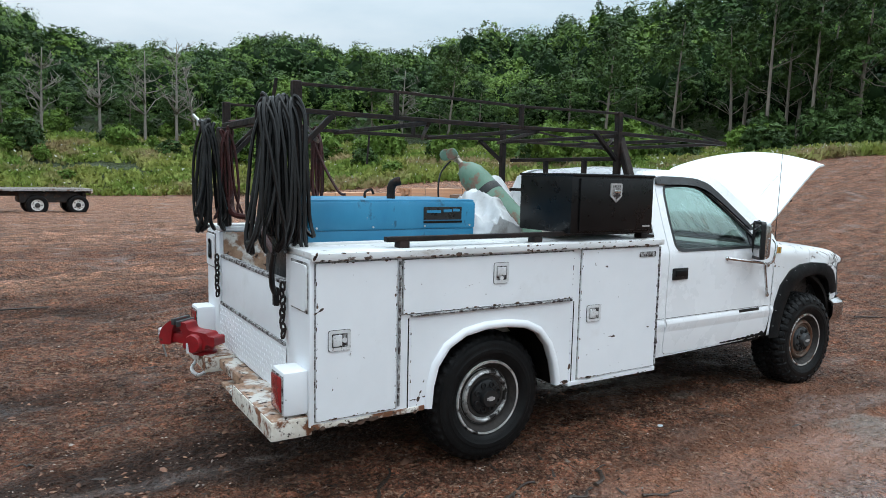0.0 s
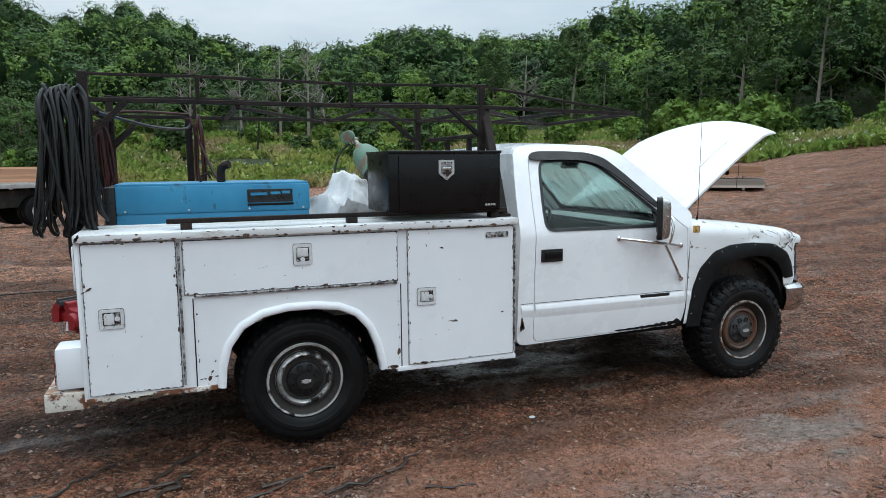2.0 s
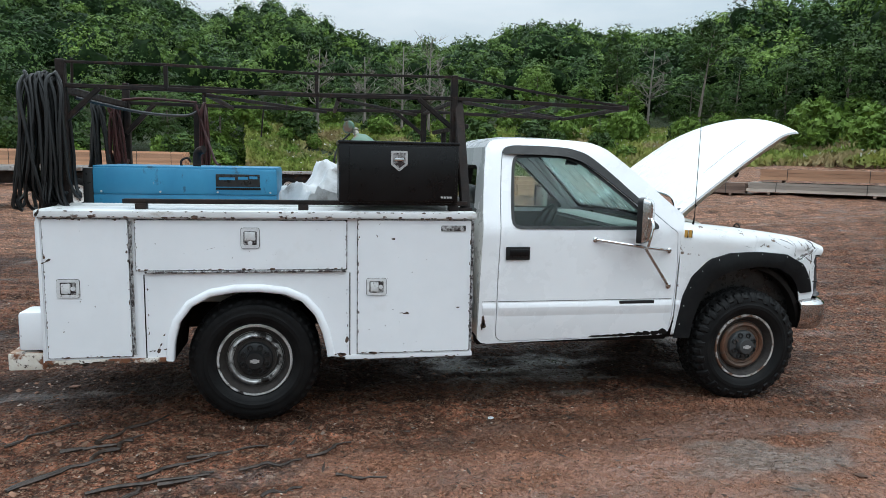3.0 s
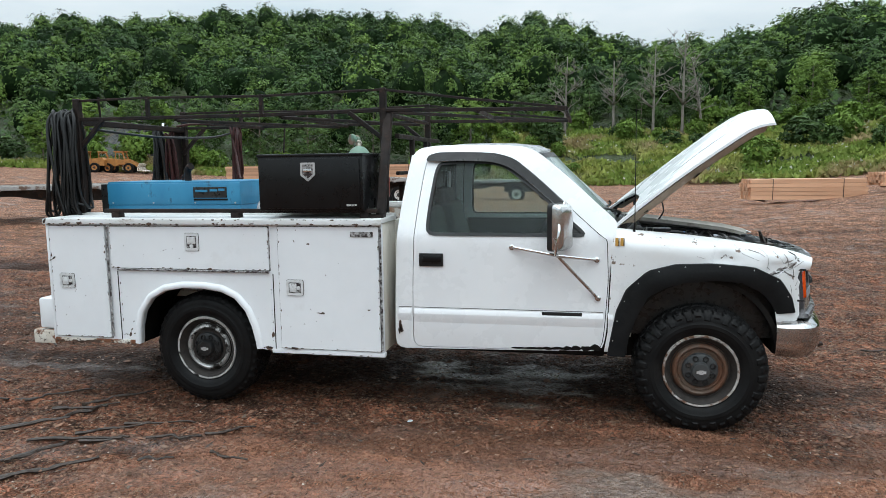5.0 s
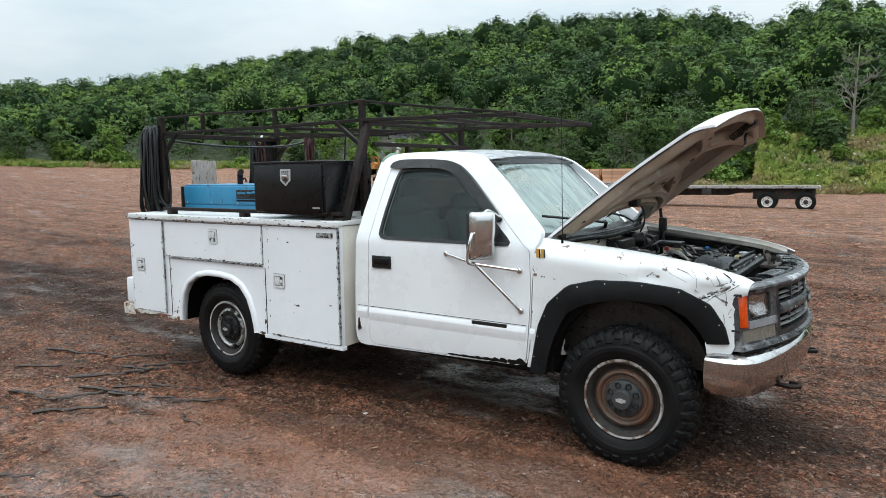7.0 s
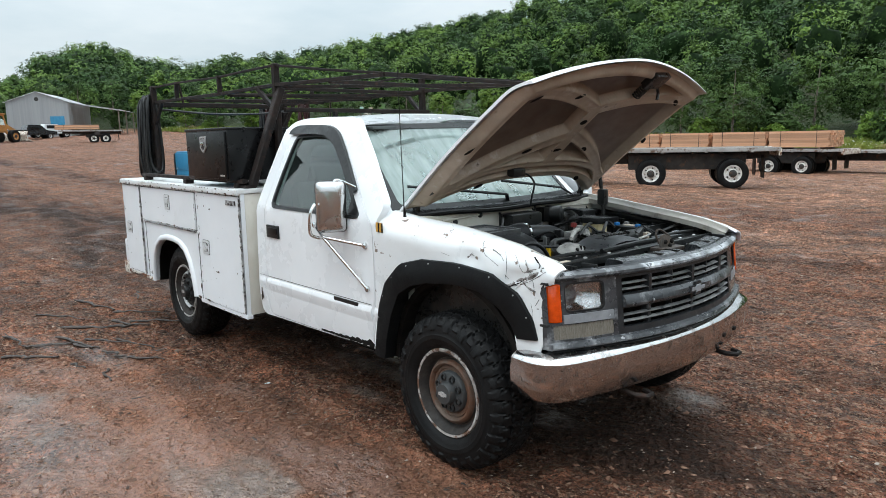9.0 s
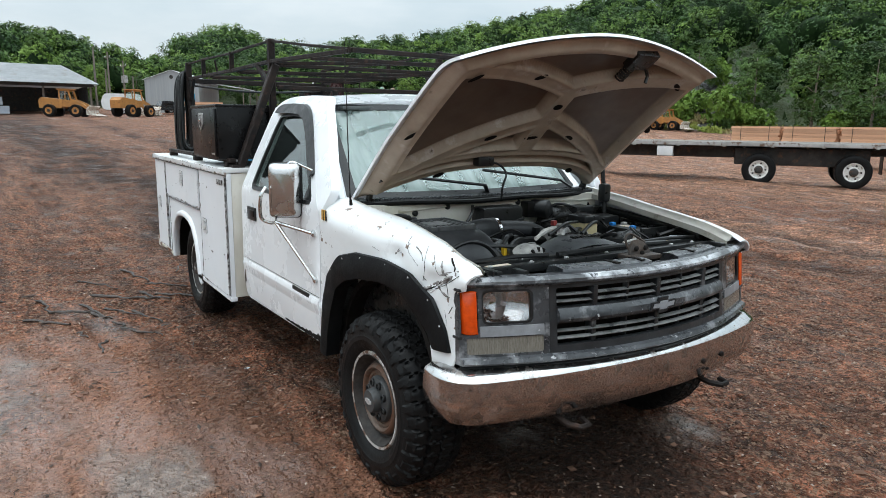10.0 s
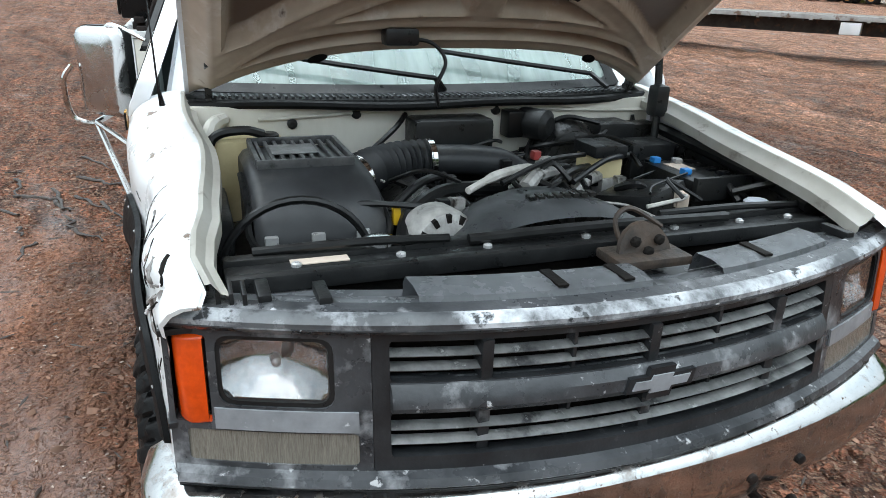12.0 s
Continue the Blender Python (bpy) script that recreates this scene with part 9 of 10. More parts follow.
for i in range(8):
    part("shroud_mark", boxed(3.60, 3.63, -0.03 + i * 0.024, -0.014 + i * 0.024, 1.108, 1.1175, 0), ENGINE, shroud)
bm = bm_new()
tube(bm, wire([(3.62, -0.36, 0.92), (3.60, -0.345, 1.0), (3.48, -0.29, 1.045), (3.38, -0.16, 1.07), (3.33, 0.04, 1.05)], 6), 0.021, 10)
part("radiator_hose", bm, HOSE, truck, "black radiator hose")
bm = bm_new()
tube(bm, wire([(3.47, -0.13, 1.095), (3.40, -0.02, 1.11), (3.34, 0.10, 1.11), (3.30, 0.17, 1.09)], 6), [0.010 + 0.004 * (i > 4) for i in range(19)], 8)
part("silver_pipe", bm, PALE, truck, "pale wrapped coolant pipe")
bm = bm_new()
tube(bm, wire([(3.44, 0.05, 1.08), (3.38, 0.12, 1.10), (3.30, 0.22, 1.085)], 6), 0.022, 9)
part("silver_pipe", bm, CAST, truck)
bm = bm_new()
turn = Matrix.Translation((3.555, -0.245, 1.005)) @ Matrix.Rotation(radians(-82), 4, "Z")
lathe(bm, [(0.03, -0.06), (0.075, -0.055), (0.086, -0.03), (0.088, 0.03), (0.080, 0.055), (0.06, 0.066), (0.02, 0.07)], turn, 26)
alt = part("alternator", bm, CAST, truck, "cast aluminium alternator")
for i in range(12):
    a = 2 * math.pi * i / 12
    m = turn @ Matrix.Rotation(a, 4, "Y") @ Matrix.Translation((0.066, 0.058, 0))
    bm = bm_new()
    box(bm, -0.012, 0.014, -0.006, 0.008, -0.006, 0.006, 0, m)
    part("vent_slot", bm, DARK, alt)
bm = bm_new()
tube(bm, wire([(3.60, -0.22, 1.03), (3.56, -0.27, 1.06), (3.52, -0.31, 1.0)], 5), 0.012, 7)
part("drive_belt", bm, HOSE, truck)
for y0, y1, z, r, mm in ((-0.26, 0.0, 1.02, 0.020, CAST), (-0.32, -0.12, 1.06, 0.012, HOSE), (-0.05, 0.22, 1.01, 0.028, ENGINE), (0.10, 0.36, 1.06, 0.012, HOSE), (0.18, 0.40, 1.03, 0.02, CAST), (0.2, 0.5, 1.09, 0.009, HOSE), (-0.02, 0.34, 1.10, 0.008, HOSE)):
    bm = bm_new()
    tube(bm, wire([(3.44, y0, z), (3.36, (y0 + y1) / 2, z + 0.035), (3.26, y1, z + 0.02)], 5), r, 9)
    part("engine_pipe", bm, mm, truck)
bm = bm_new()
box(bm, 3.20, 3.32, 0.14, 0.26, 1.0, 1.085, 0.015)
box(bm, 3.24, 3.29, 0.18, 0.23, 1.08, 1.12, 0.010)
part("throttle_body", bm, CAST, truck, "aluminium throttle body")
part("valve_cap", boxed(3.235, 3.265, 0.165, 0.19, 1.11, 1.138, 0.006), mat("dull_red_plastic", (0.28, 0.04, 0.035), None, 10, (0.4, 0.5)), truck, "small red cap")
# brake booster, reservoir
bm = bm_new()
lathe(bm, [(0.03, -0.09), (0.11, -0.08), (0.13, -0.03), (0.13, 0.0), (0.10, 0.05), (0.04, 0.07)], Matrix.Translation((3.02, 0.42, 1.05)) @ Matrix.Rotation(radians(-90), 4, "Z"), 26)
part("brake_booster", bm, ENGINE, truck, "round black brake booster")
part("master_cylinder", boxed(3.08, 3.30, 0.39, 0.45, 0.99, 1.05, 0.015), CAST, truck)
res = part("brake_reservoir", boxed(3.17, 3.29, 0.365, 0.465, 1.045, 1.115, 0.012), TANK, truck, "yellowed brake fluid reservoir")
part("reservoir_cap", boxed(3.162, 3.298, 0.357, 0.473, 1.113, 1.150, 0.008), BLACK_PLASTIC, res)
bm = bm_new()
lathe(bm, [(0.05, -0.05), (0.052, -0.04), (0.052, 0.05), (0.03, 0.065)], Matrix.Translation((2.99, 0.30, 1.165)) @ Matrix.Rotation(radians(-60), 4, "Z"), 18)
wm = part("wiper_motor", bm, BLACK_PLASTIC, truck, "black wiper motor")
part("motor_bracket", boxed(2.93, 3.0, 0.20, 0.26, 1.12, 1.21, 0.01), BLACK, wm)
part("relay_box", boxed(2.94, 3.06, 0.52, 0.66, 1.06, 1.17, 0.012), BLACK_PLASTIC, truck, "black relay box")
# battery
bat = part("battery", boxed(3.25, 3.50, 0.57, 0.755, 0.90, 1.085, 0.012), BLACK_PLASTIC, truck, "black battery with blue clips")
part("battery_label", boxed(3.30, 3.38, 0.61, 0.67, 1.0855, 1.0875, 0), LABEL, bat)
for x, y, mm in ((3.27, 0.60, BLUE_CAP), (3.30, 0.66, CAST), (3.42, 0.60, BLUE_CAP), (3.47, 0.70, BLACK)):
    part("terminal", boxed(x - 0.014, x + 0.014, y - 0.014, y + 0.014, 1.083, 1.103, 0.006), mm, bat)
for i in range(4):
    part("cell_cap", boxed(3.28 + i * 0.05, 3.31 + i * 0.05, 0.70, 0.735, 1.084, 1.093, 0.004), BLACK, bat)
part("hold_down", boxed(3.505, 3.525, 0.56, 0.76, 1.03, 1.10, 0.004), BLACK_PLASTIC, bat)
part("fuse_box", boxed(3.07, 3.20, 0.56, 0.73, 0.98, 1.125, 0.012), BLACK_PLASTIC, truck, "black fuse box")
bm = bm_new()
box(bm, -0.10, 0.10, -0.09, 0.09, -0.07, 0.07, 0.02, pose(3.46, 0.43, 1.0, 8, -12, 20))
part("power_steering_pump", bm, BLACK_PLASTIC, truck, "black fluid pump housing")
part("warning_tag", boxed(3.54, 3.56, 0.47, 0.51, 1.03, 1.075, 0.002), LABEL, truck, "small white tag")
bm = bm_new()
box(bm, 3.60, 3.73, 0.58, 0.72, 0.82, 1.05, 0.025)
wb = part("washer_bottle", bm, TANK, truck, "grimy yellowed washer bottle")
bm = bm_new()
lathe(bm, [(0.036, 0), (0.036, 0.018), (0.028, 0.024)], Matrix.Translation((3.665, 0.65, 1.05)) @ Matrix.Rotation(radians(90), 4, "X"), 18)
part("bottle_cap", bm, mat("blue_grey_cap", (0.42, 0.45, 0.50), None, 10, (0.4, 0.5)), wb, "blue-grey cap")
bm = bm_new()
lathe(bm, [(0.03, 0), (0.036, 0.006), (0.036, 0.016), (0.02, 0.022)], Matrix.Translation((3.70, -0.43, 1.058)) @ Matrix.Rotation(radians(90), 4, "X"), 18)
part("radiator_cap", bm, CHROME, truck, "shiny radiator cap")
part("support_label", boxed(3.735, 3.765, -0.63, -0.51, 1.056, 1.058, 0), LABEL, truck, "pale paper label")
part("dipstick", boxed(3.46, 3.485, -0.335, -0.315, 1.02, 1.075, 0.006), mat("yellow_plastic", (0.7, 0.42, 0.02), None, 10, (0.4, 0.5)), truck, "yellow dipstick handle")
# wiring
for i in range(46):
    a = Vector((random.uniform(3.0, 3.62), random.uniform(-0.33, 0.76), random.uniform(1.0, 1.09)))
    b = a + Vector((random.uniform(-0.28, 0.28), random.uniform(-0.3, 0.3), random.uniform(-0.07, 0.03)))
    b.x, b.y = min(3.68, max(2.96, b.x)), min(0.76, max(-0.74, b.y))
    c = (a + b) / 2 + Vector((random.uniform(-0.08, 0.08), random.uniform(-0.08, 0.08), random.uniform(0.0, 0.05)))
    bm = bm_new()
    tube(bm, wire([a, c, b], 6), random.choice((0.004, 0.006, 0.008, 0.011)), 6)
    part("wiring", bm, HOSE if i % 6 else PALE if i % 12 else CAST, truck)
for pts in ([(3.0, 0.36, 1.17), (3.02, 0.42, 1.19), (3.04, 0.56, 1.16)], [(2.99, 0.30, 1.12), (3.08, 0.24, 1.06), (3.14, 0.36, 1.07), (3.05, 0.55, 1.15)], [(2.94, -0.14, 1.20), (3.02, -0.20, 1.17), (3.10, -0.30, 1.12)], [(3.0, 0.25, 1.08), (3.1, 0.33, 1.12), (3.12, 0.50, 1.14), (3.2, 0.60, 1.11)]):
    bm = bm_new()
    tube(bm, wire(pts, 7), 0.009, 6)
    part("wiring", bm, HOSE, truck)
for i in range(14):
    x, y = random.uniform(3.05, 3.6), random.uniform(-0.3, 0.55)
    part("connector", boxed(x - 0.015, x + 0.015, y - 0.012, y + 0.02, 1.02, 1.02 + random.uniform(0.03, 0.08), 0.004), random.choice((BLACK, BLACK_PLASTIC, CAST)), truck)

# ---- the yard: trailers, lumber, sheds, machines ----
DECK = mat("weathered_trailer_steel", (0.045, 0.04, 0.037), (0.02, 0.018, 0.017), 3, (0.55, 0.8), spots=((0.14, 0.075, 0.045), 4, 0.56, 0.68, 0.9))
PALE_RAIL = mat("pale_trailer_rail", (0.42, 0.41, 0.40), (0.26, 0.25, 0.24), 2, (0.4, 0.6), spots=((0.14, 0.09, 0.065), 5, 0.55, 0.65, 0.85))
WOODDECK = mat("grey_deck_boards", (0.22, 0.19, 0.165), (0.13, 0.11, 0.095), 1.5, (0.7, 0.9), stretch=(0.3, 4, 1))
SAWN = mat("fresh_sawn_lumber", (0.62, 0.36, 0.225), (0.50, 0.27, 0.16), 1.2, (0.6, 0.8), island=0.25, stretch=(0.3, 3, 3))
TIMBER = mat("brown_sawn_timber", (0.40, 0.225, 0.135), (0.27, 0.145, 0.088), 1.2, (0.6, 0.85), island=0.35, stretch=(0.3, 3, 3))
GREY_WOOD = mat("pale_grey_timber", (0.46, 0.40, 0.345), (0.30, 0.25, 0.21), 1.2, (0.7, 0.9), island=0.4, stretch=(0.3, 3, 3))
OLD_WOOD = mat("weathered_lumber", (0.24, 0.165, 0.125), (0.15, 0.10, 0.08), 1.2, (0.7, 0.9), island=0.35, stretch=(0.3, 3, 3))
ROOFING = mat("galvanised_roof_sheet", (0.50, 0.51, 0.52), (0.40, 0.41, 0.42), 0.6, (0.35, 0.55), metal=0.2, spots=((0.30, 0.24, 0.2), 0.8, 0.56, 0.75))
SIDING = mat("grey_metal_siding", (0.34, 0.35, 0.36), (0.28, 0.29, 0.30), 0.4, (0.45, 0.65), bump=0.3, bump_scale=5, stretch=(6, 6, 0.2))
POST_WOOD = mat("old_pole_wood", (0.20, 0.165, 0.14), (0.13, 0.105, 0.09), 2, (0.8, 0.95))
WHITE_PLAIN = mat("white_sheet_metal", (0.72, 0.73, 0.74), (0.62, 0.63, 0.64), 1.5, (0.35, 0.5))
DARK_CAR = mat("dark_car_paint", (0.015, 0.016, 0.02), (0.02, 0.022, 0.026), 2, (0.2, 0.3), coat=0.4)
WRAP = mat("pale_lumber_wrap", (0.60, 0.64, 0.70), (0.50, 0.54, 0.62), 1.0, (0.4, 0.6))
HUB_WHITE = mat("dusty_white_hub", (0.72, 0.71, 0.69), (0.58, 0.56, 0.53), 8, (0.45, 0.65), spots=((0.16, 0.11, 0.08), 9, 0.55, 0.68, 0.85))


def put(name, bm, m, parent, label=""):
    """A part in its thing's own axes."""
    return part(name, bm, m, parent, label)


def road_wheel(parent, x, y, z, r, w, side, rim_mat, dual=False):
    """A lorry wheel: tyre with a dished rim and hub."""
    bm = bm_new()
    m = Matrix.Translation((x, y, z)) @ Matrix.Diagonal((1, side, 1, 1))
    lathe(bm, [(r * 0.56, -0.12), (r * 0.56, 0.0), (r * 0.60, 0.012), (r * 0.85, 0.02), (r * 0.97, 0.0), (r, -0.03), (r, -w + 0.03), (r * 0.97, -w), (r * 0.56, -w)], m, 36)
    if dual:
        lathe(bm, [(r * 0.56, -w - 0.06), (r * 0.97, -w - 0.07), (r, -w - 0.10), (r, -2 * w - 0.04), (r * 0.97, -2 * w - 0.06), (r * 0.56, -2 * w - 0.06)], m, 36)
    wheel = put("wheel", bm, RUBBER, parent)
    bm = bm_new()
    lathe(bm, [(r * 0.57, -0.05), (r * 0.57, 0.012), (r * 0.53, 0.008), (r * 0.49, -0.025), (r * 0.32, -0.04), (r * 0.29, -0.01), (r * 0.16, 0.0), (r * 0.14, 0.05), (r * 0.05, 0.06)], m, 30)
    rim = put("rim", bm, rim_mat, wheel)
    bm = bm_new()
    lathe(bm, [(r * 0.25, -0.02), (r * 0.25, 0.014), (r * 0.19, 0.030), (r * 0.17, 0.075), (r * 0.05, 0.085)], m, 18)
    put("hub", bm, DECK, rim)
    for i in range(5):
        a = 2 * math.pi * i / 5
        bm = bm_new()
        lathe(bm, [(r * 0.062, -0.05), (r * 0.062, -0.026)], m @ Matrix.Translation((r * 0.40 * math.cos(a), 0, r * 0.40 * math.sin(a))), 10)
        put("hand_hole", bm, DECK, rim)


def trailer(label, length, at, turn, axles, gear=None, headboard=False, rail=PALE_RAIL):
    """A flatbed trailer; x runs from its front to its rear, wheels at the given places."""
    t = thing("flatbed_trailer", label, "trailer", group="flatbed trailers")
    put("deck", boxed(0, length, -1.25, 1.25, 1.26, 1.33, 0.01), WOODDECK, t)
    for y in (-1.27, 1.25):
        put("side_rail", boxed(0, length, y - 0.01, y + 0.03, 1.22, 1.345, 0.006), rail, t)
    for y in (-0.45, 0.40):
        bm = bm_new()
        sheet(bm, [(0.3, 1.05), (2.6, 1.0), (3.6, 0.82), (length - 4.5, 0.82), (length - 4.0, 0.95), (length - 0.2, 0.98), (length - 0.2, 1.26), (0.3, 1.26)], lambda u, v, d: Vector((u, y + d, v)), 0.06, (), 1.0, 0)
        put("main_beam", bm, DECK, t)
    for i in range(int(length / 0.9)):
        x = 0.5 + i * 0.9
        put("cross_member", boxed(x, x + 0.06, -1.22, 1.22, 1.16, 1.26, 0), DECK, t)
    for i in range(int(length / 1.4)):
        x = 0.9 + i * 1.4
        put("stake_pocket", boxed(x, x + 0.09, -1.295, -1.275, 1.19, 1.34, 0.003), rail, t)
    for x in axles:
        for side in (-1, 1):
            road_wheel(t, x, side * 1.22, 0.50, 0.50, 0.26, side, HUB_WHITE, True)
        bm = bm_new()
        tube(bm, [(x, -1.1, 0.5), (x, 1.1, 0.5)], 0.065, 10)
        put("axle", bm, DECK, t)
        for y in (-0.48, 0.44):
            put("spring_hanger", boxed(x - 0.35, x + 0.35, y, y + 0.08, 0.58, 0.98, 0.03), DECK, t)
    put("suspension_frame", boxed(axles[0] - 0.75, axles[-1] + 0.45, -0.80, 0.80, 0.62, 1.16, 0.05), DECK, t)
    put("rear_sill", boxed(length - 0.05, length + 0.03, -1.27, 1.27, 1.08, 1.34, 0.01), RUSTED, t, "rusted rear sill")
    for y in (-1.15, 0.55):
        put("mud_flap", boxed(length - 0.45, length - 0.43, y, y + 0.6, 0.35, 1.1, 0), RUBBER, t)
    if gear:
        for y in (-0.9, 0.8):
            put("landing_leg", boxed(gear - 0.07, gear + 0.07, y, y + 0.12, 0.10, 1.2, 0.01), DECK, t)
        put("leg_foot", boxed(gear - 0.16, gear + 0.16, -1.0, 1.0, 0.06, 0.10, 0.01), DECK, t)
        bm = bm_new()
        bar(bm, (gear, -0.85, 0.35), (gear + 1.0, -0.4, 1.1), 0.05)
        put("leg_brace", bm, DECK, t)
    put("tool_tray", boxed(length * 0.55, length * 0.55 + 0.5, -1.26, -0.9, 0.86, 1.18, 0.02), WHITE_PLAIN if headboard else DECK, t)
    if headboard:
        put("headboard", boxed(-0.10, 0.0, -1.2, 1.2, 1.1, 2.35, 0.03), PALE_RAIL, t, "pale headboard at the front")
    t.matrix_basis = pose(*at, 0, 0, turn)
    return t


trailer("long flatbed trailer with white wheel hubs parked on the dirt", 15.8, (-17.56, 12.34, float(large_height(-6, 18)) - 0.03), 33.0, (11.8, 14.4), None, True)
trailer("empty flatbed trailer resting on landing legs", 12.95, (-11.94, 36.05, float(large_height(-5, 37)) - 0.20), 6.0, (10.45, 12.3), 3.4)
lumber_trailer = trailer("flatbed trailer carrying bundles of fresh lumber", 13.0, (-19.0, 33.6, float(large_height(-13, 33)) - 0.25), 1.0, (9.6, 11.2), 2.6)


def lumber_bundle(at, turn, long, wide, high, material, label, layers=7, group="lumber bundles"):
    """A strapped bundle of boards, each board proud of its neighbour."""
    t = thing("lumber_bundle", label, "lumber", group=group)
    h = high / layers
    across = max(3, int(wide / 0.16))
    bm = bm_new()
    for i in range(layers):
        for j in range(across):
            e0, e1 = random.uniform(-0.06, 0.06), random.uniform(-0.06, 0.06)
            y = -wide / 2 + wide * j / across
            box(bm, -long / 2 + e0, long / 2 + e1, y + 0.004, y + wide / across - 0.004, i * h, i * h + h * 0.94, 0)
    tagged(put("stacked_wood", bm, material, t), kind="stuff")
    for x in (-long * 0.3, long * 0.3):
        bm = bm_new()
        box(bm, x - 0.012, x + 0.012, -wide / 2 - 0.006, wide / 2 + 0.006, -0.004, high + 0.004, 0)
        put("strap", bm, DECK, t, "dark steel strap")
    for x in (-long * 0.35, long * 0.35):
        put("dunnage", boxed(x - 0.05, x + 0.05, -wide / 2, wide / 2, -0.10, -0.002, 0), OLD_WOOD, t)
    t.matrix_basis = pose(*at, 0, 0, turn)
    return t


lz = float(large_height(-13, 33)) - 0.25 + 1.33 + 0.10
for i in range(4):
    lumber_bundle((-17.1 + i * 3.0, 33.65 + i * 0.05, lz), 1.0, 2.8, 2.1, 0.80, SAWN, "strapped bundle of fresh orange lumber on a trailer")
# stacks on the ground
for x, y, turn, long, wide, high, m, label in ((11.6, 26.4, 4, 4.6, 1.4, 0.86, SAWN, "low stack of fresh sawn boards on the dirt"),
                                               (16.5, 26.8, 8, 4.2, 1.3, 0.55, SAWN, "small stack of fresh sawn boards on the dirt"),
                                               (19.3, 18.2, -42, 5.0, 1.6, 0.36, GREY_WOOD, "low stack of pale grey timbers on the dirt"),
                                               (16.0, 21.2, -40, 3.6, 1.2, 0.42, OLD_WOOD, "low pile of grey timbers on the dirt")):
    lumber_bundle((x, y, float(large_height(x, y)) + 0.08), turn, long, wide, high, m, label, 5 if high > 0.5 else 3, "ground stacks")
lumber_bundle((19.45, 18.07, float(large_height(19.3, 18.2)) + 0.545), -42, 4.5, 1.4, 0.42, TIMBER, "stack of brown sawn timbers on top of pale ones", 3, "ground stacks")


def loader(at, turn, size=1.0, label="yellow wheel loader parked at the yard's edge"):
    t = thing("wheel_loader", label, "loader", group="wheel loaders")
    bm = bm_new()
    sheet(bm, [(-2.9, 1.0), (-0.4, 1.0), (-0.2, 1.2), (-0.2, 2.0), (-2.6, 2.25), (-2.95, 1.9)], lambda u, v, d: Vector((u, -0.75 + d, v)), 1.5, (), 0.5, 0)
    put("engine_cover", bm, YELLOW, t)
    bm = bm_new()
    sheet(bm, [(-0.6, 1.2), (0.9, 1.2), (0.9, 2.0), (0.6, 3.15), (-0.6, 3.15)], lambda u, v, d: Vector((u, -0.7 + d, v)), 0.05, [[(-0.45, 1.95), (0.7, 1.95), (0.45, 2.95), (-0.45, 2.95)]], 0.5, 0)
    sheet(bm, [(-0.6, 1.2), (0.9, 1.2), (0.9, 2.0), (0.6, 3.15), (-0.6, 3.15)], lambda u, v, d: Vector((u, 0.65 + d, v)), 0.05, [[(-0.45, 1.95), (0.7, 1.95), (0.45, 2.95), (-0.45, 2.95)]], 0.5, 0)
    box(bm, -0.75, 0.75, -0.85, 0.85, 3.12, 3.24, 0.03)
    box(bm, -0.6, 0.9, -0.7, 0.7, 1.15, 1.3, 0)
    put("cab", bm, YELLOW, t)
    put("cab_glass", boxed(-0.45, 0.62, -0.66, 0.66, 1.95, 3.0, 0.02), GLASS, t)
    for y in (-0.65, 0.5):
        bm = bm_new()
        sheet(bm, [(0.7, 1.9), (1.0, 2.05), (2.2, 1.5), (3.0, 0.75), (2.8, 0.6), (2.0, 1.2), (0.9, 1.6)], lambda u, v, d: Vector((u, y + d, v)), 0.15, (), 0.5, 0)
        put("lift_arm", bm, YELLOW, t)
    bm = bm_new()
    sheet(bm, [(2.75, 0.25), (3.95, 0.12), (3.95, 0.18), (3.2, 0.4), (3.0, 0.8), (3.25, 1.25), (3.15, 1.32), (2.75, 0.95)], lambda u, v, d: Vector((u, -1.35 + d, v)), 2.7, (), 0.5, 0)
    put("bucket", bm, RUSTED, t, "worn steel bucket")
    for x in (-1.6, 1.45):
        for side in (-1, 1):
            road_wheel(t, x, side * 1.25, 0.72, 0.72, 0.5, side, YELLOW)
    t.matrix_basis = pose(*at, 0, 0, turn) @ Matrix.Scale(size, 4)
    return t


def spot(cx, cy, az, d):
    x, y = cx + d * math.sin(math.radians(az)), cy + d * math.cos(math.radians(az))
    return x, y, float(large_height(x, y))


loader(spot(5.9, -2.7, -81.2, 92), 130)
loader(spot(5.9, -2.0, -86.0, 94), 60)
loader(spot(5.9, -1.8, -42.4, 80), 200, 0.66, "dusty yellow wheel loader standing below the rocky bank")
loader(spot(5.9, -1.8, -41.2, 81), 35, 0.66, "dusty yellow wheel loader standing below the rocky bank")
loader(spot(5.9, -1.8, -40.0, 80), 15, 0.7, "dusty yellow wheel loader standing below the rocky bank")


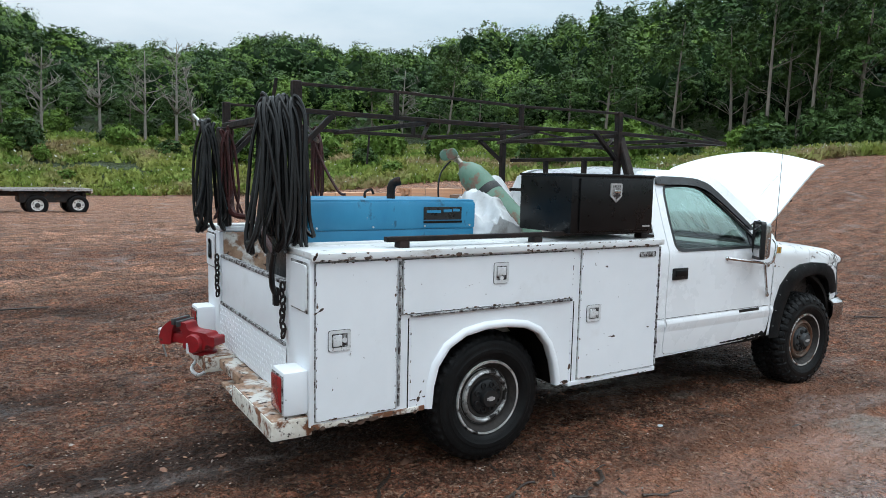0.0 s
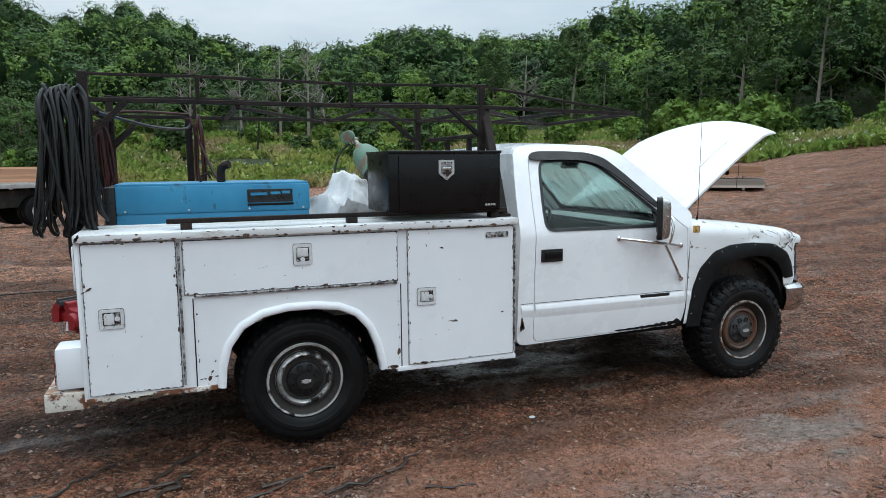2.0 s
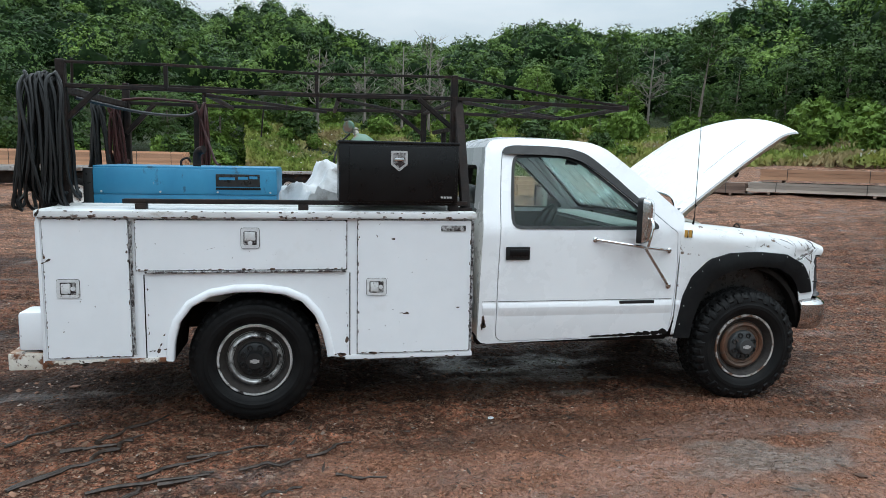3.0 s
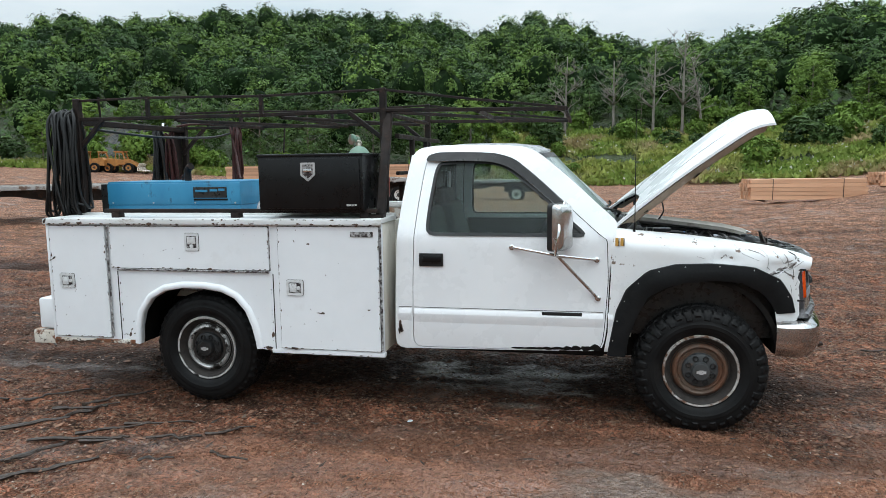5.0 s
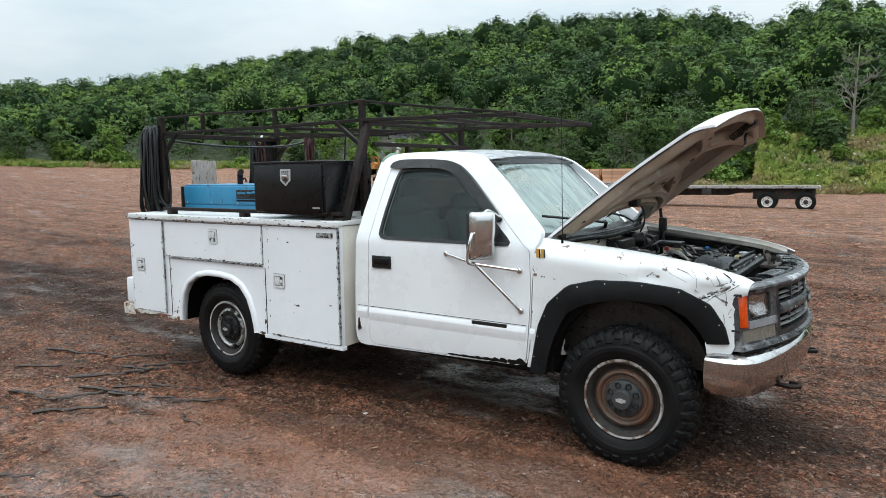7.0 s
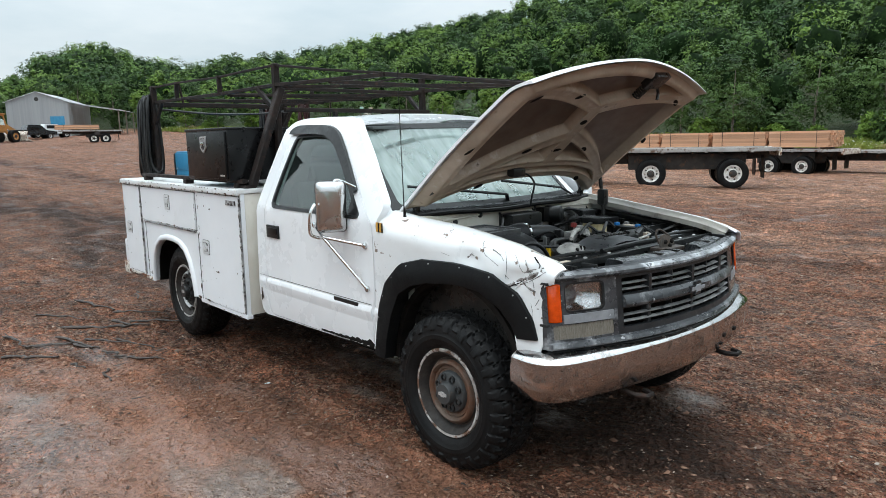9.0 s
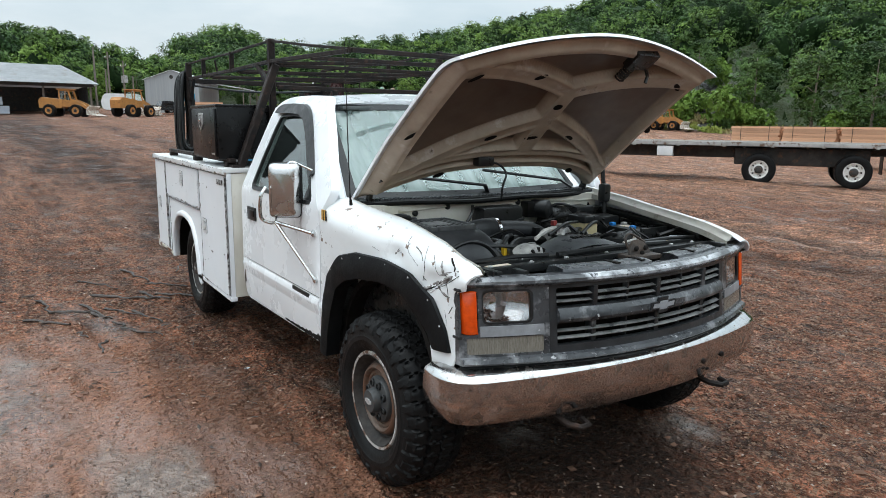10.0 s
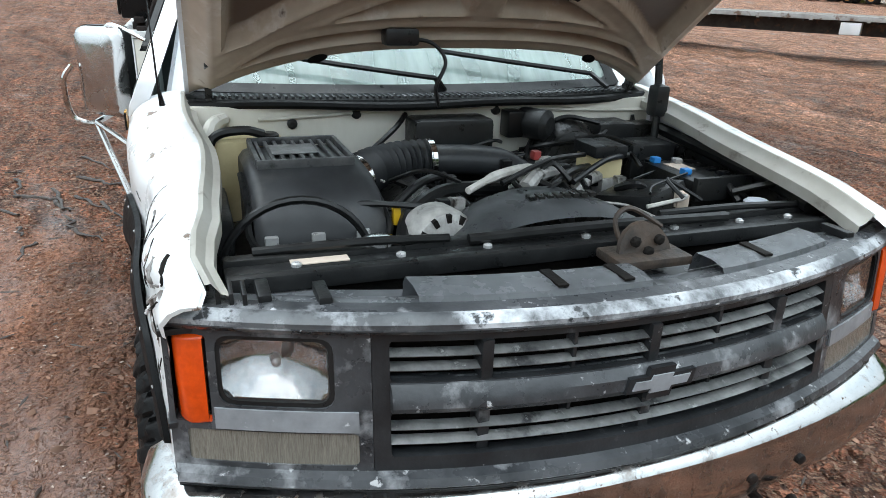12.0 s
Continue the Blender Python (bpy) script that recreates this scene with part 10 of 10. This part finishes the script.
def car(at, turn, paint, label):
    """A distant parked pickup."""
    t = thing("pickup", label, "pickup truck", group="parked pickups")
    bm = bm_new()
    prof = [(-2.7, 0.55), (2.6, 0.55), (2.65, 0.95), (1.4, 1.12), (0.75, 1.75), (-0.75, 1.78), (-0.95, 1.15), (-2.7, 1.15)]
    sheet(bm, rounded(prof, 0.08, 2), lambda u, v, d: Vector((u, -0.95 + d, v)), 1.9, (), 0.4, 0)
    put("body", bm, paint, t)
    put("window", boxed(-0.6, 0.6, -0.97, 0.97, 1.2, 1.62, 0.03), BLACK, t)
    for x in (-1.7, 1.75):
        for side in (-1, 1):
            road_wheel(t, x, side * 0.97, 0.38, 0.38, 0.24, side, STEEL)
    t.matrix_basis = pose(*at, 0, 0, turn)


car(spot(5.9, -2.7, -79.0, 102), 100, DARK_CAR, "black pickup parked before the grey shop")
car(spot(5.9, -2.7, -77.9, 106), 95, WHITE_PLAIN, "white pickup parked before the grey shop")
small = trailer("short flatbed loaded with pink lumber by the sheds", 6.0, spot(5.9, -2.7, -77.4, 82), 75, (3.2, 4.3), None)
lumber_bundle((spot(5.9, -2.7, -76.2, 82)[0], spot(5.9, -2.7, -76.2, 82)[1], spot(5.9, -2.7, -76.2, 82)[2] + 1.43), 75, 4.0, 2.0, 0.45, SAWN, "pale lumber bundle on a short flatbed", 4)


def shed(x, y, z, turn):
    """The open-fronted pole shed; x runs along its front, y to the back."""
    t = thing("pole_shed", "long open-fronted pole shed with a galvanised roof", "shed")
    n = 7
    for i in range(n + 1):
        put("post", boxed(-20 + i * 5.6 - 0.12, -20 + i * 5.6 + 0.12, 0.3, 0.55, 0, 4.3, 0), POST_WOOD, t)
    for side, (y0, z0, y1, z1) in (("front", (-0.9, 4.15, 9.0, 7.1)), ("back", (18.9, 4.15, 9.0, 7.1))):
        bm = bm_new()
        bm_pts = [(-21, y0, z0), (20.2, y0, z0), (16.5, y1, z1), (-21, y1, z1)]
        f = bm.faces.new([bm.verts.new(p) for p in bm_pts])
        bmesh.ops.solidify(bm, geom=[f], thickness=0.08)
        put("roof", bm, ROOFING, t, "galvanised roof sheet")
    bm = bm_new()
    f = bm.faces.new([bm.verts.new(p) for p in ((20.2, -0.9, 4.15), (20.2, 18.9, 4.15), (16.5, 9.0, 7.1))])
    bmesh.ops.solidify(bm, geom=[f], thickness=0.08)
    put("hip", bm, ROOFING, t)
    put("back_wall", boxed(-20, 19.5, 17.6, 17.8, 0, 4.2, 0), DECK, t)
    put("end_wall", boxed(19.2, 19.4, 6.0, 17.6, 0, 4.2, 0), DECK, t)
    put("header", boxed(-20.2, 19.6, -0.1, 0.1, 3.75, 4.15, 0), DECK, t)
    t.matrix_basis = pose(x, y, z, 0, 0, turn)
    return t


sx, sy, sz = -100.0, -10.8, 2.3
shed(sx, sy, sz, 90)
for i, (dx, dy, m, label) in enumerate(((-6.6, 2.0, WRAP, "pale wrapped lumber stacked under the shed"), (-0.2, 3.0, OLD_WOOD, "brown lumber stacked under the shed"), (2.4, 4.0, OLD_WOOD, "brown lumber stacked under the shed"))):
    for lvl in range(2):
        lumber_bundle((sx - dy, sy - dx, sz + 0.12 + lvl * 1.15), 90, (6.0 - lvl * 1.4) if m is WRAP else 2.4, 1.6, 1.0, m, label, 4, "bundles under the shed")


def shop(at, turn):
    """The grey metal shop; the gable faces -y, a lean-to on its right side."""
    t = thing("metal_shop", "grey metal shop building with a white roof and blue door", "building")
    w, dp, h, pk = 3.9, 12.0, 4.5, 1.35
    door = [(2.0, 0.0), (3.4, 0.0), (3.4, 2.3), (2.0, 2.3)]
    put("gable_wall", sheet(bm_new(), [(-w, -1.5), (w, -1.5), (w, h), (0, h + pk), (-w, h)], lambda u, v, d: Vector((u, d, v)), 0.15, [], 1.0, 0), SIDING, t)
    put("back_wall", sheet(bm_new(), [(-w, -1.5), (w, -1.5), (w, h), (0, h + pk), (-w, h)], lambda u, v, d: Vector((u, dp - d, v)), 0.15, [], 1.0, 0), SIDING, t)
    for x in (-w, w - 0.15):
        put("side_wall", boxed(x, x + 0.15, 0.15, dp - 0.15, -1.5, h, 0), SIDING, t)
    for s in (-1, 1):
        bm = bm_new()
        f = bm.faces.new([bm.verts.new(p) for p in ((s * (w + 0.3), -0.3, h - 0.1), (s * (w + 0.3), dp + 0.3, h - 0.1), (0, dp + 0.3, h + pk + 0.03), (0, -0.3, h + pk + 0.03))])
        bmesh.ops.solidify(bm, geom=[f], thickness=0.08)
        put("roof", bm, WHITE_PLAIN, t, "white metal roof")
    bm = bm_new()
    f = bm.faces.new([bm.verts.new(p) for p in ((w + 0.2, 0.5, h - 0.15), (w + 0.2, dp, h - 0.15), (w + 6.5, dp, h - 1.1), (w + 6.5, 0.5, h - 1.1))])
    bmesh.ops.solidify(bm, geom=[f], thickness=0.08)
    put("lean_to_roof", bm, WHITE_PLAIN, t)
    for y in (0.8, 6, 11.6):
        put("lean_to_post", boxed(w + 6.2, w + 6.35, y, y + 0.15, -1.5, h - 1.1, 0), POST_WOOD, t)
    put("door", boxed(1.5, 3.3, -0.06, -0.004, 0, 2.5, 0.01), BLUE, t, "blue door")
    bm = bm_new()
    lathe(bm, [(0.28, -0.04), (0.28, -0.005)], Matrix.Translation((0, -0.02, h + 0.35)), 16)
    put("gable_vent", bm, DECK, t)
    t.matrix_basis = pose(*at, 0, 0, turn)


px_, py_, pz_ = spot(5.9, -2.7, -78.5, 112)
shop((px_, py_, pz_ + 0.3), 62)

camper = thing("camper_trailer", "small white rounded camper trailer", "camper")
bm = bm_new()
sheet(bm, rounded([(-2.4, 0.6), (2.4, 0.6), (2.6, 1.6), (2.2, 2.7), (-2.2, 2.7), (-2.6, 1.6)], 0.5), lambda u, v, d: Vector((u, -1.1 + d, v)), 2.2, (), 0.4, 0)
put("shell", bm, WHITE_PLAIN, camper)
put("window", boxed(-0.6, 0.4, -1.115, -1.095, 1.6, 2.2, 0.01), BLACK, camper)
for s in (-1, 1):
    road_wheel(camper, 0, s * 1.05, 0.36, 0.36, 0.22, s, STEEL)
camper.matrix_basis = pose(*spot(5.9, -2.7, -81.9, 103), 0, 0, 75)


def pole(az, d, h, arm, box_on=False):
    t = thing("utility_pole", "weathered wooden utility pole with a crossarm", "utility pole", group="utility poles")
    bm = bm_new()
    tube(bm, [(0, 0, -0.3), (0, 0, h)], [0.17, 0.11], 10)
    put("shaft", bm, POST_WOOD, t)
    if arm:
        put("crossarm", boxed(-1.2, 1.2, -0.06, 0.06, h - 0.9, h - 0.75, 0), POST_WOOD, t)
        for x in (-1.1, 0.0, 1.1):
            bm = bm_new()
            tube(bm, [(x, 0, h - 0.75), (x, 0, h - 0.55)], 0.05, 8)
            put("insulator", bm, WHITE_PLAIN, t)
    if box_on:
        for x in (-0.55, 0.5):
            bm = bm_new()
            tube(bm, [(x, 0.1, h - 3.4), (x, 0.1, h - 2.3)], 0.32, 12)
            put("transformer", bm, PALE_RAIL, t)
    t.matrix_basis = pose(*spot(5.9, -2.7, az, d), 0, 0, 10)


for a in ((-83.7, 118, 9.5, False), (-82.8, 122, 9.0, True), (-81.8, 124, 7.8, True, True), (-81.2, 128, 5.5, False), (-83.0, 125, 6.5, False)):
    pole(*a)

# ---- sticks, bark chips and stones on the ground ----
CHIP = mat("bark_chips", (0.055, 0.030, 0.020), (0.22, 0.126, 0.084), 5, (0.45, 0.75), island=0.85, spec=0.3)
CLOD = mat("mud_clods", (0.09, 0.046, 0.031), (0.25, 0.136, 0.09), 5, (0.5, 0.8), island=0.55, spec=0.2)
PEBBLE = mat("pale_pebbles", (0.22, 0.15, 0.11), (0.36, 0.29, 0.245), 3, (0.5, 0.8), island=0.5)
STICK = mat("dark_wet_bark", (0.018, 0.012, 0.009), (0.050, 0.031, 0.022), 25, (0.35, 0.6), bump=0.7, bump_scale=60)


def scatter(name, label, count, material, long, flat, near, seed, kind_word, slim=(0.25, 0.6)):
    """Eight-sided chips or pebbles strewn over the yard, thicker near the truck."""
    g = np.random.default_rng(seed)
    r = near * np.sqrt(g.random(count)) ** 1.1
    a = g.uniform(0, 2 * math.pi, count)
    x, y = 1.8 + r * np.cos(a) * 1.25, -1.2 + r * np.sin(a)
    keep = (wetness(x, y) < 0.5) | (g.random(count) < 0.35)
    x, y = x[keep], y[keep]
    n = len(x)
    s = g.lognormal(0, 0.38, n) * long
    turn = g.uniform(0, 6.283, n)
    w, h = s * g.uniform(*slim, n), s * g.uniform(0.5, 1.2, n) * flat
    z = ground_height(x, y) + h * 0.15
    ux, uy = np.cos(turn), np.sin(turn)
    o = np.stack([x, y, z], -1)
    u, v = np.stack([ux, uy, g.normal(0, 0.12, n)], -1) * s[:, None], np.stack([-uy, ux, g.normal(0, 0.15, n)], -1) * w[:, None]
    t = np.stack([0 * x, 0 * x, h], -1)
    k = g.uniform(0.35, 0.7, (n, 1))
    vs = np.stack([o - u, o + u, o + v + u * (k - 0.5), o - v - u * (k - 0.5), o + t + u * 0.2], 1).reshape(-1, 3)
    f = np.array([[0, 3, 4], [3, 1, 4], [1, 2, 4], [2, 0, 4]])
    me = fast_mesh(name, vs, (f[None] + (np.arange(n) * 5)[:, None, None]).reshape(-1, 3))
    me.materials.append(material)
    return tagged(new(name, me), label, kind_word, kind="stuff")


scatter("bark_chips", "dark bark chips trodden into the wet mud", 62000, CHIP, 0.0095, 0.32, 7.0, 3, "bark chips", (0.22, 0.5))
scatter("pebbles", "small pale pebbles strewn over the mud", 20000, PEBBLE, 0.0062, 0.6, 7.5, 4, "pebbles", (0.4, 0.8))
scatter("clods", "brown mud clods and larger chips across the yard", 31000, CLOD, 0.015, 0.5, 12.0, 5, "clods", (0.4, 0.8))
scatter("twigs", "short dark twigs and bark strips on the mud", 5200, STICK, 0.032, 0.14, 9.0, 6, "twigs", (0.07, 0.16))


def stick(x, y, length, turn, r):
    t = thing("stick", "dark wet broken stick lying on the mud", "stick", group="sticks on the ground")
    pts = []
    ends = [gz(x + s_ * length * 0.45 * math.cos(turn), y + s_ * length * 0.45 * math.sin(turn)) for s_ in (-1, 1)]
    for i in range(7):
        u = (i / 6 - 0.5) * length
        px2, py2 = x + u * math.cos(turn) + random.uniform(-1, 1) * r * 1.8, y + u * math.sin(turn) + random.uniform(-1, 1) * r * 1.8
        pts.append((px2, py2, max(ends[0] + (ends[1] - ends[0]) * i / 6, gz(px2, py2) - r * 0.4) + r * 0.6))
    bm = bm_new()
    tube(bm, wire(pts, 2), [r * random.uniform(0.55, 1.25) * (1 - 0.45 * i / 12) for i in range(13)], 6, False, 0.7)
    own("bark", bm, STICK, t)


STICKS = [(-1.9, -1.2, 0.9, 0.2, 0.014), (-1.6, -1.6, 0.7, 0.5, 0.012), (-2.1, -0.7, 0.6, -0.3, 0.010), (-1.2, -1.0, 0.5, 0.9, 0.012), (-0.9, -2.1, 0.6, 0.15, 0.013), (-1.5, -2.7, 0.9, 0.9, 0.016), (-0.6, -2.6, 0.45, -0.4, 0.010),
          (0.5, -2.9, 0.35, 0.6, 0.010), (4.3, -1.9, 0.5, 0.2, 0.012), (5.2, 1.2, 0.5, 0.4, 0.010), (3.8, -2.9, 0.4, -0.5, 0.010), (6.3, 2.6, 0.8, 0.5, 0.016), (7.2, 0.4, 0.6, -0.3, 0.013), (-0.3, -3.0, 0.3, 0.1, 0.009), (1.2, -2.7, 0.25, 0.3, 0.010),
          (-3.4, 1.5, 0.7, 0.1, 0.014), (-4.0, 3.4, 0.9, 0.2, 0.016), (-2.8, 5.5, 1.6, 0.05, 0.02), (0.2, -1.9, 0.22, 0.2, 0.009), (1.9, -3.2, 0.2, 1.2, 0.010)]
STICKS += [(-0.74, -1.26, 0.45, 1.1, 0.014), (-0.34, -1.55, 0.5, 0.5, 0.014), (-0.72, -0.97, 0.6, 0.9, 0.012), (-0.96, -1.56, 0.55, 0.7, 0.016), (-0.83, -1.21, 0.45, 0.3, 0.015), (-0.33, -2.12, 0.6, 0.65, 0.016), (-0.27, -1.69, 0.35, 0.5, 0.013), (-0.55, -1.9, 0.5, 1.0, 0.014), (-0.1, -1.35, 0.5, 0.35, 0.013), (0.15, -1.6, 0.4, 0.15, 0.012), (0.45, -1.45, 0.35, 0.6, 0.011), (-0.45, -1.75, 0.6, 0.2, 0.014), (0.6, -1.8, 0.3, -0.2, 0.010)]
for row in STICKS:
    stick(row[0], row[1], row[2] * 0.85, row[3], row[4] * 1.3)
for i in range(70):
    a, r_ = random.uniform(0, 6.283), random.uniform(2.5, 9)
    stick(1.8 + r_ * 1.2 * math.cos(a), -1.2 + r_ * math.sin(a), random.uniform(0.08, 0.3), random.uniform(0, 3.1), random.uniform(0.005, 0.011))
